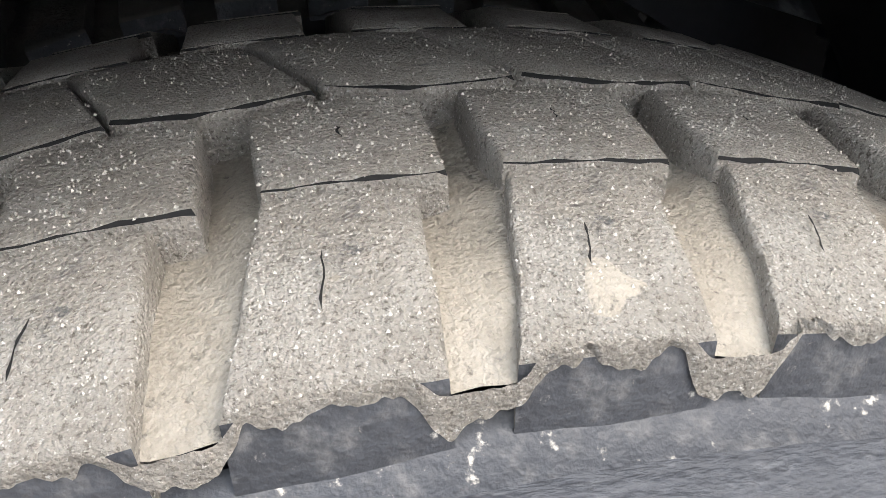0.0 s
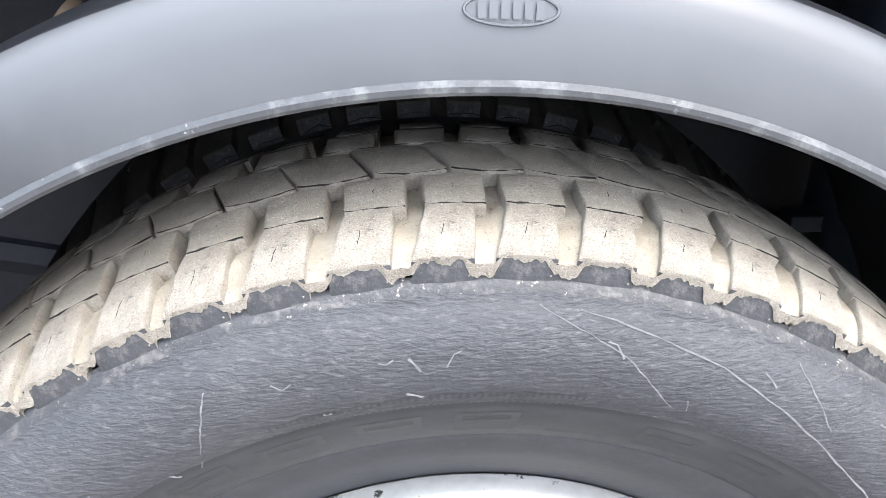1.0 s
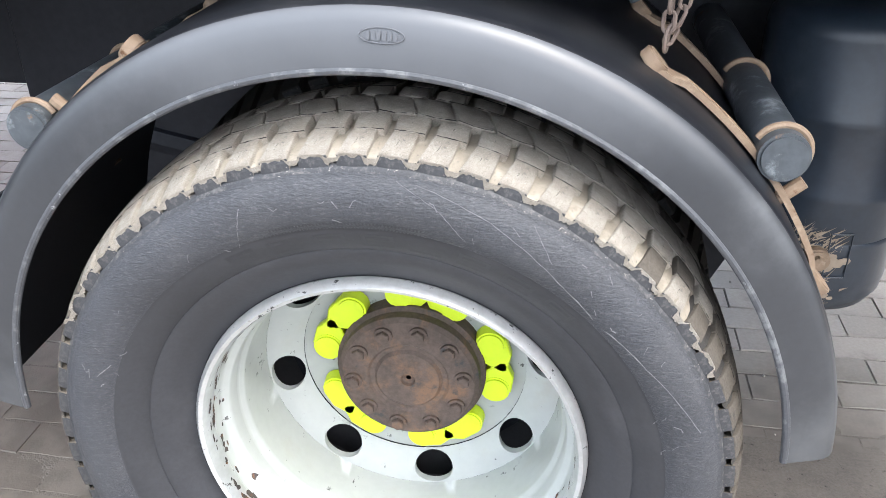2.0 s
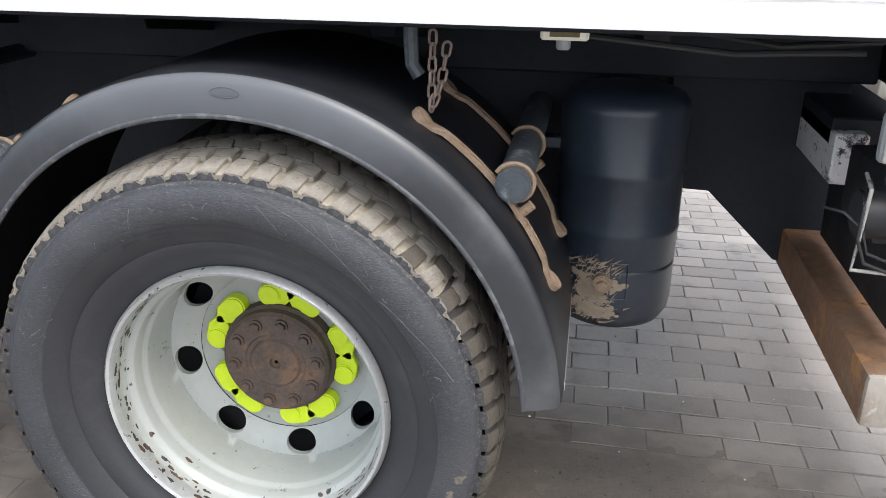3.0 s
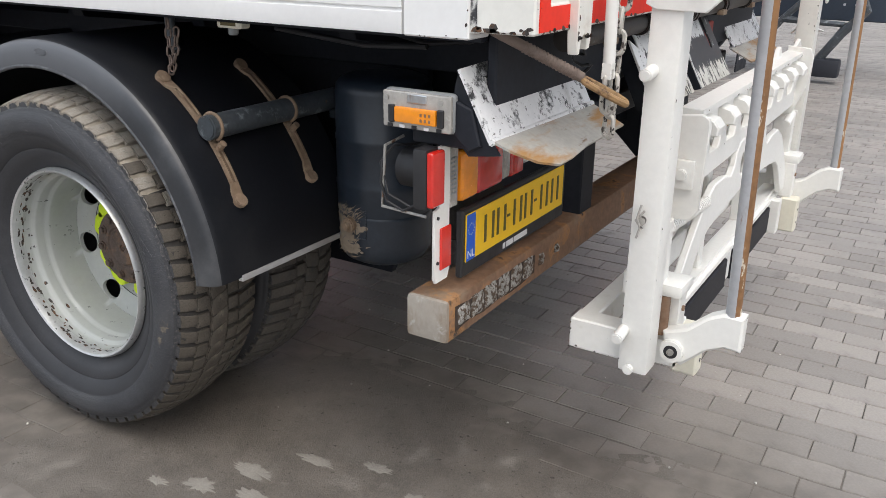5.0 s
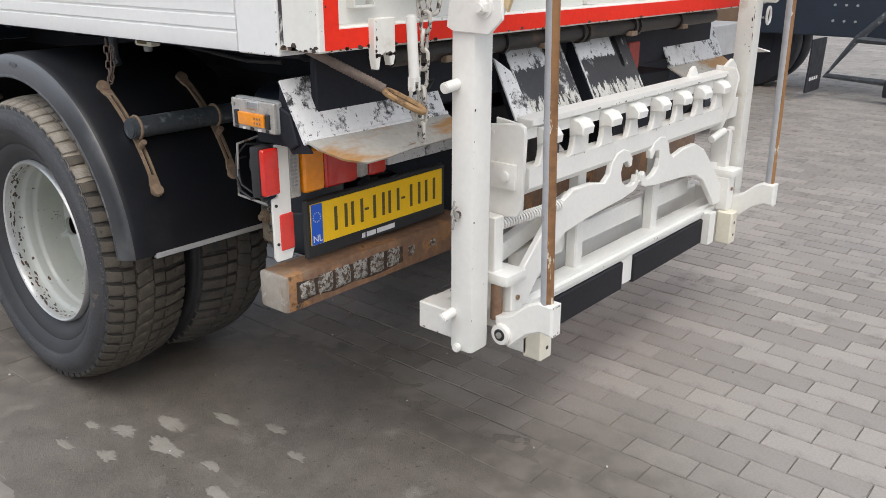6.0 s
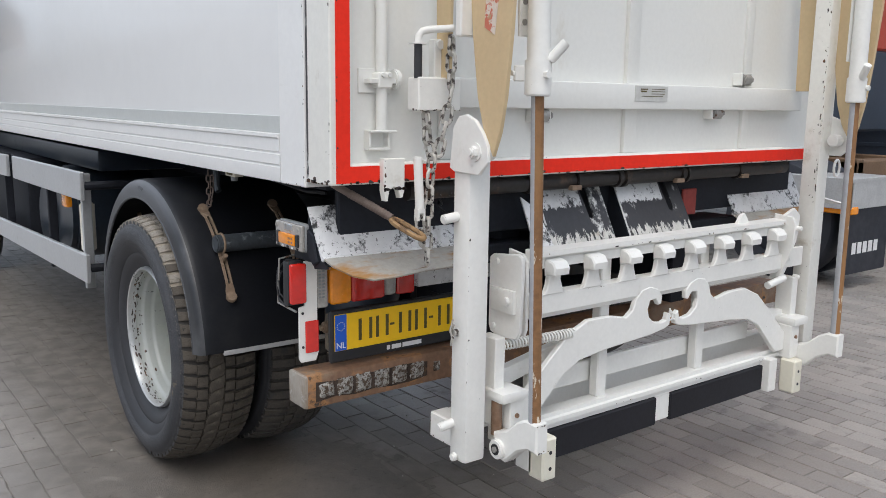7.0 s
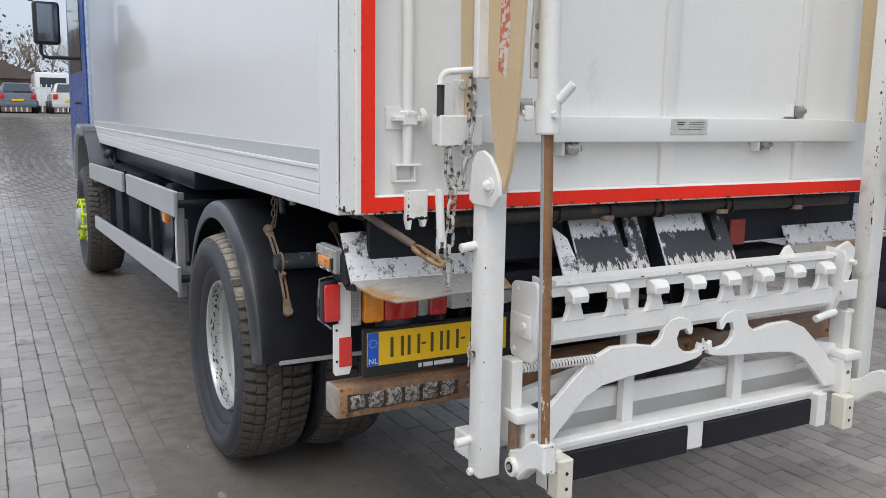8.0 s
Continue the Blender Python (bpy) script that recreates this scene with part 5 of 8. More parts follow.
# rear lamp group: white bracket, red marker, louvre, light cluster
b = bmesh.new()
poly(b, [(0.258, 0.985), (0.298, 0.985), (0.298, 0.80), (0.302, 0.715), (0.292, 0.689), (0.246, 0.689), (0.239, 0.700), (0.240, 0.852), (0.258, 0.856)], "yz", 1.166, 1.173, 0.001)
brk = part("lamp_bracket", b, M_lift, truck, "white sheet bracket with red lamps")
b = bmesh.new()
box(b, 1.168, 1.185, 0.210, 0.260, 0.866, 0.982, 0.008, 3)
part("marker_lens", b, M_lensred, brk, "red rear marker lens")
b = bmesh.new()
box(b, 1.138, 1.172, 0.206, 0.257, 0.860, 0.988, 0.009, 2)
part("marker_base", b, M_black, brk)
b = bmesh.new()
box(b, 1.172, 1.178, 0.258, 0.300, 0.716, 0.810, 0.002)
part("red_reflector", b, M_lensred, brk)
for y, z in ((0.250, 0.835), (0.250, 0.735)):
    b = bmesh.new()
    cyl(b, (1.172, y, z), (1.176, y, z), 0.004, 8)
    part("rivet", b, M_black, brk)
b = bmesh.new()
box(b, 1.150, 1.172, 0.3005, 0.334, 0.842, 0.975, 0.003)
lv = part("louvre_lamp", b, M_clear, truck, "grey textured lamp strip")
for i in range(9):
    for j in range(2):
        b = bmesh.new()
        z, y = 0.872 + 0.0095 * i, 0.303 + 0.012 * j
        box(b, 1.171, 1.1745, y, y + 0.008, z, z + 0.005, 0.001)
        link("louvre", mesh("louvre", b, M_grey), lv)
b = bmesh.new()
box(b, 1.100, 1.150, 0.355, 0.56, 0.845, 0.972, 0.010, 2)
cl = part("rear_light", b, M_black, truck, "rear light cluster with amber and red lenses")
b = bmesh.new()
box(b, 1.148, 1.180, 0.340, 0.412, 0.846, 0.958, 0.014, 3)
part("amber_lens", b, M_amber, cl)
b = bmesh.new()
box(b, 1.148, 1.179, 0.4125, 0.530, 0.846, 0.958, 0.012, 3)
part("red_lens", b, M_lensdark, cl)
b = bmesh.new()
box(b, 1.148, 1.177, 0.531, 0.572, 0.850, 0.955, 0.012, 3)
part("clear_lens", b, M_clear, cl)
b = bmesh.new()
box(b, 1.148, 1.179, 0.573, 0.640, 0.848, 0.955, 0.012, 3)
part("red_lens", b, M_lensdark, cl)
b = bmesh.new()
tube(b, [(1.075, 0.335, 0.965), (1.055, 0.262, 0.972), (1.042, 0.240, 0.945), (1.040, 0.236, 0.895), (1.056, 0.236, 0.856), (1.095, 0.238, 0.842), (1.140, 0.243, 0.866), (1.158, 0.250, 0.905)], 0.0030, 8)
part("cable_loop", b, M_black, cl)
b = bmesh.new()
tube(b, [(1.000, 0.300, 0.925), (1.020, 0.262, 0.930), (1.045, 0.240, 0.912), (1.058, 0.238, 0.872), (1.110, 0.242, 0.852)], 0.0026, 8)
part("cable_loop", b, M_black, cl)
b = bmesh.new()
tube(b, [(1.055, 0.300, 0.985), (1.048, 0.242, 0.975), (1.044, 0.240, 0.900), (1.040, 0.240, 0.842), (1.150, 0.242, 0.836)], 0.0034, 8)
part("wire_guard", b, M_steel, cl)
b = bmesh.new()
cyl(b, (1.052, 0.308, 0.918), (1.128, 0.308, 0.918), 0.043, 32, bev=0.006)
lamp_can = part("lamp_housing", b, M_black, cl, "round black lamp housing")
b = bmesh.new()
cyl(b, (1.127, 0.308, 0.918), (1.144, 0.308, 0.918), 0.040, 32, bev=0.004)
part("red_ring", b, M_lensdark, lamp_can)
b = bmesh.new()
box(b, 1.10, 1.165, 0.66, 1.3, 0.86, 0.965, 0.004)
part("white_panel", b, M_worn, cl)

# number plate
b = bmesh.new()
box(b, 1.166, 1.184, 0.335, 0.885, 0.672, 0.830, 0.004)
holder = part("plate_holder", b, M_black, truck, "black holder with worn yellow number plate")
b = bmesh.new()
box(b, 1.184, 1.1875, 0.3465, 0.866, 0.708, 0.818, 0.001)
part("number_plate", b, M_plate, holder, "yellow number plate with worn dark bars")
b = bmesh.new()
box(b, 1.1875, 1.1885, 0.3475, 0.386, 0.709, 0.817, 0.0005)
part("blue_band", b, M_blue, holder)
for k, (y, w) in enumerate(((0.427, 0.048), (0.488, 0.046), (0.572, 0.046), (0.632, 0.046), (0.722, 0.046), (0.788, 0.046))):
    for u in (0.0, w - 0.011):
        b = bmesh.new()
        box(b, 1.1875, 1.1892, y + u, y + u + 0.011, 0.731, 0.797, 0.002)
        part("plate_bar", b, M_ink, holder)
for y in (0.545, 0.692):
    b = bmesh.new()
    box(b, 1.1875, 1.1889, y - 0.006, y + 0.010, 0.761, 0.768, 0.0005)
    part("plate_bar", b, M_ink, holder)
for y, w in ((0.530, 0.012), (0.548, 0.035), (0.588, 0.072)):
    b = bmesh.new()
    box(b, 1.184, 1.1848, y, y + w, 0.683, 0.697, 0.0)
    part("printed_bar", b, M_whiteink, holder)
cu = bpy.data.curves.new("country_letters", "FONT")
cu.body, cu.size, cu.extrude = "NL", 0.026, 0.0003
ft = new("country_letters", cu)
ft.parent = holder
ft.matrix_basis = Matrix.Translation((1.1888, 0.350, 0.716)) @ Euler((radians(90), 0, radians(90))).to_matrix().to_4x4()
cu.materials.append(M_whiteink)
for k in range(12):
    b = bmesh.new()
    a = 2 * math.pi * k / 12
    cyl(b, (1.1884, 0.3665 + 0.0125 * math.cos(a), 0.782 + 0.0125 * math.sin(a)), (1.1889, 0.3665 + 0.0125 * math.cos(a), 0.782 + 0.0125 * math.sin(a)), 0.0018, 6)
    part("star_dot", b, M_silver, holder)

# ---------------------------------------------------------------- chute plates under the tailgate
M_scrape = surf("scraped_streaky_paint", (0.62, 0.61, 0.57), 0.45, vary=0.15, bump=0.2, layers=[((0.03, 0.03, 0.032), 30.0, 0.52, 0.57, 0.5, (1.0, 2.2, 0.35)), ((0.36, 0.30, 0.22), 9.0, 0.56, 0.75, 0.6)])
def sheet(b, quad, th, bev=0.0):
    """A plate of thickness th from its outline in space."""
    q = [Vector(p) for p in quad]
    n = (q[1] - q[0]).cross(q[-1] - q[0]).normalized() * th
    t = bmesh.new()
    lo, hi = [t.verts.new(p) for p in q], [t.verts.new(p + n) for p in q]
    t.faces.new(lo)
    t.faces.new(hi[::-1])
    for i in range(len(q)):
        j = (i + 1) % len(q)
        t.faces.new((lo[j], lo[i], hi[i], hi[j]))
    bmesh.ops.recalc_face_normals(t, faces=t.faces)
    if bev:
        bmesh.ops.bevel(t, geom=list(t.edges), offset=bev, segments=1, affect="EDGES")
    join(b, t)


for side in (1, -1):
    def my(y):
        return y if side > 0 else 2.88 - y
    def up(y, z):
        """A place on the upper plate by y and height."""
        return (1.291 - (z - 1.012) * 0.52, my(y), z)
    b = bmesh.new()
    sheet(b, [up(0.246, 1.146), up(0.40, 1.150), up(0.535, 1.152), up(0.545, 1.085), up(0.585, 1.085), up(0.580, 1.150), up(0.655, 1.150), up(0.70, 1.10), up(0.76, 1.095), up(0.76, 1.008), up(0.25, 1.012)], 0.006)
    ch = part("chute_plate", b, M_worn, truck, "white chute plate worn to black and rust")
    b = bmesh.new()
    lip = [(1.290, 0.250, 1.012), (1.330, 0.262, 0.992), (1.370, 0.298, 0.970), (1.394, 0.350, 0.957), (1.392, 0.42, 0.957), (1.382, 0.52, 0.961), (1.376, 0.76, 0.963), (1.288, 0.76, 1.008)]
    sheet(b, [(x, my(y), z) for x, y, z in lip], 0.005)
    part("chute_lip", b, M_wood, ch, "rust-stained bent lip")
    b = bmesh.new()
    tube(b, [(1.293, my(y), 1.010) for y in steps(6, 0.25, 0.76)], 0.007, 8)
    part("chute_fold", b, M_worn, ch)
    b = bmesh.new()
    sheet(b, [(1.215, my(0.252), 1.14), (1.291, my(0.252), 1.012), (1.31, my(0.255), 0.985), (1.24, my(0.255), 0.975), (1.19, my(0.255), 1.03)], 0.006)
    part("chute_cheek", b, M_chassis, ch)
def ragged(b, y0, y1, u0, u1, seed, place, steps_n=150, rag=0.35):
    """A scraped band across a plate between the fractions u0 and u1 of its slope; its upper edge is torn."""
    prev = None
    for i in range(steps_n + 1):
        y = y0 + (y1 - y0) * i / steps_n
        k = 0.5 + 0.5 * noise.noise(Vector((i * 0.06, seed, 0.0))) + 0.35 * noise.noise(Vector((i * 0.31, seed, 3.0))) + 0.14 * noise.noise(Vector((i * 1.3, seed, 5.0)))
        edge = u0 + (u1 - u0) * (1 - rag + rag * 2 * max(0.0, min(1.0, k)) - rag * 0.5)
        cur = (b.verts.new(place(y, u0)), b.verts.new(place(y, edge)))
        if prev:
            b.faces.new((prev[0], cur[0], cur[1], prev[1]))
        prev = cur


for n_, (y0, y1) in enumerate(((1.045, 1.345), (1.420, 1.765))):
    def slope(y, u, off=0.0012):
        """A place on the plate, u from its top (0) to its foot (1), lifted by off."""
        return (1.265 + 0.120 * u + off * 0.87, y - 0.012 * u, 1.175 - 0.210 * u + off * 0.5)
    cut = y1 - 0.075
    b = bmesh.new()
    sheet(b, [slope(y0, 0, 0), slope(cut - 0.03, 0, 0), slope(cut - 0.018, 0.55, 0), slope(cut - 0.004, 0.58, 0), slope(cut + 0.008, 0.52, 0), slope(cut + 0.004, 0, 0), slope(y1, 0, 0), slope(y1, 1, 0), slope(y0, 1, 0)], 0.006)
    ch = part("slide_plate", b, M_wornblack, truck, "black slide plate scraped to white")
    b = bmesh.new()
    ragged(b, y0 + 0.003, cut - 0.036, 0.0, 0.40, 2.0 + n_, slope, steps_n=220, rag=0.14)
    part("painted_band", b, M_worn, ch, "remains of white paint", fix=False)
    b = bmesh.new()
    ragged(b, y0 + 0.003, y1 - 0.003, 1.0, 0.72, 7.0 + n_, slope, steps_n=260, rag=0.42)
    part("scraped_band", b, M_scrape, ch, "paint scraped in streaks", fix=False)
    b = bmesh.new()
    sheet(b, [(1.262, y0 - 0.006, 1.175), (1.386, y0 - 0.02, 0.963), (1.32, y0 - 0.02, 0.95), (1.22, y0 - 0.006, 1.14)], 0.006)
    part("side_web", b, M_chassis, ch)
    b = bmesh.new()
    tube(b, [(1.266, y0 - 0.001, 1.177), (1.387, y0 - 0.013, 0.965)], 0.003, 6)
    part("bright_edge", b, M_worn, ch)
b = bmesh.new()
sheet(b, [(1.30, 0.955, 1.14), (1.385, 0.955, 0.97), (1.40, 1.03, 0.965), (1.33, 1.00, 1.10)], 0.006)
part("brace_plate", b, M_worn, truck, "triangular brace plate with worn paint")
b = bmesh.new()
cyl(b, (1.325, 0.50, 1.186), (1.325, 2.40, 1.190), 0.027, 20)
rp = part("torsion_tube", b, M_greasy, truck, "black greasy tube under the tailgate")
for y in (0.95, 1.16, 1.36, 1.395, 1.70, 1.735, 2.06):
    b = bmesh.new()
    cyl(b, (1.325, y, 1.188), (1.325, y + 0.022, 1.188), 0.034, 20, bev=0.003)
    part("collar", b, M_greasy, rp)
for y in (0.70, 1.15, 1.684, 2.086):
    b = bmesh.new()
    box(b, 1.340, 1.362, y - 0.022, y + 0.022, 1.158, 1.174, 0.002)
    part("tag", b, M_bracket, rp)
b = bmesh.new()
box(b, 1.10, 1.26, 0.70, 2.2, 0.93, 0.99, 0.004)
box(b, 1.24, 1.262, 0.32, 2.56, 1.03, 1.21, 0.004)
part("rear_cross_beam", b, M_chassis, truck, "black cross beam behind the chute")
b = bmesh.new()
box(b, 1.262, 1.275, 1.82, 1.90, 1.02, 1.12, 0.003)
part("red_block", b, surf("dull_red_paint", (0.30, 0.05, 0.04), 0.6, bump=0.1), truck, "dull red steel block")
# threaded tie with shackle, out of the body's corner
b = bmesh.new()
cyl(b, (1.27, 0.285, 1.218), (1.412, 0.395, 1.128), 0.0105, 14)
sh = part("tow_tie", b, M_rustchain, truck, "rusty tie rod with yellow shackle eye")
for k in range(16):
    b = bmesh.new()
    t = 0.35 + 0.038 * k
    p = Vector((1.27, 0.285, 1.218)).lerp(Vector((1.412, 0.395, 1.128)), t)
    d = (Vector((1.412, 0.395, 1.128)) - Vector((1.27, 0.285, 1.218))).normalized()
    cyl(b, p - d * 0.0016, p + d * 0.0016, 0.0120, 14)
    link("thread_ridge", mesh("thread_ridge", b, M_rustchain), sh)
b = bmesh.new()
d = (Vector((1.494, 0.455, 1.072)) - Vector((1.405, 0.388, 1.130)))
c0, L = Vector((1.405, 0.388, 1.130)), d.length
d.normalize()
side_v = Vector((0.19, 1.68, -0.29)).cross(d).cross(d).normalized()
path = []
for w in steps(25, 0, 2 * math.pi)[:-1]:
    path.append(c0 + d * (L / 2 + (L / 2 - 0.012) * math.copysign(abs(math.cos(w)) ** 0.6, math.cos(w))) + side_v * 0.0155 * math.copysign(abs(math.sin(w)) ** 0.8, math.sin(w)))
tube(b, path, 0.0072, 8, closed=True)
part("shackle_eye", b, M_brass, sh)
b = bmesh.new()
tube(b, [(1.30 + 0.02 * math.sin(k * 0.9), 0.62 + 0.006 * k, 1.16 - 0.006 * k + 0.008 * math.cos(k * 1.4)) for k in range(12)], 0.004, 6)
part("coiled_cable", b, M_black, truck)

# ---------------------------------------------------------------- bin lift
lift = thing("bin_lift", (1.5, 1.44, 0.30), "white painted bin lift with hooked comb, mounted behind the truck", "bin lift")


def mir(y, s):
    return y if s > 0 else 2.88 - y


for s in (1, -1):
    def Y(y):
        return mir(y, s)
    def ybox(b, x0, x1, y0, y1, z0, z1, bev=0.003, seg=1):
        box(b, x0, x1, min(Y(y0), Y(y1)), max(Y(y0), Y(y1)), z0, z1, bev, seg)
    # post: square tube, with foot box, ear plate and pins
    b = bmesh.new()
    top = 1.30 if s > 0 else 1.99
    ybox(b, 1.486, 1.556, 0.545, 0.617, 0.440, top, 0.009, 2)
    post = part("lift_post", b, M_chip if s < 0 else M_lift, lift, "white square lift post")
    b = bmesh.new()
    ybox(b, 1.350, 1.487, 0.575, 0.640, 0.450, 0.528, 0.004)
    part("foot_box", b, M_lift, post)
    b = bmesh.new()
    cyl(b, (1.515, Y(0.545), 0.452), (1.515, Y(0.530), 0.452), 0.012, 20, bev=0.003)
    part("foot_boss", b, M_lift, post)
    for z, x in ((1.132, 1.503), (0.545, 1.494)):
        b = bmesh.new()
        cyl(b, (x, Y(0.552), z), (x, Y(0.497), z - 0.006), 0.0135, 16, bev=0.003)
        part("pin", b, M_lift, post)
    b = bmesh.new()
    cyl(b, (1.512, Y(0.546), 0.812), (1.512, Y(0.532), 0.812), 0.010, 12)
    tube(b, [(1.512, Y(0.53), 0.85), (1.506, Y(0.526), 0.82), (1.514, Y(0.526), 0.80), (1.507, Y(0.528), 0.775)], 0.0028, 6)
    tube(b, [(1.520, Y(0.53), 0.838), (1.503, Y(0.527), 0.815), (1.519, Y(0.527), 0.798)], 0.0028, 6)
    part("cotter_pin", b, M_chain, post)
    b = bmesh.new()
    ear = [(1.478, 1.262), (1.500, 1.252), (1.600, 1.250), (1.636, 1.285), (1.634, 1.325), (1.612, 1.360), (1.582, 1.390), (1.545, 1.404), (1.514, 1.398), (1.492, 1.37)]
    poly(b, ear, "xz", *sorted((Y(0.536), Y(0.548))), 0.002)
    e = part("ear_plate", b, M_lift, post)
    b = bmesh.new()
    cyl(b, (1.588, Y(0.537), 1.309), (1.588, Y(0.519), 1.309), 0.0165, 6, bev=0.002)
    cyl(b, (1.588, Y(0.520), 1.309), (1.588, Y(0.512), 1.309), 0.010, 16)
    cyl(b, (1.588, Y(0.536), 1.309), (1.588, Y(0.532), 1.309), 0.024, 20)
    cyl(b, (1.588, Y(0.548), 1.309), (1.588, Y(0.592), 1.309), 0.023, 20, bev=0.003)
    part("pivot_bolt", b, M_lift, post)
    # gusset between post and comb
    b = bmesh.new()
    poly(b, [(1.500, 1.035), (1.575, 1.030), (1.590, 1.00), (1.580, 0.90), (1.545, 0.80), (1.500, 0.78)] if s < 0 else [(1.440, 1.012), (1.500, 1.004), (1.520, 0.98), (1.522, 0.78), (1.50, 0.725), (1.470, 0.72), (1.445, 0.76)], "xz", *sorted((Y(0.790), Y(0.802))), 0.002)
    part("side_plate", b, M_lift, lift, "white side plate of the lift")
    b = bmesh.new()
    if s > 0:
        poly(b, [(1.453, 0.998), (1.468, 1.010), (1.575, 1.022), (1.590, 1.014), (1.594, 0.995), (1.588, 0.800), (1.574, 0.778), (1.500, 0.768), (1.462, 0.780), (1.453, 0.800)], "xz", 0.706, 0.719, 0.003)
    else:
        poly(b, [(2.165, 1.045), (2.185, 1.05), (2.225, 1.02), (2.215, 0.93), (2.17, 0.83), (2.13, 0.78), (2.10, 0.78), (2.10, 1.02)], "yz", 1.508, 1.522, 0.002)
    fp = part("cheek_plate" if s > 0 else "face_plate", b, M_lift, lift, "white cheek plate of the lift")
    b = bmesh.new()
    if s > 0:
        box(b, 1.470, 1.572, 0.694, 0.707, 0.850, 0.918, 0.004, 2)
    else:
        ybox(b, 1.522, 1.536, 0.64, 0.755, 0.825, 0.900, 0.002)
    part("hinge_plate", b, M_lift, fp)
    for x, z, r in ((1.545, 0.885, 0.0135), (1.489, 0.991, 0.010), (1.478, 0.800, 0.009)):
        b = bmesh.new()
        if s > 0:
            cyl(b, (x, 0.708, z), (x, 0.684 if z == 0.885 else 0.699, z), r, 16, bev=0.002)
        else:
            cyl(b, (1.520, Y(x - 0.81), z - 0.02), (1.545, Y(x - 0.81), z - 0.02), r, 16, bev=0.002)
        part("bolt_head", b, M_lift, fp)
    # inner upright beside the post, with its wear strip and lower sleeve
    b = bmesh.new()
    ybox(b, 1.470, 1.540, 0.662, 0.700, 0.52, 0.78, 0.003)
    part("inner_upright", b, M_lift, lift)
    b = bmesh.new()
    ybox(b, 1.500, 1.590, 0.650, 0.745, 0.600, 0.632, 0.010, 2)
    part("upper_lug", b, M_lift, lift)
    b = bmesh.new()
    ybox(b, 1.515, 1.578, 0.690, 0.745, 0.470, 0.602, 0.003)
    lk = part("lock_block", b, M_lift, lift)
    b = bmesh.new()
    cyl(b, (1.577, Y(0.715), 0.555), (1.583, Y(0.715), 0.555), 0.007, 12)
    cyl(b, (1.545, Y(0.668), 0.50), (1.545, Y(0.668), 0.60), 0.016, 14)
    part("lock_pin", b, M_beam, lk)
    # lever from the low pin to the piston rod
    b = bmesh.new()
    poly(b, [(1.560, 0.448), (1.605, 0.438), (1.660, 0.490), (1.700, 0.508), (1.735, 0.505), (1.735, 0.590), (1.690, 0.592), (1.655, 0.575), (1.610, 0.535), (1.555, 0.515)], "xz", *sorted((Y(0.645), Y(0.690))), 0.006)
    lev = part("lever", b, M_lift, lift, "white lever carrying the piston rod")
    b = bmesh.new()
    cyl(b, (1.583, Y(0.648), 0.474), (1.583, Y(0.632), 0.474), 0.029, 24, bev=0.003)
    part("lever_boss", b, M_lift, lev)
    b = bmesh.new()
    cyl(b, (1.583, Y(0.636), 0.474), (1.583, Y(0.631), 0.474), 0.0165, 20)
    lp = part("lever_pin", b, M_black, lev, "dark greased pin")
    b = bmesh.new()
    cyl(b, (1.583, Y(0.633), 0.474), (1.583, Y(0.626), 0.474), 0.0085, 14, bev=0.001)
    part("pin_end", b, M_steel, lp)
    # piston rod and cylinder
    b = bmesh.new()
    cyl(b, (1.706, Y(0.664), 0.575), (1.690, Y(0.650), 1.48), 0.0168, 24)
    b.normal_update()
    for f in b.faces:
        if f.normal.x * 0.60 + f.normal.y * 0.80 > -0.42:
            f.material_index = 1
    rodp = part("piston_rod", b, [M_rodgrey, M_rodrust], lift, "piston rod streaked with rust")
    b = bmesh.new()
    cyl(b, (1.690, Y(0.650), 1.53), (1.684, Y(0.645), 2.35), 0.029, 28)
    cylp = part("hydraulic_cylinder", b, M_lift, lift, "white hydraulic cylinder")
    b = bmesh.new()
    cyl(b, (1.691, Y(0.650), 1.452), (1.690, Y(0.650), 1.545), 0.034, 28, bev=0.004)
    part("gland", b, M_lift, cylp)
    b = bmesh.new()
    ybox(b, 1.662, 1.672, 0.590, 0.622, 1.488, 1.528, 0.003)
    cyl(b, (1.667, Y(0.588), 1.508), (1.667, Y(0.582), 1.508), 0.007, 6)
    part("gland_tab", b, M_lift, cylp)
    b = bmesh.new()
    cyl(b, (1.715, Y(0.665), 1.540), (1.745, Y(0.690), 1.585), 0.013, 14, bev=0.002)
    cyl(b, (1.715, Y(0.645), 1.505), (1.735, Y(0.645), 1.505), 0.010, 6)
    part("hose_port", b, M_lift, cylp)
    # tan arm plate that rises from the ear
    b = bmesh.new()
    arm = [(1.640, 1.300), (1.664, 1.36), (1.682, 1.45), (1.698, 1.60), (1.712, 1.80), (1.715, 2.2), (1.50, 2.2), (1.53, 1.80), (1.552, 1.60), (1.575, 1.45), (1.600, 1.37)]
    poly(b, arm, "xz", *sorted((Y(0.548), Y(0.562))), 0.002)
    ta = part("arm_plate", b, M_tan, lift, "tan painted arm plate with torn sticker")
    b = bmesh.new()
    poly(b, [(1.40, 1.495), (1.455, 1.495), (1.46, 2.2), (1.38, 2.2)], "xz", *sorted((Y(0.548), Y(0.560))), 0.002)
    part("second_arm_plate", b, M_tan, ta)
    b = bmesh.new()
    ybox(b, 1.520, 1.545, 0.515, 0.575, 1.60, 2.2, 0.004)
    part("arm_stiffener", b, M_lift, ta)
    b = bmesh.new()
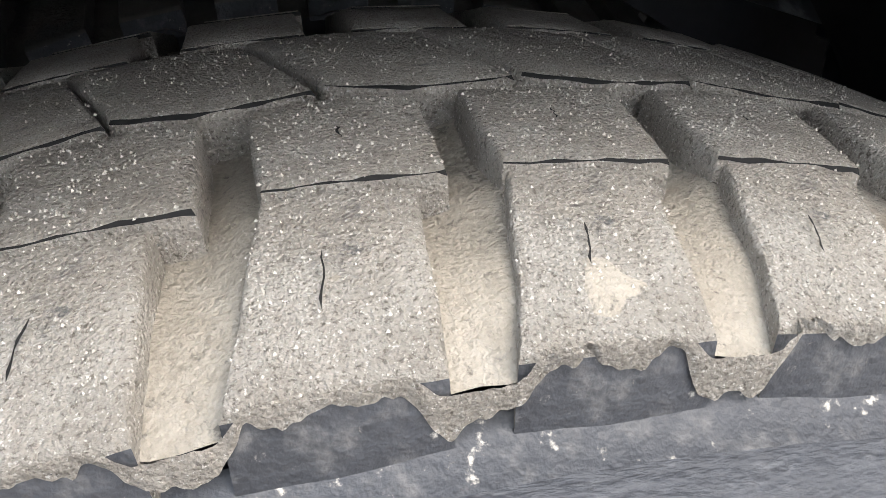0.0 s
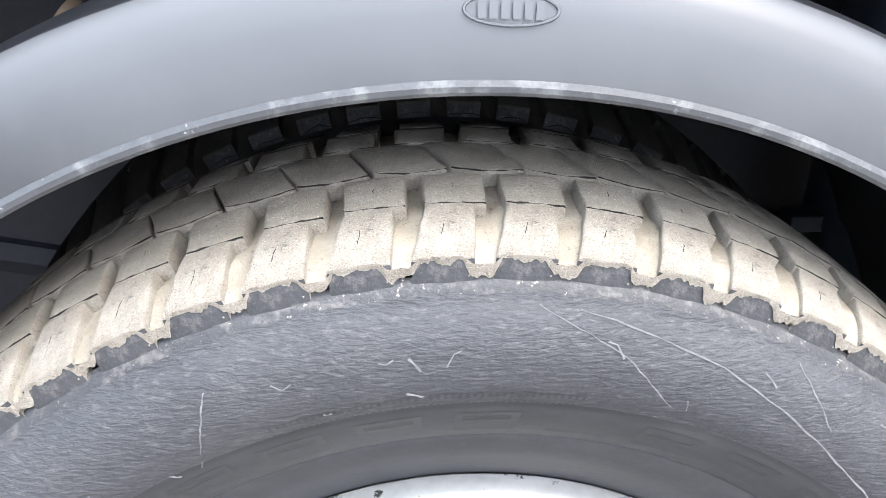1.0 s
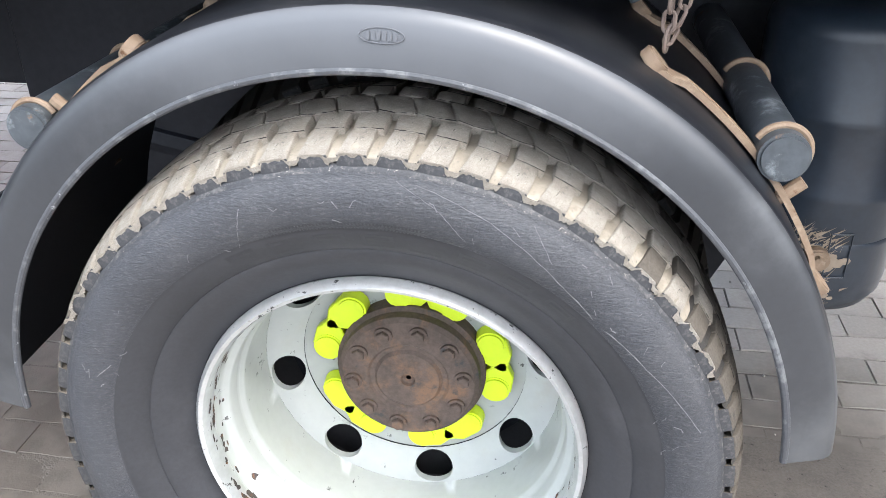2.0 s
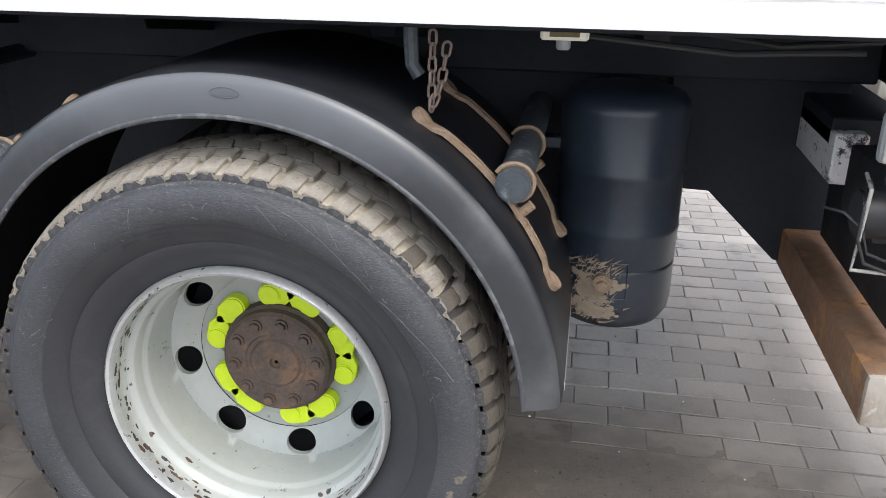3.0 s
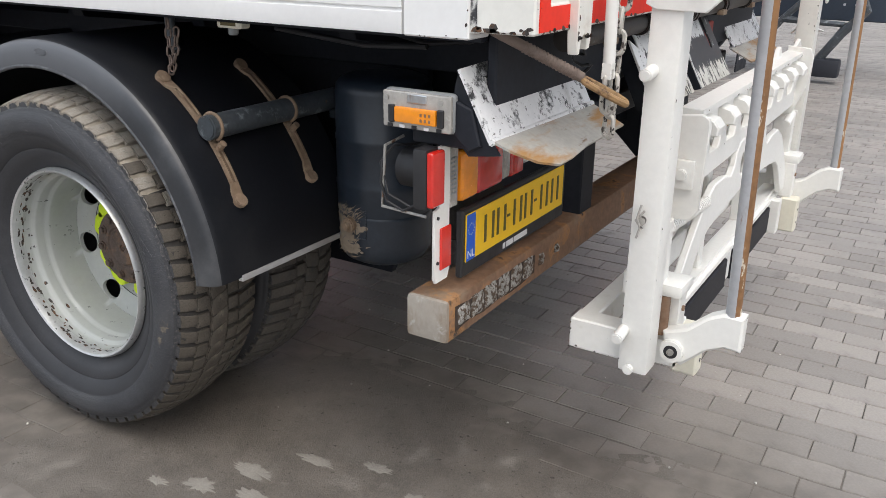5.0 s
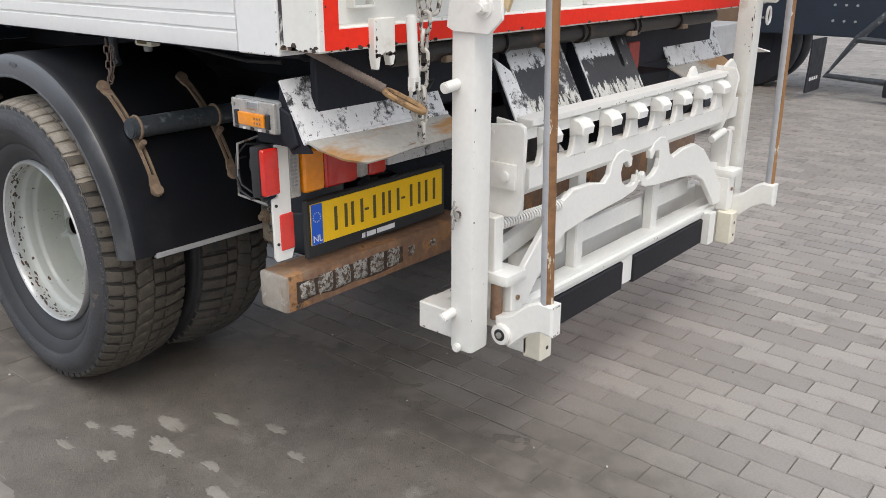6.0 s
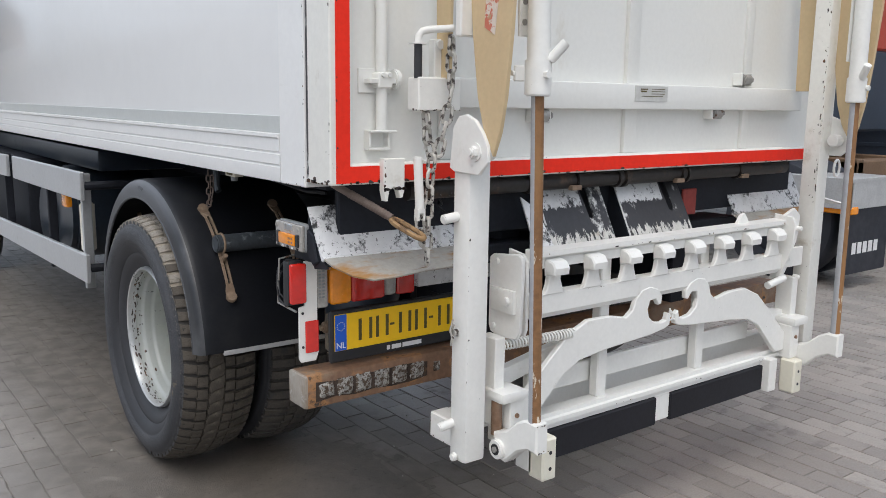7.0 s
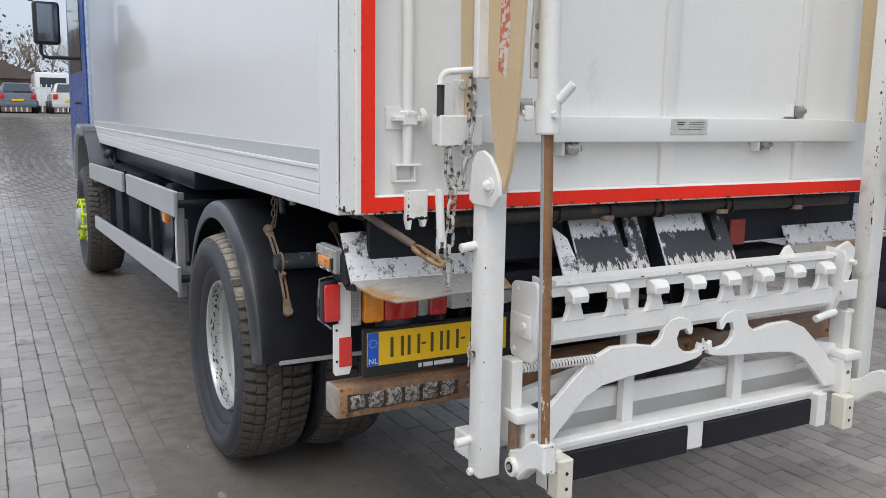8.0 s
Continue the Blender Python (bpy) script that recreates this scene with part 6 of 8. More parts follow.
    poly(b, [(1.600, 1.62), (1.640, 1.60), (1.655, 1.72), (1.640, 1.86), (1.612, 1.86)], "xz", *sorted((Y(0.5465), Y(0.548))), 0.0)
    part("torn_sticker", b, surf("torn_red_white_sticker", (0.66, 0.58, 0.50), 0.6, vary=0.1, layers=[((0.55, 0.16, 0.10), 34.0, 0.5, 0.54, 0.6), ((0.45, 0.33, 0.18), 20.0, 0.56, 0.6, 0.6)]), ta)
    b = bmesh.new()
    poly(b, [(0.620, 1.60), (0.650, 1.60), (0.650, 1.86), (0.628, 1.86), (0.618, 1.70)] if s > 0 else [(2.23, 1.60), (2.262, 1.60), (2.266, 1.70), (2.252, 1.86), (2.23, 1.86)], "yz", 1.64, 1.652, 0.003)
    hp = part("hole_plate", b, M_lift, ta)
    for z in (1.635, 1.685, 1.735):
        b = bmesh.new()
        cyl(b, (1.651, Y(0.634), z), (1.654, Y(0.634), z), 0.008, 14)
        part("plate_hole", b, M_steel, hp)
    # bumper block and the cream wear block
    b = bmesh.new()
    ybox(b, 1.490, 1.560, 0.795, 0.845, 0.350, 0.478, 0.003)
    part("end_block", b, M_lift, lift)
    b = bmesh.new()
    ybox(b, 1.545, 1.610, 0.795 if s > 0 else 0.70, 0.852 if s > 0 else 0.755, 0.338, 0.470, 0.006)
    wb = part("wear_block", b, M_cream, lift, "cream nylon wear block")
    for z in (0.375, 0.425):
        b = bmesh.new()
        cyl(b, (1.611, Y(0.825 if s > 0 else 0.727), z), (1.6085, Y(0.825 if s > 0 else 0.727), z), 0.006, 10)
        part("bolt_hole", b, M_black, wb)
    # hooked arm
    b = bmesh.new()
    outline = [(0.690, 0.500), (0.800, 0.500), (0.860, 0.560), (0.930, 0.628), (1.000, 0.660), (1.110, 0.674), (1.230, 0.682), (1.330, 0.688), (1.400, 0.698), (1.425, 0.708),
               (1.430, 0.742), (1.412, 0.752), (1.405, 0.728), (1.385, 0.722), (1.345, 0.728), (1.318, 0.748), (1.308, 0.778), (1.318, 0.805), (1.345, 0.808), (1.362, 0.785), (1.376, 0.788),
               (1.378, 0.815), (1.355, 0.840), (1.315, 0.852), (1.275, 0.845), (1.248, 0.820), (1.235, 0.785), (1.205, 0.765), (1.130, 0.780), (1.030, 0.782), (0.945, 0.748), (0.872, 0.688), (0.800, 0.622), (0.722, 0.552)]
    poly(b, [(Y(y), z) for y, z in outline], "yz", 1.528, 1.548, 0.003)
    ha = part("hook_arm", b, M_lift, lift, "white curved hook arm")
    b = bmesh.new()
    for k in range(3):
        tube(b, [(1.532 + 0.006 * k, Y(1.415), 0.735 - 0.008 * k), (1.533 + 0.006 * k, Y(1.438), 0.742 - 0.008 * k), (1.533 + 0.006 * k, Y(1.440), 0.760 - 0.006 * k)], 0.003, 6)
    part("hook_finger", b, M_lift, ha)
    # return spring
    b = bmesh.new()
    p0, p1 = Vector((1.525, Y(0.675), 0.752)), Vector((1.545, Y(0.965), 0.752 if s > 0 else 0.76))
    if s > 0:
        n = 26 * 10
        ax = (p1 - p0).normalized()
        u = ax.orthogonal().normalized()
        v = ax.cross(u)
        tube(b, [p0.lerp(p1, i / n) + (u * math.cos(2 * math.pi * i / 10) + v * math.sin(2 * math.pi * i / 10)) * 0.013 for i in range(n + 1)], 0.0034, 5)
    else:
        cyl(b, (1.545, 1.995, 0.772), (1.545, 2.105, 0.790), 0.014, 16, bev=0.002)
    part("return_spring" if s > 0 else "spring_tube", b, M_lift, lift)

# comb bar with eight hooks
b = bmesh.new()
poly(b, [(1.500, 0.962), (1.535, 0.962), (1.535, 0.990), (1.552, 1.000), (1.552, 1.015), (1.500, 1.018)], "xz", 0.80, 2.105, 0.002)
comb = part("comb_bar", b, M_lift, lift, "white comb bar with bin hooks")
b = bmesh.new()
poly(b, [(1.505, 0.815), (1.530, 0.812), (1.545, 0.830), (1.545, 0.885), (1.505, 0.888)], "xz", 0.80, 2.105, 0.002)
part("lower_bar", b, M_lift, comb)
for i in range(8):
    y = 0.877 + i * (2.015 - 0.877) / 7
    b = bmesh.new()
    prof = [(1.534, 0.938), (1.552, 0.944), (1.578, 0.946), (1.581, 0.966), (1.567, 0.984), (1.540, 0.990), (1.530, 0.984)]
    poly(b, prof, "xz", y - 0.031, y + 0.031, 0.004)
    poly(b, [(y - 0.021, 0.952), (y + 0.024, 0.952), (y + 0.026, 0.925), (y + 0.036, 0.898), (y + 0.044, 0.884), (y - 0.046, 0.884), (y - 0.034, 0.895), (y - 0.026, 0.915)], "yz", 1.530, 1.549, 0.003)
    link("comb_hook", mesh("comb_hook", b, M_lift), comb)
# lower frame: channel, struts, back bars, rubber bumpers
b = bmesh.new()
poly(b, [(1.470, 0.452), (1.520, 0.452), (1.520, 0.470), (1.532, 0.472), (1.532, 0.486), (1.520, 0.488), (1.520, 0.502), (1.470, 0.502)], "xz", 0.70, 2.18, 0.0015)
low = part("lower_channel", b, M_lift, lift, "white lower channel of the lift")
for y in (1.150, 1.660):
    b = bmesh.new()
    box(b, 1.468, 1.505, y - 0.022, y + 0.022, 0.500, 0.965, 0.004)
    part("strut", b, M_lift, low)
b = bmesh.new()
box(b, 1.352, 1.400, 0.585, 2.295, 0.452, 0.526, 0.004)
part("rear_channel", b, M_lift, low)
for y0, y1, y2, z0, z1 in ((0.66, 0.98, 0, 0.66, 0.74), (2.22, 1.90, 0, 0.66, 0.74)):
    b = bmesh.new()
    sheet(b, [(1.475, y0, 0.640), (1.475, y1 + (1.15 - 0.98) * (1 if y0 < 1 else -1), 0.735), (1.475, y1 + (1.15 - 0.98) * (1 if y0 < 1 else -1), 0.690), (1.475, y0, 0.585)], 0.03)
    part("diagonal_bar", b, M_lift, low)
b = bmesh.new()
box(b, 1.440, 1.462, 0.86, 2.02, 0.545, 0.615, 0.004)
part("inner_bar", b, M_lift, low)
for y0, y1 in ((0.845, 1.405), (1.482, 2.055)):
    b = bmesh.new()
    box(b, 1.505, 1.530, y0, y1, 0.352, 0.450, 0.004)
    part("rubber_bumper", b, M_rubber, lift, "black rubber bumper strip")
b = bmesh.new()
box(b, 1.480, 1.522, 1.404, 1.483, 0.36, 0.455, 0.003)
part("bumper_gap_plate", b, M_lift, low)
b = bmesh.new()
box(b, 1.490, 1.506, 0.83, 2.08, 0.350, 0.455, 0.003)
part("bumper_backing", b, M_lift, low)
b = bmesh.new()
poly(b, [(1.82, 1.012), (1.845, 1.045), (1.865, 1.052), (1.885, 1.03), (1.895, 1.012)], "yz", 1.50, 1.515, 0.002)
part("stop_lug", b, M_lift, comb)
# small lug with a ring on the far post
b = bmesh.new()
tube(b, [(1.56, 2.36 + 0.02 * math.cos(w) + 0.03, 1.20 + 0.032 * math.sin(w)) for w in steps(19, 0, 2 * math.pi)[:-1]], 0.005, 6, closed=True)
part("ring_handle", b, M_lift, lift)
b = bmesh.new()
sheet(b, [(1.50, 2.34, 1.09), (1.56, 2.46, 1.055), (1.50, 2.46, 1.05), (1.46, 2.34, 1.05)], 0.008)
part("corner_shelf", b, M_lift, lift)

# latch: block on the door, pin with bent handle, chains
b = bmesh.new()
box(b, 1.388, 1.442, 0.459, 0.600, 1.410, 1.499, 0.004)
latch = part("latch_block", b, M_lift, lift, "white latch block with bent pin")
b = bmesh.new()
cyl(b, (1.425, 0.468, 1.495), (1.425, 0.468, 1.585), 0.011, 16)
part("latch_pin", b, M_wornblack, latch, "black pin with flaked paint")
b = bmesh.new()
cyl(b, (1.425, 0.468, 1.583), (1.425, 0.468, 1.587), 0.024, 18)
tube(b, [(1.425, 0.468, 1.585), (1.425, 0.470, 1.605), (1.429, 0.479, 1.617), (1.438, 0.495, 1.621), (1.455, 0.53, 1.624), (1.466, 0.552, 1.626)], 0.0098, 12)
part("pin_handle", b, M_lift, latch)
b = bmesh.new()
box(b, 1.392, 1.420, 0.525, 0.558, 1.49, 1.60, 0.003)
cyl(b, (1.42, 0.541, 1.585), (1.428, 0.541, 1.585), 0.012, 14)
part("latch_strap", b, M_rear, latch)

lift_chain = thing("lock_chain", (1.44, 0.495, 1.0), "painted steel chain hanging from the latch pin", "chain")
chain_links(lift_chain, [(1.464, 0.548, 1.605), (1.466, 0.546, 1.45), (1.462, 0.530, 1.36), (1.455, 0.512, 1.292)], 0.060, 0.035, 0.0054, M_chain)
chain_links(lift_chain, [(1.432, 0.490, 1.408), (1.436, 0.492, 1.34), (1.446, 0.503, 1.285)], 0.056, 0.034, 0.0052, M_chain)
chain_links(lift_chain, [(1.448, 0.500, 1.295), (1.440, 0.495, 1.15), (1.436, 0.495, 0.995)], 0.056, 0.034, 0.0052, M_chain)
b = bmesh.new()
cyl(b, (1.436, 0.462, 1.290), (1.436, 0.470, 1.145), 0.0125, 14, bev=0.003)
poly(b, [(0.458, 1.15), (0.482, 1.15), (0.482, 1.118), (0.476, 1.118), (0.476, 1.138), (0.464, 1.138), (0.464, 1.118), (0.458, 1.118)], "yz", 1.426, 1.446, 0.001)
part("clevis", b, M_lift, lift_chain)
chain_links(lift_chain, [(1.436, 0.470, 1.125), (1.434, 0.480, 1.05)], 0.056, 0.034, 0.0052, M_chain)

# flaked paint along edges that take knocks
chips(tail, [((1.266, BY0, 1.219), (RX, BY0, 1.219), (0, 0, 1), (0, -1, 0), 14, 0.009), ((RX, BY0, 1.22), (RX, BY0, 1.9), (-1, 0, 0), (0, -1, 0), 10, 0.004),
             ((RX + 0.0024, 0.25, 1.2195), (RX + 0.0024, 2.6, 1.2195), (0, 0, 1), (1, 0, 0), 70, 0.006), ((RX + 0.0024, 0.2425, 1.22), (RX + 0.0024, 0.2425, 2.0), (0, 1, 0), (1, 0, 0), 12, 0.003),
             ((RX + 0.020, 0.378, 1.20), (RX + 0.020, 0.438, 1.20), (0, 0, 1), (1, 0, 0), 14, 0.007), ((RX + 0.020, 0.3745, 1.20), (RX + 0.020, 0.3745, 1.28), (0, 1, 0), (1, 0, 0), 6, 0.005)], M_bare, 31)
chips(body, [((1.2525, BY0 - 0.003, 1.203), (1.2525, BY0 - 0.003, 1.9), (-1, 0, 0), (0, -1, 0), 16, 0.004), ((BX1 + 0.002, BY0 - 0.003, 1.2035), (1.252, BY0 - 0.003, 1.2035), (0, 0, 1), (0, -1, 0), 6, 0.004)], M_bare, 32)
chips(lift, [((1.556, 2.2482, 1.05), (1.556, 2.2482, 1.95), (0, 1, 0), (1, 0, 0), 26, 0.006), ((1.556, 2.248, 1.05), (1.556, 2.248, 1.95), (-1, 0, 0), (0, -1, 0), 16, 0.006),
             ((1.556, 0.5455, 0.46), (1.556, 0.5455, 1.25), (0, 1, 0), (1, 0, 0), 9, 0.003), ((1.487, 0.545, 0.46), (1.487, 0.545, 1.25), (1, 0, 0), (0, -1, 0), 8, 0.003),
             ((1.350, 0.575, 0.451), (1.474, 0.575, 0.451), (0, 0, 1), (0, -1, 0), 6, 0.004), ((1.3505, 0.575, 0.455), (1.3505, 0.575, 0.525), (1, 0, 0), (0, -1, 0), 4, 0.004),
             ((1.552, 0.82, 1.0005), (1.552, 2.09, 1.0005), (0, 0, 1), (1, 0, 0), 22, 0.004), ((1.545, 0.82, 0.884), (1.545, 2.09, 0.884), (0, 0, -1), (1, 0, 0), 9, 0.003),
             ((1.442, 0.460, 1.4105), (1.442, 0.598, 1.4105), (0, 0, 1), (1, 0, 0), 7, 0.004), ((1.388, 0.459, 1.411), (1.442, 0.459, 1.411), (0, 0, 1), (0, -1, 0), 4, 0.004),
             ((1.548, 0.80, 0.5005), (1.548, 0.86, 0.5605), (0, 0, 1), (1, 0, 0), 4, 0.003), ((1.532, 0.72, 0.4725), (1.532, 2.15, 0.4725), (0, 0, 1), (1, 0, 0), 16, 0.003),
             ((1.735, 0.646, 0.506), (1.735, 0.69, 0.506), (0, 0, 1), (1, 0, 0), 4, 0.004), ((1.735, 0.646, 0.588), (1.735, 0.69, 0.588), (0, 0, -1), (1, 0, 0), 4, 0.004)], M_bare, 33)

# ---------------------------------------------------------------- side guards, front axle and cab
def skew_bar(b, p0, p1, h0, h1, th):
    """A rail between two ends p0 and p1 (their top edge), of heights h0 and h1."""
    (x0, y0, z0), (x1, y1, z1) = p0, p1
    t = bmesh.new()
    q = [(x0, y0, z0), (x1, y1, z1), (x1, y1, z1 - h1), (x0, y0, z0 - h0)]
    lo = [t.verts.new(p) for p in q]
    hi = [t.verts.new((x, y + th, z)) for x, y, z in q]
    t.faces.new(lo)
    t.faces.new(hi[::-1])
    for i in range(4):
        j = (i + 1) % 4
        t.faces.new((lo[j], lo[i], hi[i], hi[j]))
    bmesh.ops.recalc_face_normals(t, faces=t.faces)
    bmesh.ops.bevel(t, geom=list(t.edges), offset=0.004, segments=1, affect="EDGES")
    join(b, t)


for p0, p1, h0, h1 in (((-4.12, 0.10, 1.047), (-2.37, 0.117, 1.085), 0.128, 0.130), ((-2.20, 0.12, 1.088), (-0.80, 0.150, 1.095), 0.130, 0.132), ((-3.88, 0.100, 0.629), (-0.78, 0.152, 0.712), 0.103, 0.135)):
    b = bmesh.new()
    skew_bar(b, p0, p1, h0, h1, 0.022)
    g = part("side_guard", b, M_alu, truck, "pale aluminium side guard rail")
    b = bmesh.new()
    cyl(b, (p1[0] - 0.02, p1[1] + 0.02, p1[2] - h1 / 2), (p1[0] - 0.02, 0.90, p1[2] - h1 / 2), 0.02, 10)
    part("guard_bracket", b, M_chassis, g)
for x in (-3.2, -2.62, -1.55, -0.90):
    b = bmesh.new()
    y = 0.152 - (abs(x) - 0.78) * 0.0168
    box(b, x - 0.012, x + 0.012, y + 0.025, y + 0.07, 0.53, 1.08, 0.003)
    part("guard_post", b, M_alu if x > -1 else M_chassis, truck)
for x, y, z in ((-1.22, 0.17, 0.925), (-4.0, 0.12, 0.93)):
    b = bmesh.new()
    box(b, x - 0.05, x + 0.05, y, y + 0.03, z - 0.035, z + 0.035, 0.008, 2)
    part("side_marker", b, M_amber, truck, "amber side marker lamp")
b = bmesh.new()
cyl(b, (-0.98, 0.22, 0.70), (-0.98, 0.22, 0.93), 0.035, 16, bev=0.006)
part("air_dryer", b, M_cream, truck, "white filter cartridge")
b = bmesh.new()
tube(b, [(-0.62, 0.30, 0.86), (-0.75, 0.30, 0.80), (-0.95, 0.32, 0.72)], 0.008, 8)
part("brake_line", b, M_pipe, truck)
b = bmesh.new()
cyl(b, (-1.75, 0.28, 0.80), (-1.75, 0.75, 0.80), 0.26, 36, bev=0.03)
part("spare_drum", b, M_tank, truck, "dark round tank behind the guard")
b = bmesh.new()
cyl(b, (-2.05, 0.26, 0.74), (-2.05, 0.70, 0.74), 0.22, 36, bev=0.03)
part("air_drum", b, M_tank, truck, "dark round air vessel")
b = bmesh.new()
box(b, -3.9, -2.45, 0.24, 0.85, 0.55, 1.06, 0.03, 2)
part("battery_box", b, M_chassis, truck, "black battery box behind the guard")
b = bmesh.new()
box(b, -4.3, -1.2, 0.34, 0.80, 1.06, 1.17, 0.02, 2)
part("hydraulic_valve_box", b, M_tank, truck)
b = bmesh.new()
tube(b, [(-3.4, 0.24, 1.03), (-3.42, 0.2, 1.09), (-3.48, 0.18, 1.14)], 0.012, 8)
bmesh.ops.create_icosphere(b, subdivisions=2, radius=0.04, matrix=Matrix.Translation((-3.48, 0.18, 1.15)))
part("lever_knob", b, M_black, truck)

front_wheel, _ = wheel(truck, "front_wheel", -4.70, -0.045, False, "white front wheel with dark tyre", M_tread2, M_tread2)
b = bmesh.new()
rev(b, [(0.01, 0.03), (0.085, 0.03), (0.10, 0.05), (0.105, 0.12), (0.15, 0.14), (0.16, 0.36)], -4.70, CZ, 40)
part("front_hub", b, M_rim, front_wheel)
b = bmesh.new()
rev(b, [(0.160, 0.062), (0.178, 0.062), (0.181, 0.070), (0.178, 0.078), (0.160, 0.078), (0.157, 0.070)], -4.70, CZ, 40, loop=True)
part("nut_ring", b, M_lime, front_wheel, "lime ring of wheel nut pointers")
for k in range(10):
    a = radians(36 * k)
    b = bmesh.new()
    cyl(b, (-4.70 + 0.17 * math.sin(a), 0.05, CZ + 0.17 * math.cos(a)), (-4.70 + 0.17 * math.sin(a), 0.11, CZ + 0.17 * math.cos(a)), 0.017, 12)
    link("nut_cap", mesh("nut_cap", b, M_lime), front_wheel)

M_cab = surf("blue_cab_paint", (0.010, 0.050, 0.25), 0.32, vary=0.08, big=2, bump=0.02, spec=0.3)
M_glass = surf("dark_cab_glass", (0.02, 0.03, 0.035), 0.05, vary=0.1, bump=0.0, coat=0.5)
M_mirrorglass = surf("mirror_glass", (0.20, 0.22, 0.25), 0.05, metal=1.0, vary=0.02, bump=0.0)
b = bmesh.new()
poly(b, [(-6.75, 0.75), (-6.80, 1.25), (-6.78, 1.75), (-6.62, 2.80), (-6.40, 3.05), (-5.05, 3.10), (-5.0, 2.9), (-5.0, 1.05), (-5.35, 1.05), (-5.4, 0.75)], "xz", 0.205, 2.67, 0.03)
cab = part("cab", b, M_cab, truck, "blue truck cab with black mirrors")
b = bmesh.new()
box(b, -5.0, -4.86, 0.215, 0.30, 1.30, 3.3, 0.02, 2)
part("side_deflector", b, surf("pale_blue_deflector", (0.42, 0.50, 0.60), 0.3, vary=0.05, bump=0.02), cab)
b = bmesh.new()
box(b, -6.45, -5.35, 0.198, 0.206, 1.85, 2.65, 0.002)
part("door_window", b, M_glass, cab)
b = bmesh.new()
tube(b, [(-5.75, 0.20, 1.55), (-5.75, 0.165, 1.55), (-5.55, 0.165, 1.55), (-5.55, 0.20, 1.55)], 0.012, 8)
part("door_handle", b, M_black, cab)
b = bmesh.new()
poly(b, [(-5.30, 0.84), (-5.18, 0.84), (-5.08, 1.10), (-4.90, 1.24), (-4.60, 1.26), (-4.60, 1.34), (-4.95, 1.36), (-5.18, 1.22), (-5.30, 1.0)], "xz", 0.085, 0.34, 0.02)
part("wheel_arch", b, M_grey, cab, "grey plastic wheel arch")
b = bmesh.new()
poly(b, [(-4.60, 1.30), (-4.42, 1.22), (-4.20, 1.02), (-4.16, 0.84), (-4.20, 0.84), (-4.25, 1.0), (-4.45, 1.18), (-4.60, 1.24)], "xz", 0.12, 0.34, 0.006)
part("mud_wing", b, M_fender, cab)
b = bmesh.new()
box(b, -6.33, -6.20, -0.150, 0.105, 2.145, 2.575, 0.04, 3)
mirror = part("wing_mirror", b, M_black, cab, "black wing mirror on a bent arm")
b = bmesh.new()
box(b, -6.203, -6.196, -0.110, 0.085, 2.175, 2.550, 0.02, 3)
part("mirror_glass", b, M_mirrorglass, mirror)
b = bmesh.new()
box(b, -6.33, -6.20, -0.10, 0.12, 2.62, 2.80, 0.04, 3)
part("small_mirror", b, M_black, mirror)
b = bmesh.new()
tube(b, [(-6.27, -0.085, 2.18), (-6.27, -0.085, 2.06), (-6.27, -0.06, 2.025), (-6.27, 0.0, 2.015), (-6.27, 0.23, 2.02)], 0.018, 10)
part("mirror_arm", b, M_black, mirror)
b = bmesh.new()
tube(b, [(-6.27, 0.0, 2.75), (-6.27, 0.23, 2.78)], 0.018, 10)
part("mirror_arm", b, M_black, mirror)

# ---------------------------------------------------------------- neighbours in the yard
M_navy = surf("navy_chassis_paint", (0.030, 0.042, 0.062), 0.42, vary=0.2, big=2, bump=0.06, layers=[((0.10, 0.10, 0.10), 4.0, 0.6, 0.85, 0.7)])
M_checker = surf("aluminium_checker_plate", (0.60, 0.61, 0.61), 0.4, metal=0.5, vary=0.12, big=10, bump=0.6, bump_scale=40, bump_dist=0.004)
M_flap = surf("black_mud_flap", (0.020, 0.023, 0.032), 0.55, vary=0.15, bump=0.1)
M_orange = surf("orange_red_container", (0.42, 0.06, 0.033), 0.45, vary=0.1, bump=0.05)
M_brown = surf("brown_rust", (0.16, 0.10, 0.06), 0.8, vary=0.3, bump=0.2)


def plain_tyre(b, cx, y0, r=0.50, w=0.28):
    rev(b, [(0.28, y0 + 0.03), (0.36, y0), (0.42, y0), (r - 0.02, y0 + 0.02), (r, y0 + 0.05), (r, y0 + w - 0.05), (r - 0.02, y0 + w - 0.02), (0.42, y0 + w), (0.36, y0 + w), (0.28, y0 + w - 0.03)], cx, r, 56)


def print_bars(parent, x, y0, y1, z, h, n):
    for k in range(n):
        b = bmesh.new()
        w = (y1 - y0) / n
        box(b, x, x + 0.002, y0 + k * w, y0 + (k + 0.72) * w, z, z + h, 0.0)
        link("printed_bar", mesh("printed_bar", b, M_whiteink), parent)


# the lorry parked alongside: checker-plate wing, flap, orange body
lorry = thing("parked_lorry", (-1.5, 6.6, 0.0), "orange-bodied lorry with black flaps and checker-plate wing", "truck")
b = bmesh.new()
box(b, -0.55, 0.05, 5.50, 6.12, 0.86, 0.90, 0.004)
box(b, 0.02, 0.05, 5.50, 6.12, 0.66, 0.87, 0.004)
box(b, -0.55, 0.05, 5.50, 5.52, 0.66, 0.87, 0.004)
part("checker_wing", b, M_checker, lorry, "aluminium checker-plate wing")
b = bmesh.new()
box(b, 0.015, 0.030, 5.52, 6.18, 0.14, 0.67, 0.004)
fl = part("mud_flap", b, M_flap, lorry, "black rubber flap with white bars")
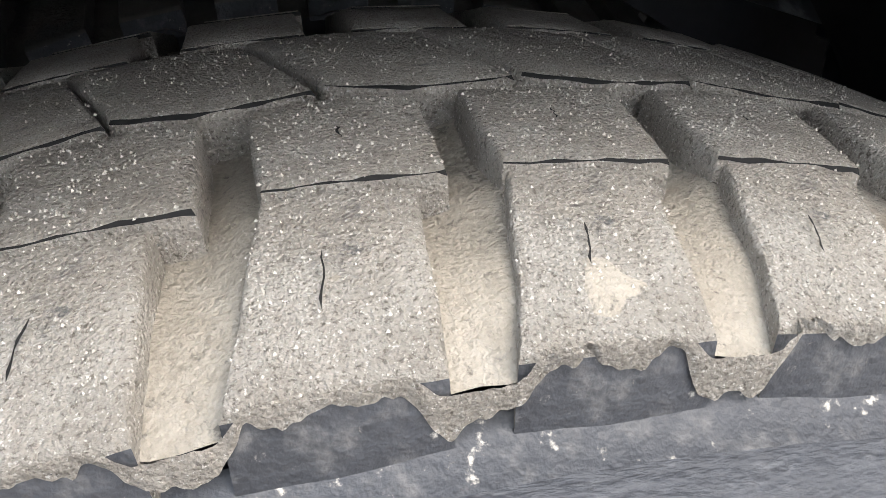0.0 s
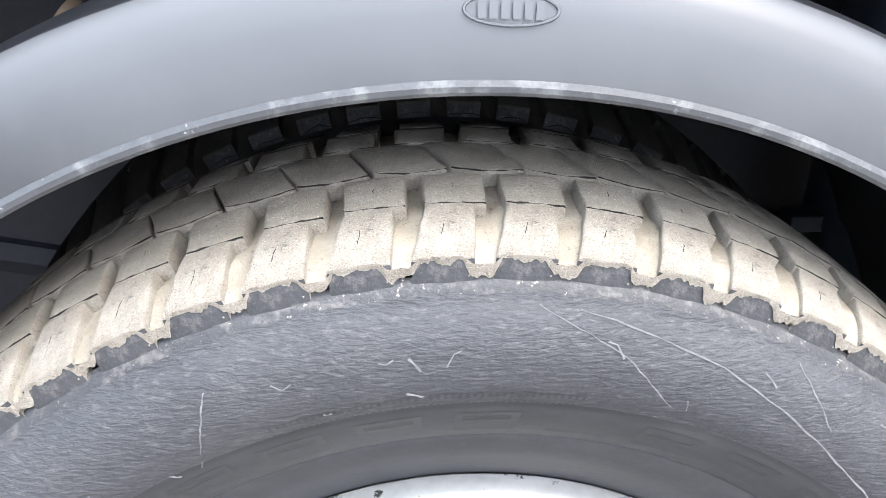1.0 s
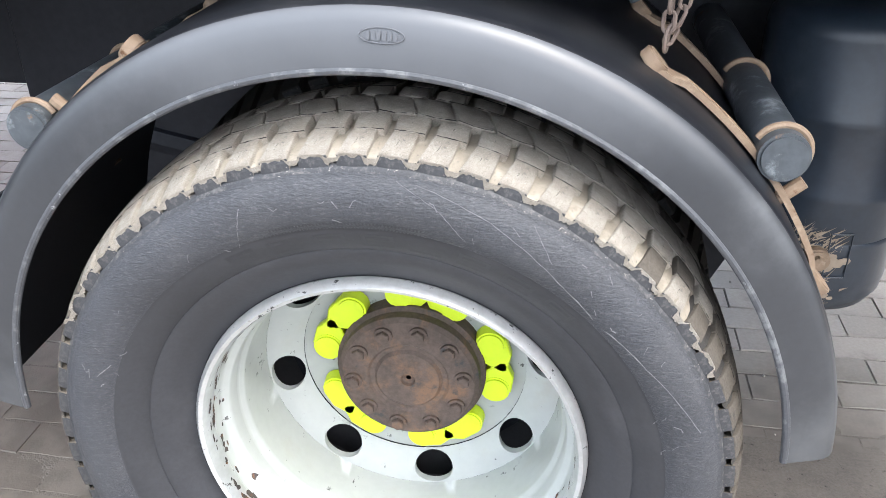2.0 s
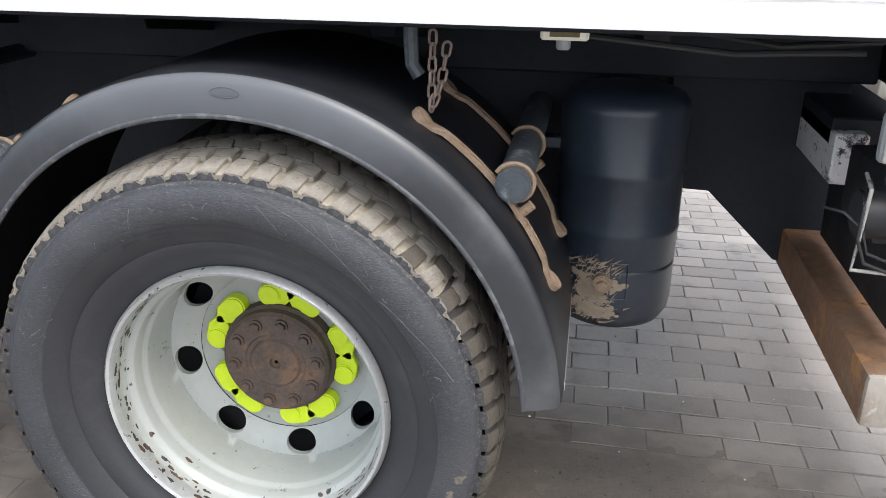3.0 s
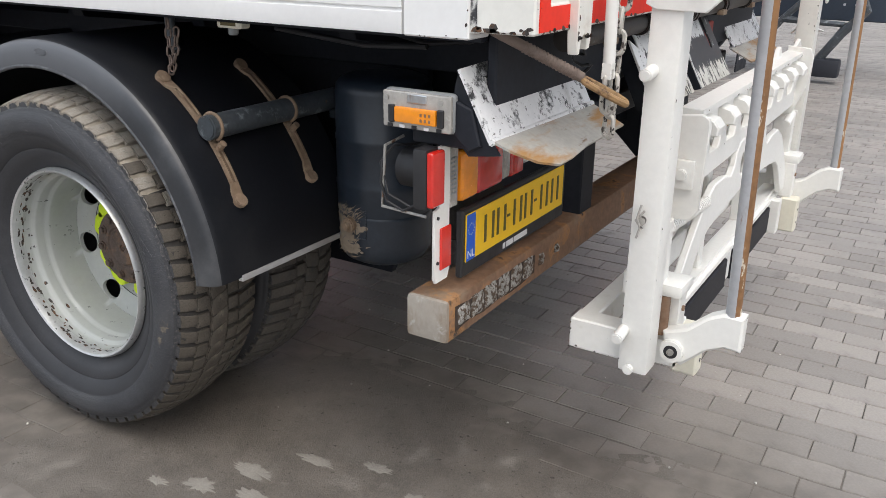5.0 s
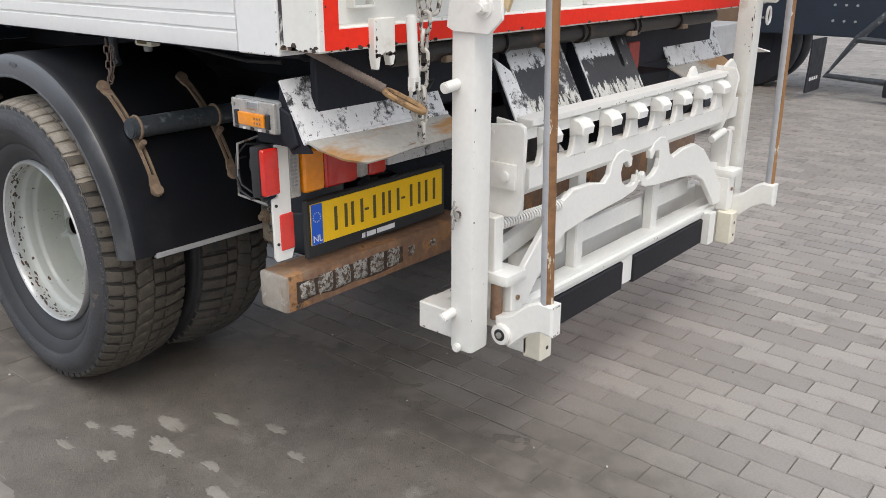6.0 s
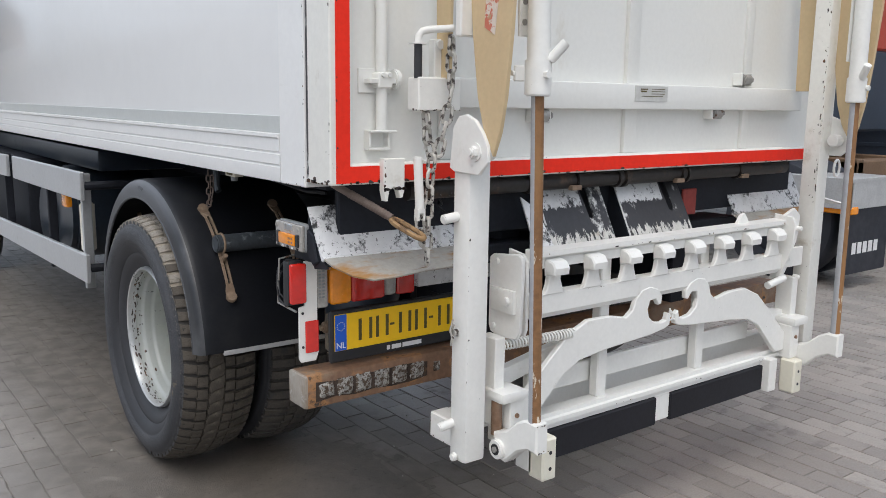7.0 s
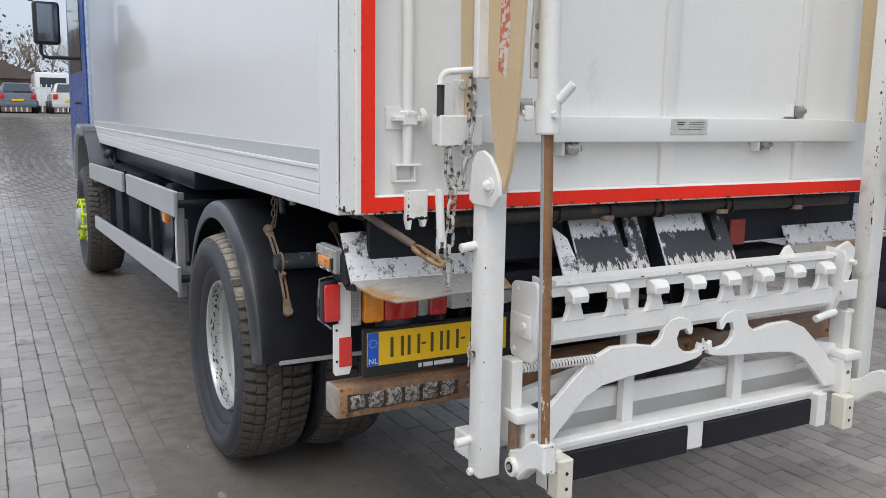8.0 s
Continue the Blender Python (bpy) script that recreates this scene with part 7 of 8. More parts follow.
print_bars(fl, 0.030, 5.62, 6.05, 0.30, 0.09, 5)
b = bmesh.new()
plain_tyre(b, -0.62, 5.58)
cyl(b, (-0.62, 5.64, 0.50), (-0.62, 5.80, 0.50), 0.285, 40)
part("tyre", b, M_flap, lorry)
b = bmesh.new()
plain_tyre(b, -0.62, 5.92)
cyl(b, (-0.62, 5.98, 0.50), (-0.62, 6.14, 0.50), 0.285, 40)
part("tyre", b, M_flap, lorry)
b = bmesh.new()
box(b, -5.5, -0.35, 6.35, 6.45, 0.72, 1.0, 0.01)
box(b, -5.5, -0.35, 7.15, 7.25, 0.72, 1.0, 0.01)
box(b, -0.55, -0.35, 6.35, 7.25, 0.74, 0.98, 0.01)
part("chassis_rail", b, M_brown, lorry)
b = bmesh.new()
box(b, -5.2, -0.62, 5.55, 7.7, 1.22, 1.95, 0.02)
part("lower_body", b, M_navy, lorry)
b = bmesh.new()
box(b, -5.2, -0.62, 5.55, 7.7, 1.95, 3.2, 0.02)
part("body", b, M_orange, lorry, "orange-red body")
b = bmesh.new()
box(b, -0.622, -0.617, 5.62, 5.90, 1.60, 1.66, 0.0)
part("yellow_label", b, M_plate, lorry)
b = bmesh.new()
box(b, -0.3, 0.06, 5.52, 5.62, 0.62, 0.68, 0.01)
part("amber_lamp", b, M_amber, lorry)

# chassis truck behind it: long frame, wheels, flap, step
rig = thing("chassis_truck", (0.0, 8.6, 0.0), "navy chassis truck with long bolted frame and folding step", "truck")
b = bmesh.new()
box(b, -4.5, 1.35, 8.55, 8.63, 0.62, 1.24, 0.01)
box(b, -4.5, 1.35, 9.55, 9.63, 0.62, 1.24, 0.01)
frame_part = part("frame_rail", b, M_navy, rig, "navy bolted frame rail")
b = bmesh.new()
box(b, -4.5, 1.35, 8.50, 9.70, 1.24, 1.29, 0.006)
part("deck_edge", b, M_alu, rig)
b = bmesh.new()
box(b, -4.5, 1.35, 8.535, 8.55, 1.02, 1.06, 0.004)
part("rail_flange", b, M_navy, frame_part)
for x in (-0.9, 0.05, 0.9):
    for i in range(3):
        for j in range(2):
            b = bmesh.new()
            cyl(b, (x + 0.11 * i, 8.551, 0.78 + 0.16 * j), (x + 0.11 * i, 8.537, 0.78 + 0.16 * j), 0.014, 6)
            link("bolt", mesh("bolt", b, M_alu), frame_part)
for x, ln in ((-0.75, 0.70), (-0.03, 0.48)):
    b = bmesh.new()
    box(b, x, x + ln, 8.7, 9.5, 1.29, 1.52, 0.02)
    part("stowage_box", b, surf("grey_box_paint", (0.05, 0.058, 0.075), 0.5, bump=0.1), rig)
    b = bmesh.new()
    sheet(b, [(x + 0.04, 8.68, 1.30), (x + 0.10, 8.68, 1.51), (x + 0.14, 8.68, 1.51), (x + 0.22, 8.68, 1.30)], 0.02)
    part("bracket", b, M_alu, rig)
for y in (8.68, 9.03):
    b = bmesh.new()
    plain_tyre(b, -0.86, y, 0.52)
    cyl(b, (-0.86, y + 0.06, 0.52), (-0.86, y + 0.22, 0.52), 0.285, 40)
    part("tyre", b, M_flap, rig)
b = bmesh.new()
t = [(0.0 + 0.02 * math.sin(w * 2), w) for w in steps(6, 0.08, 0.62)]
poly(b, [(0.0 + dx, z) for dx, z in t] + [(0.015 + dx, z) for dx, z in reversed(t)], "xz", 8.05, 8.50, 0.0)
fl = part("mud_flap", b, M_flap, rig, "black rubber flap with white bars")
print_bars(fl, 0.022, 8.12, 8.40, 0.20, 0.08, 4)
b = bmesh.new()
tube(b, [(0.85, 8.45, 1.15), (0.35, 8.40, 0.62), (0.10, 8.38, 0.24), (0.75, 8.30, 0.22), (0.95, 8.32, 0.60), (0.35, 8.40, 0.62)], 0.035, 8)
tube(b, [(0.75, 8.30, 0.22), (0.95, 8.25, 0.52), (1.15, 8.25, 0.75), (1.05, 8.25, 0.95)], 0.045, 8)
part("folding_step", b, M_pipe, rig, "worn folding step frame")
b = bmesh.new()
box(b, 0.70, 0.98, 8.22, 8.40, 0.08, 0.26, 0.03, 2)
part("step_foot", b, M_flap, rig)
b = bmesh.new()
sheet(b, [(0.0, 8.75, 1.50), (0.07, 8.75, 1.50), (0.18, 8.75, 3.2), (0.10, 8.75, 3.2)], 0.08, 0.01)
part("red_post", b, M_orange, rig, "red leaning post")

b = bmesh.new()
box(b, 1.34, 1.58, 8.98, 9.20, 0.80, 0.98, 0.01)
poly(b, [(1.56, 0.92), (1.66, 1.00), (1.84, 1.03), (1.70, 0.93), (1.64, 0.89), (1.72, 0.83), (1.80, 0.72), (1.66, 0.78), (1.56, 0.84)], "xz", 9.04, 9.14, 0.008)
part("coupling_fork", b, surf("dull_dark_red_paint", (0.16, 0.035, 0.025), 0.6, bump=0.1), rig, "dull red coupling fork")

# grey hall
M_hall = surf("grey_wall_panel", (0.36, 0.375, 0.41), 0.55, vary=0.04, big=0.6, small=8, bump=0.04, layers=[((0.28, 0.29, 0.31), 0.8, 0.6, 0.85, 0.6, (1, 1, 0.4))])
hall = thing("hall_wall", (4, 25.6, 0), "grey panelled hall wall", "building", kind="structure")
HK = 1.625


def far(x, z):
    """A place on the hall's face."""
    return 3.07 + HK * (x - 3.07), 1.43 + HK * (z - 1.43)


b = bmesh.new()
box(b, -17.0, 30.0, 25.56, 26.0, 0.0, 14.0, 0.0)
part("wall_core", b, M_grey, hall)
b = bmesh.new()
box(b, 0.010, 4.865, 0, 0.07, 0.010, 1.810, 0.006)
panel = mesh("wall_panel", b, M_hall)
for i in range(10):
    for j in range(7):
        link("wall_panel", panel, hall, m=Matrix.Translation((-17.0 + 4.875 * i, 25.49, 0.95 + 1.82 * j)))
b = bmesh.new()
box(b, 0.010, 4.865, 0, 0.07, 0.03, 0.94, 0.006)
panel = mesh("wall_panel", b, M_hall)
for i in range(10):
    link("wall_panel", panel, hall, m=Matrix.Translation((-17.0 + 4.875 * i, 25.49, 0.0)))
for nm, x0, x1, z0, z1, m in (("junction_box", -3.42, -3.20, 2.42, 2.66, M_cream), ("conduit", -3.40, -3.375, 1.75, 2.25, M_whiteink), ("conduit", -3.28, -3.255, 1.75, 2.25, M_whiteink),
                              ("notice_board", -2.78, -2.50, 1.45, 1.92, M_black), ("alarm_lamp", -2.60, -2.53, 2.05, 2.18, M_lensred), ("downpipe", -2.50, -2.40, 1.9, 9.0, M_grey)):
    b = bmesh.new()
    (xa, za), (xb, zb) = far(x0, z0), far(x1, z1)
    box(b, xa, xb, 25.30, 25.50, za, zb, 0.01)
    part(nm, b, m, hall)
for k in range(5):
    b = bmesh.new()
    (xa, za), (xb, zb) = far(-2.76, 1.48 + 0.09 * k), far(-2.52, 1.53 + 0.09 * k)
    box(b, xa, xb, 25.292, 25.30, za, zb, 0.0)
    link("printed_bar", mesh("printed_bar", b, M_whiteink), hall)

# ---------------------------------------------------------------- far car park
GZ = ground_z(-41, 0)


def car(name, x, y, colour, rough, label):
    """A parked hatchback seen from behind; its tail at x, its middle at y."""
    c = thing(name, (x - 2.0, y, ground_z(x, y)), label, "car", "cars in the car park")
    z = ground_z(x, y)
    m = surf(name + "_paint", colour, rough, vary=0.05, bump=0.01, coat=0.4)
    b = bmesh.new()
    side = [(0, 0.28), (0.02, 0.62), (-0.05, 0.92), (-0.20, 0.98), (-2.6, 0.96), (-3.6, 0.80), (-3.75, 0.60), (-3.75, 0.28)]
    poly(b, [(x + u, z + v) for u, v in side], "xz", y - 0.80, y + 0.80, 0.05)
    part("body_shell", b, m, c)
    b = bmesh.new()
    t = bmesh.new()
    q = [(x - 0.10, y - 0.74, z + 0.95), (x - 0.10, y + 0.74, z + 0.95), (x - 0.55, y + 0.58, z + 1.42), (x - 0.55, y - 0.58, z + 1.42),
         (x - 2.7, y - 0.74, z + 0.95), (x - 2.7, y + 0.74, z + 0.95), (x - 1.9, y + 0.58, z + 1.42), (x - 1.9, y - 0.58, z + 1.42)]
    v = [t.verts.new(p) for p in q]
    for f in ((0, 1, 2, 3), (4, 7, 6, 5), (0, 3, 7, 4), (1, 5, 6, 2), (3, 2, 6, 7), (0, 4, 5, 1)):
        t.faces.new([v[i] for i in f])
    bmesh.ops.recalc_face_normals(t, faces=t.faces)
    bmesh.ops.bevel(t, geom=list(t.edges), offset=0.05, segments=2, affect="EDGES")
    join(b, t)
    part("roof_cabin", b, m, c)
    b = bmesh.new()
    sheet(b, [(x - 0.135, y - 0.60, z + 1.02), (x - 0.135, y + 0.60, z + 1.02), (x - 0.475, y + 0.50, z + 1.37), (x - 0.475, y - 0.50, z + 1.37)], 0.012)
    part("rear_window", b, M_glass, c)
    for s in (-1, 1):
        b = bmesh.new()
        box(b, x - 0.05, x + 0.03, y + s * 0.66 - 0.11, y + s * 0.66 + 0.11, z + 0.66, z + 0.92, 0.03, 2)
        part("tail_light", b, M_lensred, c)
        for u in (-0.65, -3.05):
            b = bmesh.new()
            rev(b, [(0.05, y + s * 0.80 - 0.09), (0.30, y + s * 0.80 - 0.09), (0.30, y + s * 0.80 + 0.09), (0.05, y + s * 0.80 + 0.09)], x + u, z + 0.30, 24)
            part("wheel", b, M_flap, c)
        b = bmesh.new()
        sheet(b, [(x - 0.6, y + s * 0.70, z + 1.02), (x - 2.4, y + s * 0.72, z + 1.02), (x - 1.9, y + s * 0.615, z + 1.36), (x - 0.75, y + s * 0.60, z + 1.36)], 0.01 * -s)
        part("side_window", b, M_glass, c)
    b = bmesh.new()
    box(b, x, x + 0.06, y - 0.82, y + 0.82, z + 0.30, z + 0.52, 0.03, 2)
    part("rear_bumper", b, m, c)
    b = bmesh.new()
    box(b, x + 0.022, x + 0.064, y - 0.26, y + 0.26, z + 0.56, z + 0.67, 0.0)
    part("number_plate", b, M_plate, c)
    return c


car("grey_hatchback", -41, 0.90, (0.13, 0.15, 0.19), 0.3, "grey-blue hatchback parked beside the fence")
car("white_hatchback", -40, 3.10, (0.62, 0.62, 0.58), 0.35, "white hatchback parked beside the fence")
car("black_hatchback", -41.5, -1.35, (0.03, 0.032, 0.035), 0.3, "dark hatchback parked beside the fence")
van = thing("white_van", (-52, 3.2, GZ), "white van parked behind the fence", "van")
b = bmesh.new()
box(b, -55.5, -51.0, 2.2, 4.1, GZ + 0.35, GZ + 2.3, 0.15, 2)
part("van_body", b, M_body, van)
b = bmesh.new()
box(b, -51.02, -50.98, 2.45, 3.85, GZ + 1.4, GZ + 2.0, 0.0)
part("rear_window", b, M_glass, van)
for y in (2.25, 3.85):
    b = bmesh.new()
    rev(b, [(0.05, y), (0.34, y), (0.34, y + 0.2), (0.05, y + 0.2)], -51.9, GZ + 0.34, 24)
    part("wheel", b, M_flap, van)
# fence of white pales
fence = thing("pale_fence", (-46.5, 0, GZ), "white picket fence along the car park", "fence")
b = bmesh.new()
box(b, -46.52, -46.47, -16, 12, GZ + 0.45, GZ + 0.55, 0.0)
part("fence_rail", b, M_whiteink, fence)
b = bmesh.new()
box(b, -46.52, -46.47, -16, 12, GZ + 1.25, GZ + 1.35, 0.0)
part("fence_rail", b, M_whiteink, fence)
b = bmesh.new()
box(b, 0, 0.03, -0.035, 0.035, -0.03, 1.50, 0.01)
pale = mesh("pale", b, M_whiteink)
for k in range(112):
    link("pale", pale, fence, m=Matrix.Translation((-46.46, -16 + 0.25 * k, GZ)))
# low houses, hedge, bare trees
M_roof = surf("brown_roof_tiles", (0.13, 0.10, 0.085), 0.8, vary=0.2, big=1, small=12, bump=0.3, bump_scale=8)
M_brickfar = surf("brown_brick", (0.22, 0.15, 0.11), 0.85, vary=0.15, big=1, small=15, bump=0.2)
M_twig = surf("bare_twigs", (0.20, 0.165, 0.135), 0.9, vary=0.25, bump=0.1)
M_leaf = surf("spring_leaves", (0.22, 0.20, 0.11), 0.8, vary=0.3, bump=0.0, per_island=0.3)
M_hedge = surf("hedge_leaves", (0.15, 0.14, 0.105), 0.8, vary=0.3, bump=0.0, per_island=0.3)


def house(x, y0, y1, eave, ridge, label):
    h = thing("low_house", (x, (y0 + y1) / 2, GZ), label, "house")
    b = bmesh.new()
    box(b, x - 9, x, y0, y1, GZ - 0.2, GZ + eave, 0.0)
    part("wall", b, M_brickfar, h)
    b = bmesh.new()
    ym = (y0 + y1) / 2
    poly(b, [(y0 - 0.5, GZ + eave - 0.1), (y1 + 0.5, GZ + eave - 0.1), (ym, GZ + ridge)], "yz", x - 9.4, x + 0.4)
    part("roof", b, M_roof, h)
    for k in range(3):
        b = bmesh.new()
        yy = y0 + (k + 0.6) * (y1 - y0) / 3.4
        box(b, x - 0.02, x + 0.05, yy, yy + 1.1, GZ + 0.9, GZ + 2.0, 0.0)
        part("window", b, M_glass, h)


house(-62, -7.5, 3.4, 2.3, 4.4, "low brown-roofed house behind the fence")
house(-78, -13, -2, 4.8, 7.5, "taller brown house in the distance")
house(-85, 3.5, 22, 3.0, 4.6, "long low house in the distance")


def bare_tree(x, y, h, seed, leaf):
    """A tapered trunk that forks into thin limbs, with a loose crown."""
    rng = random.Random(seed)
    t = thing("bare_tree", (x, y, GZ), "bare tree with thin budding twigs", "tree", "trees beyond the car park")
    b, tips = bmesh.new(), []

    def grow(p, d, ln, r, depth):
        q = p + d * ln
        mid = p.lerp(q, 0.5) + Vector((rng.uniform(-1, 1), rng.uniform(-1, 1), 0)) * ln * 0.06
        tube(b, [p, mid, q], [r, r * 0.85, r * 0.68], 5, caps=False)
        if depth == 0:
            tips.append(q)
            return
        for _ in range(3 if depth > 2 else 2 + (rng.random() < 0.6)):
            nd = (d + Vector((rng.uniform(-1, 1), rng.uniform(-1, 1), rng.uniform(-0.2, 0.6))) * 0.62).normalized()
            grow(q if rng.random() < 0.7 else p.lerp(q, 0.75), nd, ln * rng.uniform(0.62, 0.8), r * 0.6, depth - 1)
    grow(Vector((x, y, GZ - 0.1)), Vector((0, 0, 1)), h * 0.27, h * 0.02, 5)
    part("trunk", b, M_twig, t, fix=False)
    b = bmesh.new()
    for p in tips:
        for _ in range(leaf):
            c = p + Vector((rng.gauss(0, 0.3), rng.gauss(0, 0.3), rng.gauss(0, 0.3)))
            s = rng.uniform(0.02, 0.045)
            u, v = Vector((rng.uniform(-1, 1), rng.uniform(-1, 1), rng.uniform(-1, 1))).normalized() * s, Vector((rng.uniform(-1, 1), rng.uniform(-1, 1), rng.uniform(-1, 1))).normalized() * s
            b.faces.new([b.verts.new(c + u), b.verts.new(c + v), b.verts.new(c - u), b.verts.new(c - v)])
    tagged(part("crown", b, M_leaf, t, fix=False), kind="stuff")


for x, y, h, sd, lf in ((-70, 1.5, 7, 1, 3), (-74, 4.2, 8, 2, 3), (-72, -3, 6.5, 3, 2), (-66, 7, 7, 4, 3), (-90, -8, 10, 5, 2), (-88, 0.0, 9, 6, 2)):
    bare_tree(x, y, h, sd, lf)
rng = random.Random(21)
b = bmesh.new()
for k in range(11000):
    y = rng.uniform(-40, 40)
    c = Vector((-100 + rng.gauss(0, 1.5), y, GZ + abs(rng.gauss(0, 1.0)) * (3.2 + 1.6 * math.sin(y * 0.4) + math.sin(y * 1.3))))
    s = rng.uniform(0.10, 0.28)
    u, v = Vector((rng.uniform(-1, 1), rng.uniform(-1, 1), rng.uniform(-1, 1))) * s, Vector((rng.uniform(-1, 1), rng.uniform(-1, 1), rng.uniform(-1, 1))) * s
    b.faces.new([b.verts.new(c + u), b.verts.new(c + v), b.verts.new(c - u), b.verts.new(c - v)])
tagged(link("far_shrubs", mesh("far_shrubs", b, M_hedge, fix=False)), "loose brown-green shrubs on the horizon", "shrubs", kind="stuff")
b = bmesh.new()
for i in range(2):
    box(b, -44.6, -44.0, -16 + 14 * i, -3 + 14 * i, GZ - 0.02, GZ + 0.06, 0.01)
verge = solo("grass_verge", b, surf("grass", (0.11, 0.16, 0.05), 0.9, vary=0.3, big=3, small=40, bump=0.5), "narrow green grass verge at the fence", "grass", kind="structure")

# ---------------------------------------------------------------- small litter on the pavers
rng = random.Random(17)
M_pebble = surf("pale_pebble", (0.42, 0.40, 0.37), 0.8, vary=0.2, bump=0.2, per_object=0.4)
b = bmesh.new()
bmesh.ops.create_icosphere(b, subdivisions=1, radius=1.0)
for v in b.verts:
    v.co *= 0.8 + 0.4 * noise.noise(v.co * 1.7)
peb = mesh("pebble", b, M_pebble, 60)
# ---------------------------------------------------------------- dirt trodden over the pavers along the truck's standing
def film_z(x, y):
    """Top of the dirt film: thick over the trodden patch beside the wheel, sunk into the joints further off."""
    wob = 0.14 * noise.noise(Vector((x * 0.9, y * 0.9, 0.0))) + 0.05 * noise.noise(Vector((x * 4, y * 4, 2.0)))
    edge = min(y + 0.45 + wob, 1.30 - y + wob, 2.2 - x + 2 * wob)
    patchy = noise.noise(Vector((x * 2.3, y * 2.3, 4.0))) + 0.5 * noise.noise(Vector((x * 7, y * 7, 6.0)))
    core = smooth((min(y + 0.50, 0.98 - y, x + 0.15, 1.85 - x) + 1.5 * wob) / 0.50)
    h = -0.0014 + 0.0046 * core - 0.0050 * (1 - smooth(edge / 0.55 + 0.22)) + 0.0009 * patchy + 0.0011 * noise.noise(Vector((x * 24, y * 24, 1.0)))
    return max(-0.0065, h) + ground_z(x, y)


b = bmesh.new()
xs_, ys_ = steps(140, -9.5, -0.5) + steps(190, -0.485, 2.4), steps(130, -0.62, 1.9)
gv = [[b.verts.new((x, y, film_z(x, y))) for y in ys_] for x in xs_]
for i in range(len(xs_) - 1):
    for j in range(len(ys_) - 1):
        b.faces.new((gv[i][j], gv[i + 1][j], gv[i + 1][j + 1], gv[i][j + 1]))
solo("dirt_film", b, M_dirt, "brown trodden dirt over the pavers and in their joints", "dirt", kind="stuff", angle=60)
rng = random.Random(17)
b = bmesh.new()
for x, y, sx, sy in ((0.60, 0.23, 0.085, 0.030), (0.71, 0.14, 0.105, 0.034), (0.53, 0.11, 0.060, 0.030), (0.72, 0.36, 0.070, 0.024), (0.90, 0.17, 0.045, 0.020), (0.62, 0.00, 0.050, 0.026), (0.42, 0.06, 0.040, 0.018), (0.46, -0.05, 0.05, 0.020), (0.88, 0.42, 0.06, 0.022), (1.02, 0.10, 0.05, 0.025), (1.05, 0.36, 0.045, 0.02)):
    n = 34
    ring_ = []
    for w in steps(n, 0, 2 * math.pi)[:-1]:
        q = 0.62 + 0.8 * abs(noise.noise(Vector((math.cos(w) * 1.8 + x * 9, math.sin(w) * 1.8 + y * 9, 0.0)))) + rng.uniform(-0.10, 0.10)
        px, py = x + sx * q * math.cos(w), y + sy * q * math.sin(w)
        ring_.append((px, py))
    for (p0, p1), (q0, q1) in zip(ring_, ring_[1:] + ring_[:1]):
        last = None
        for k in range(4):
            u = k / 3
            pair = [b.verts.new((x + (a - x) * u, y + (c - y) * u, film_z(x + (a - x) * u, y + (c - y) * u) + (0.0010 if u < 1 else 0.0002))) for a, c in ((p0, p1), (q0, q1))]
            if last:
                b.faces.new((last[0], pair[0], pair[1], last[1]) if k > 1 else (last[0], pair[0], pair[1]))
            last = pair
solo("dust_patch", b, M_dust, "pale dried dust patches on the pavers", "dirt", kind="stuff")

# loose pebbles
for k in range(130):
    x, y, s = rng.uniform(-0.6, 3.6), rng.uniform(-0.8, 3.2), rng.uniform(0.0022, 0.0065)
    if abs(x) < 0.35 and 0.1 < y < 0.85:
        continue
    o = link("pebble", peb, m=Matrix.Translation((x, y, max(film_z(x, y), ground_z(x, y)) + s * 0.45)) @ Matrix.Rotation(rng.uniform(0, 6), 4, "Z") @ Matrix.Diagonal((s, s * 0.8, s * 0.7, 1)))
    tagged(o, "small pale pebble lying on the pavers", "pebble", "loose pebbles")

# ---------------------------------------------------------------- pavers
PL, PW, GAP = 0.208, 0.105, 0.0030
PAVE = thing("paver_field", (1.9, 1.0, 0.004), "grey concrete pavers in running bond, stained and dusty", "pavement", kind="structure")


def paver_ring(wavy):
    """Outline of one paver: worn, slightly wavy long sides and tight ends."""
    hx, hy = PL / 2 - 0.0010, PW / 2 - GAP / 2
    us = (-1, -0.5, 0, 0.5, 1) if wavy else (-1, 1)
    sides = [(u * hx, -hy, 1.0) for u in us] + [(u * hx, hy, -1.0) for u in reversed(us)]
    return [(x, y + (rng.uniform(-0.0030, 0.0026) if wavy else 0.0), inward) for x, y, inward in sides]


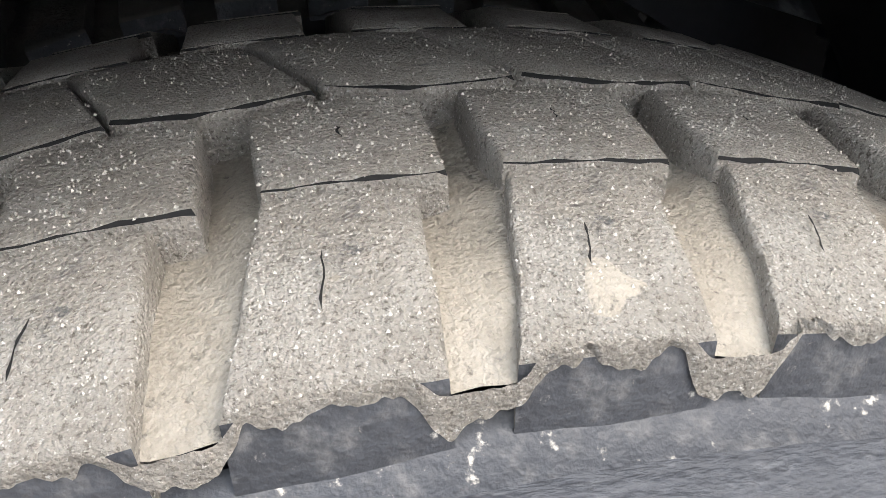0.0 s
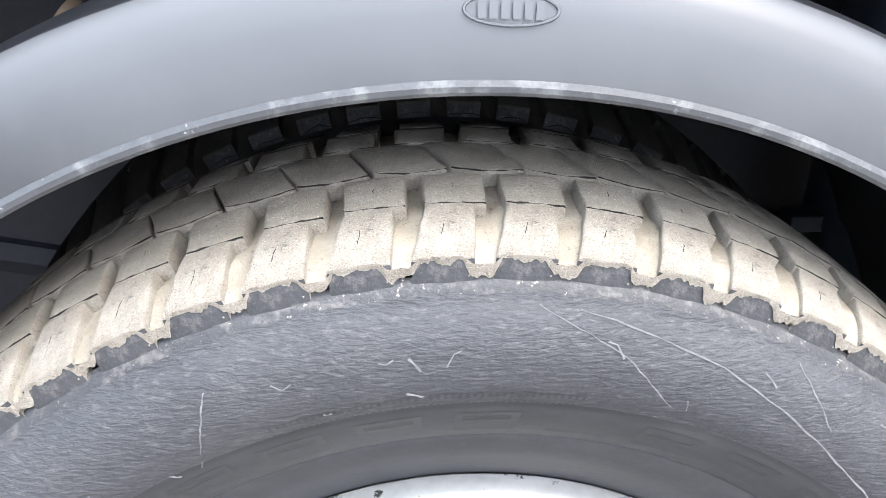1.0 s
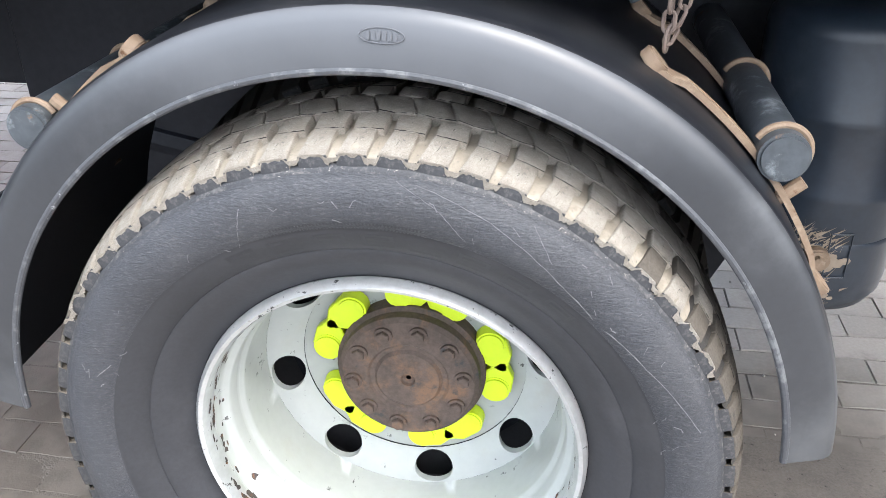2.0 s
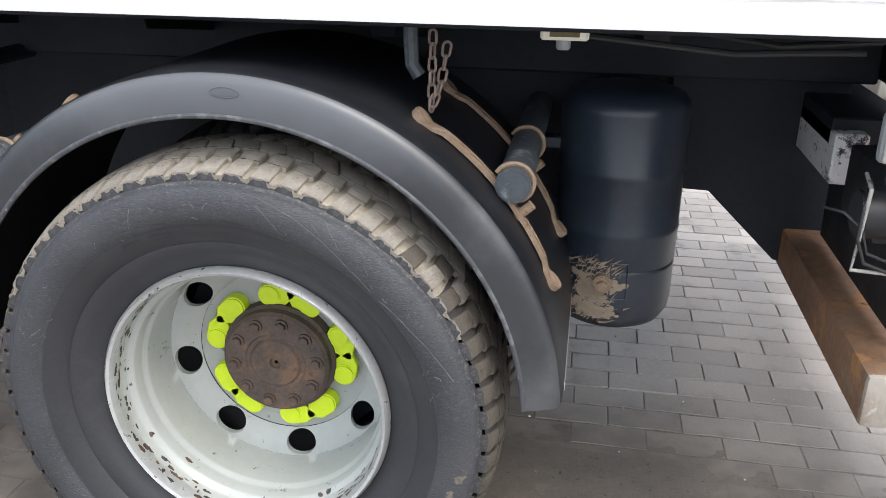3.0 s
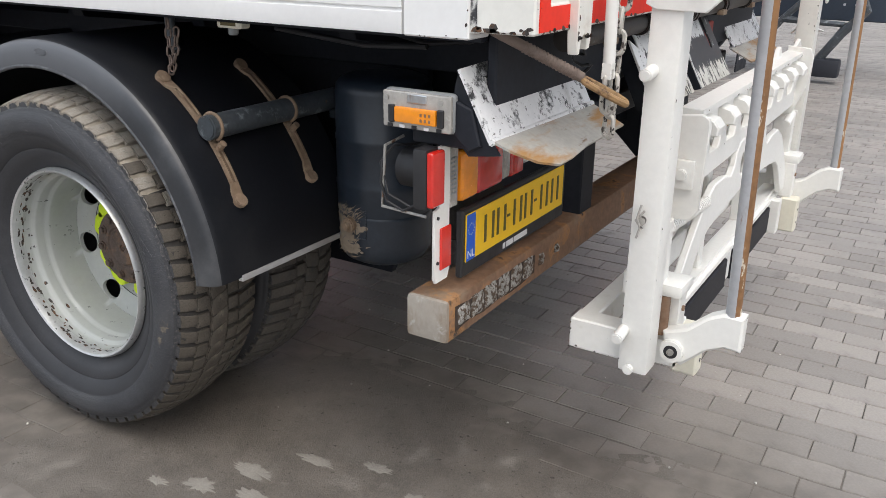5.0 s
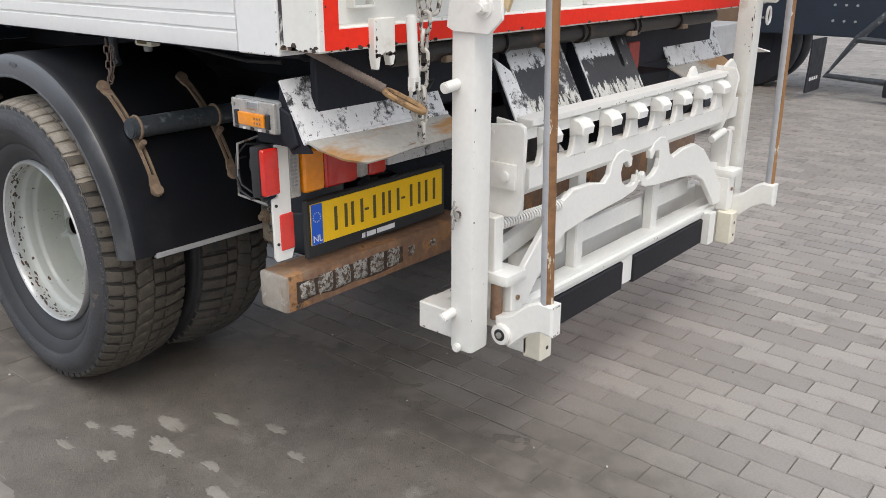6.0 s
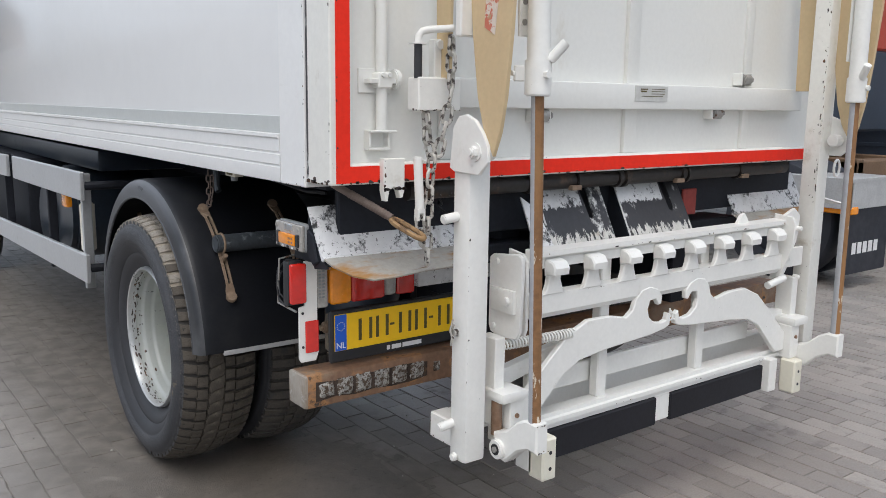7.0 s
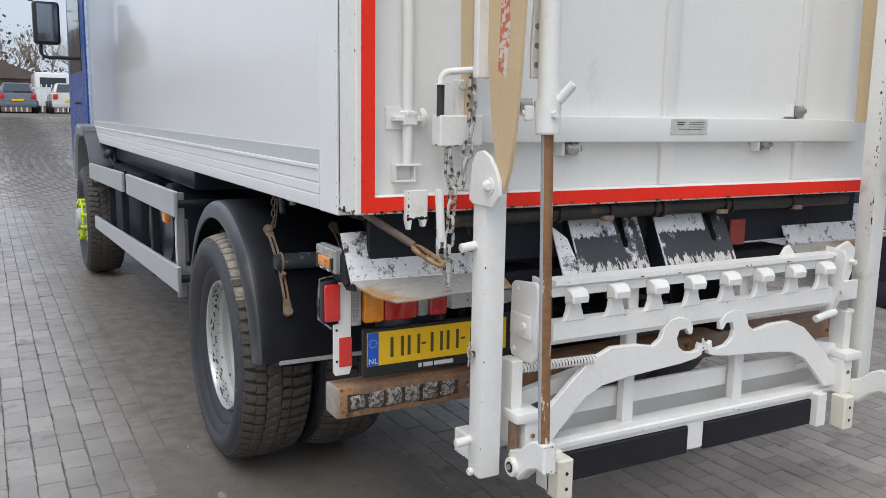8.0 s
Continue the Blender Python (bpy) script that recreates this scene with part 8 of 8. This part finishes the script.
def paver_verts(cx, cy, z, tilt, tilt2, wavy=False):
    out, ring = [], paver_ring(wavy)
    for inset, dz in ((0.0, -0.0055), (0.0030, 0.0)):
        for x, y, inward in ring:
            px, py = x - math.copysign(0.5 * inset, x) * (abs(x) > PL / 3), y + inward * inset
            out.append((cx + px, cy + py, z + dz + x / PL * 2 * tilt + y / PW * 2 * tilt2))
    return out


def paver_faces(n, first=0):
    f = [tuple(first + n + q for q in range(n))]
    return f + [(first + q, first + (q + 1) % n, first + n + (q + 1) % n, first + n + q) for q in range(n)]


near, vs, fs = [], [], []
rng = random.Random(4)
variants = []
for k in range(12):
    me = bpy.data.meshes.new("paver")
    me.from_pydata(paver_verts(rng.uniform(-0.001, 0.001), 0, 0, rng.uniform(-0.0005, 0.0005), rng.uniform(-0.0004, 0.0004), True), [], paver_faces(10))
    me.materials.append(M_paver)
    variants.append(me)


def lay(x0, x1, y0, y1, hole=None):
    for j in range(int(y0 / PW), int(y1 / PW)):
        off = (PL / 2 if j % 2 else 0) + rng.uniform(-0.012, 0.012)
        for i in range(int(x0 / PL), int(x1 / PL)):
            cx, cy = i * PL + off, j * PW + 0.01 + rng.uniform(-0.0014, 0.0014)
            if hole and hole[0] < cx < hole[1] and hole[2] < cy < hole[3]:
                near.append((cx, cy))
                continue
            wavy = -5 < cx < 4.5 and -2 < cy < 5
            fs.extend(paver_faces(10 if wavy else 4, len(vs)))
            vs.extend(paver_verts(cx, cy, ground_z(cx, cy) + rng.uniform(-0.0012, 0.0010), rng.uniform(-0.0009, 0.0009), rng.uniform(-0.0007, 0.0007), wavy))


lay(-14, 7, -4, 13, (0.95, 3.25, -0.25, 2.25))
lay(-34, -14, -6, 3)
lay(-7, 8, 13, 25)
me = bpy.data.meshes.new("paver_rest")
me.from_pydata(vs, [], fs)
me.materials.append(M_paver2)
tagged(link("paver_rest", me, PAVE), kind="stuff")
for cx, cy in near:
    link("paver", rng.choice(variants), PAVE, m=Matrix.Translation((cx, cy, 0.012 + rng.uniform(-0.0012, 0.0010))))
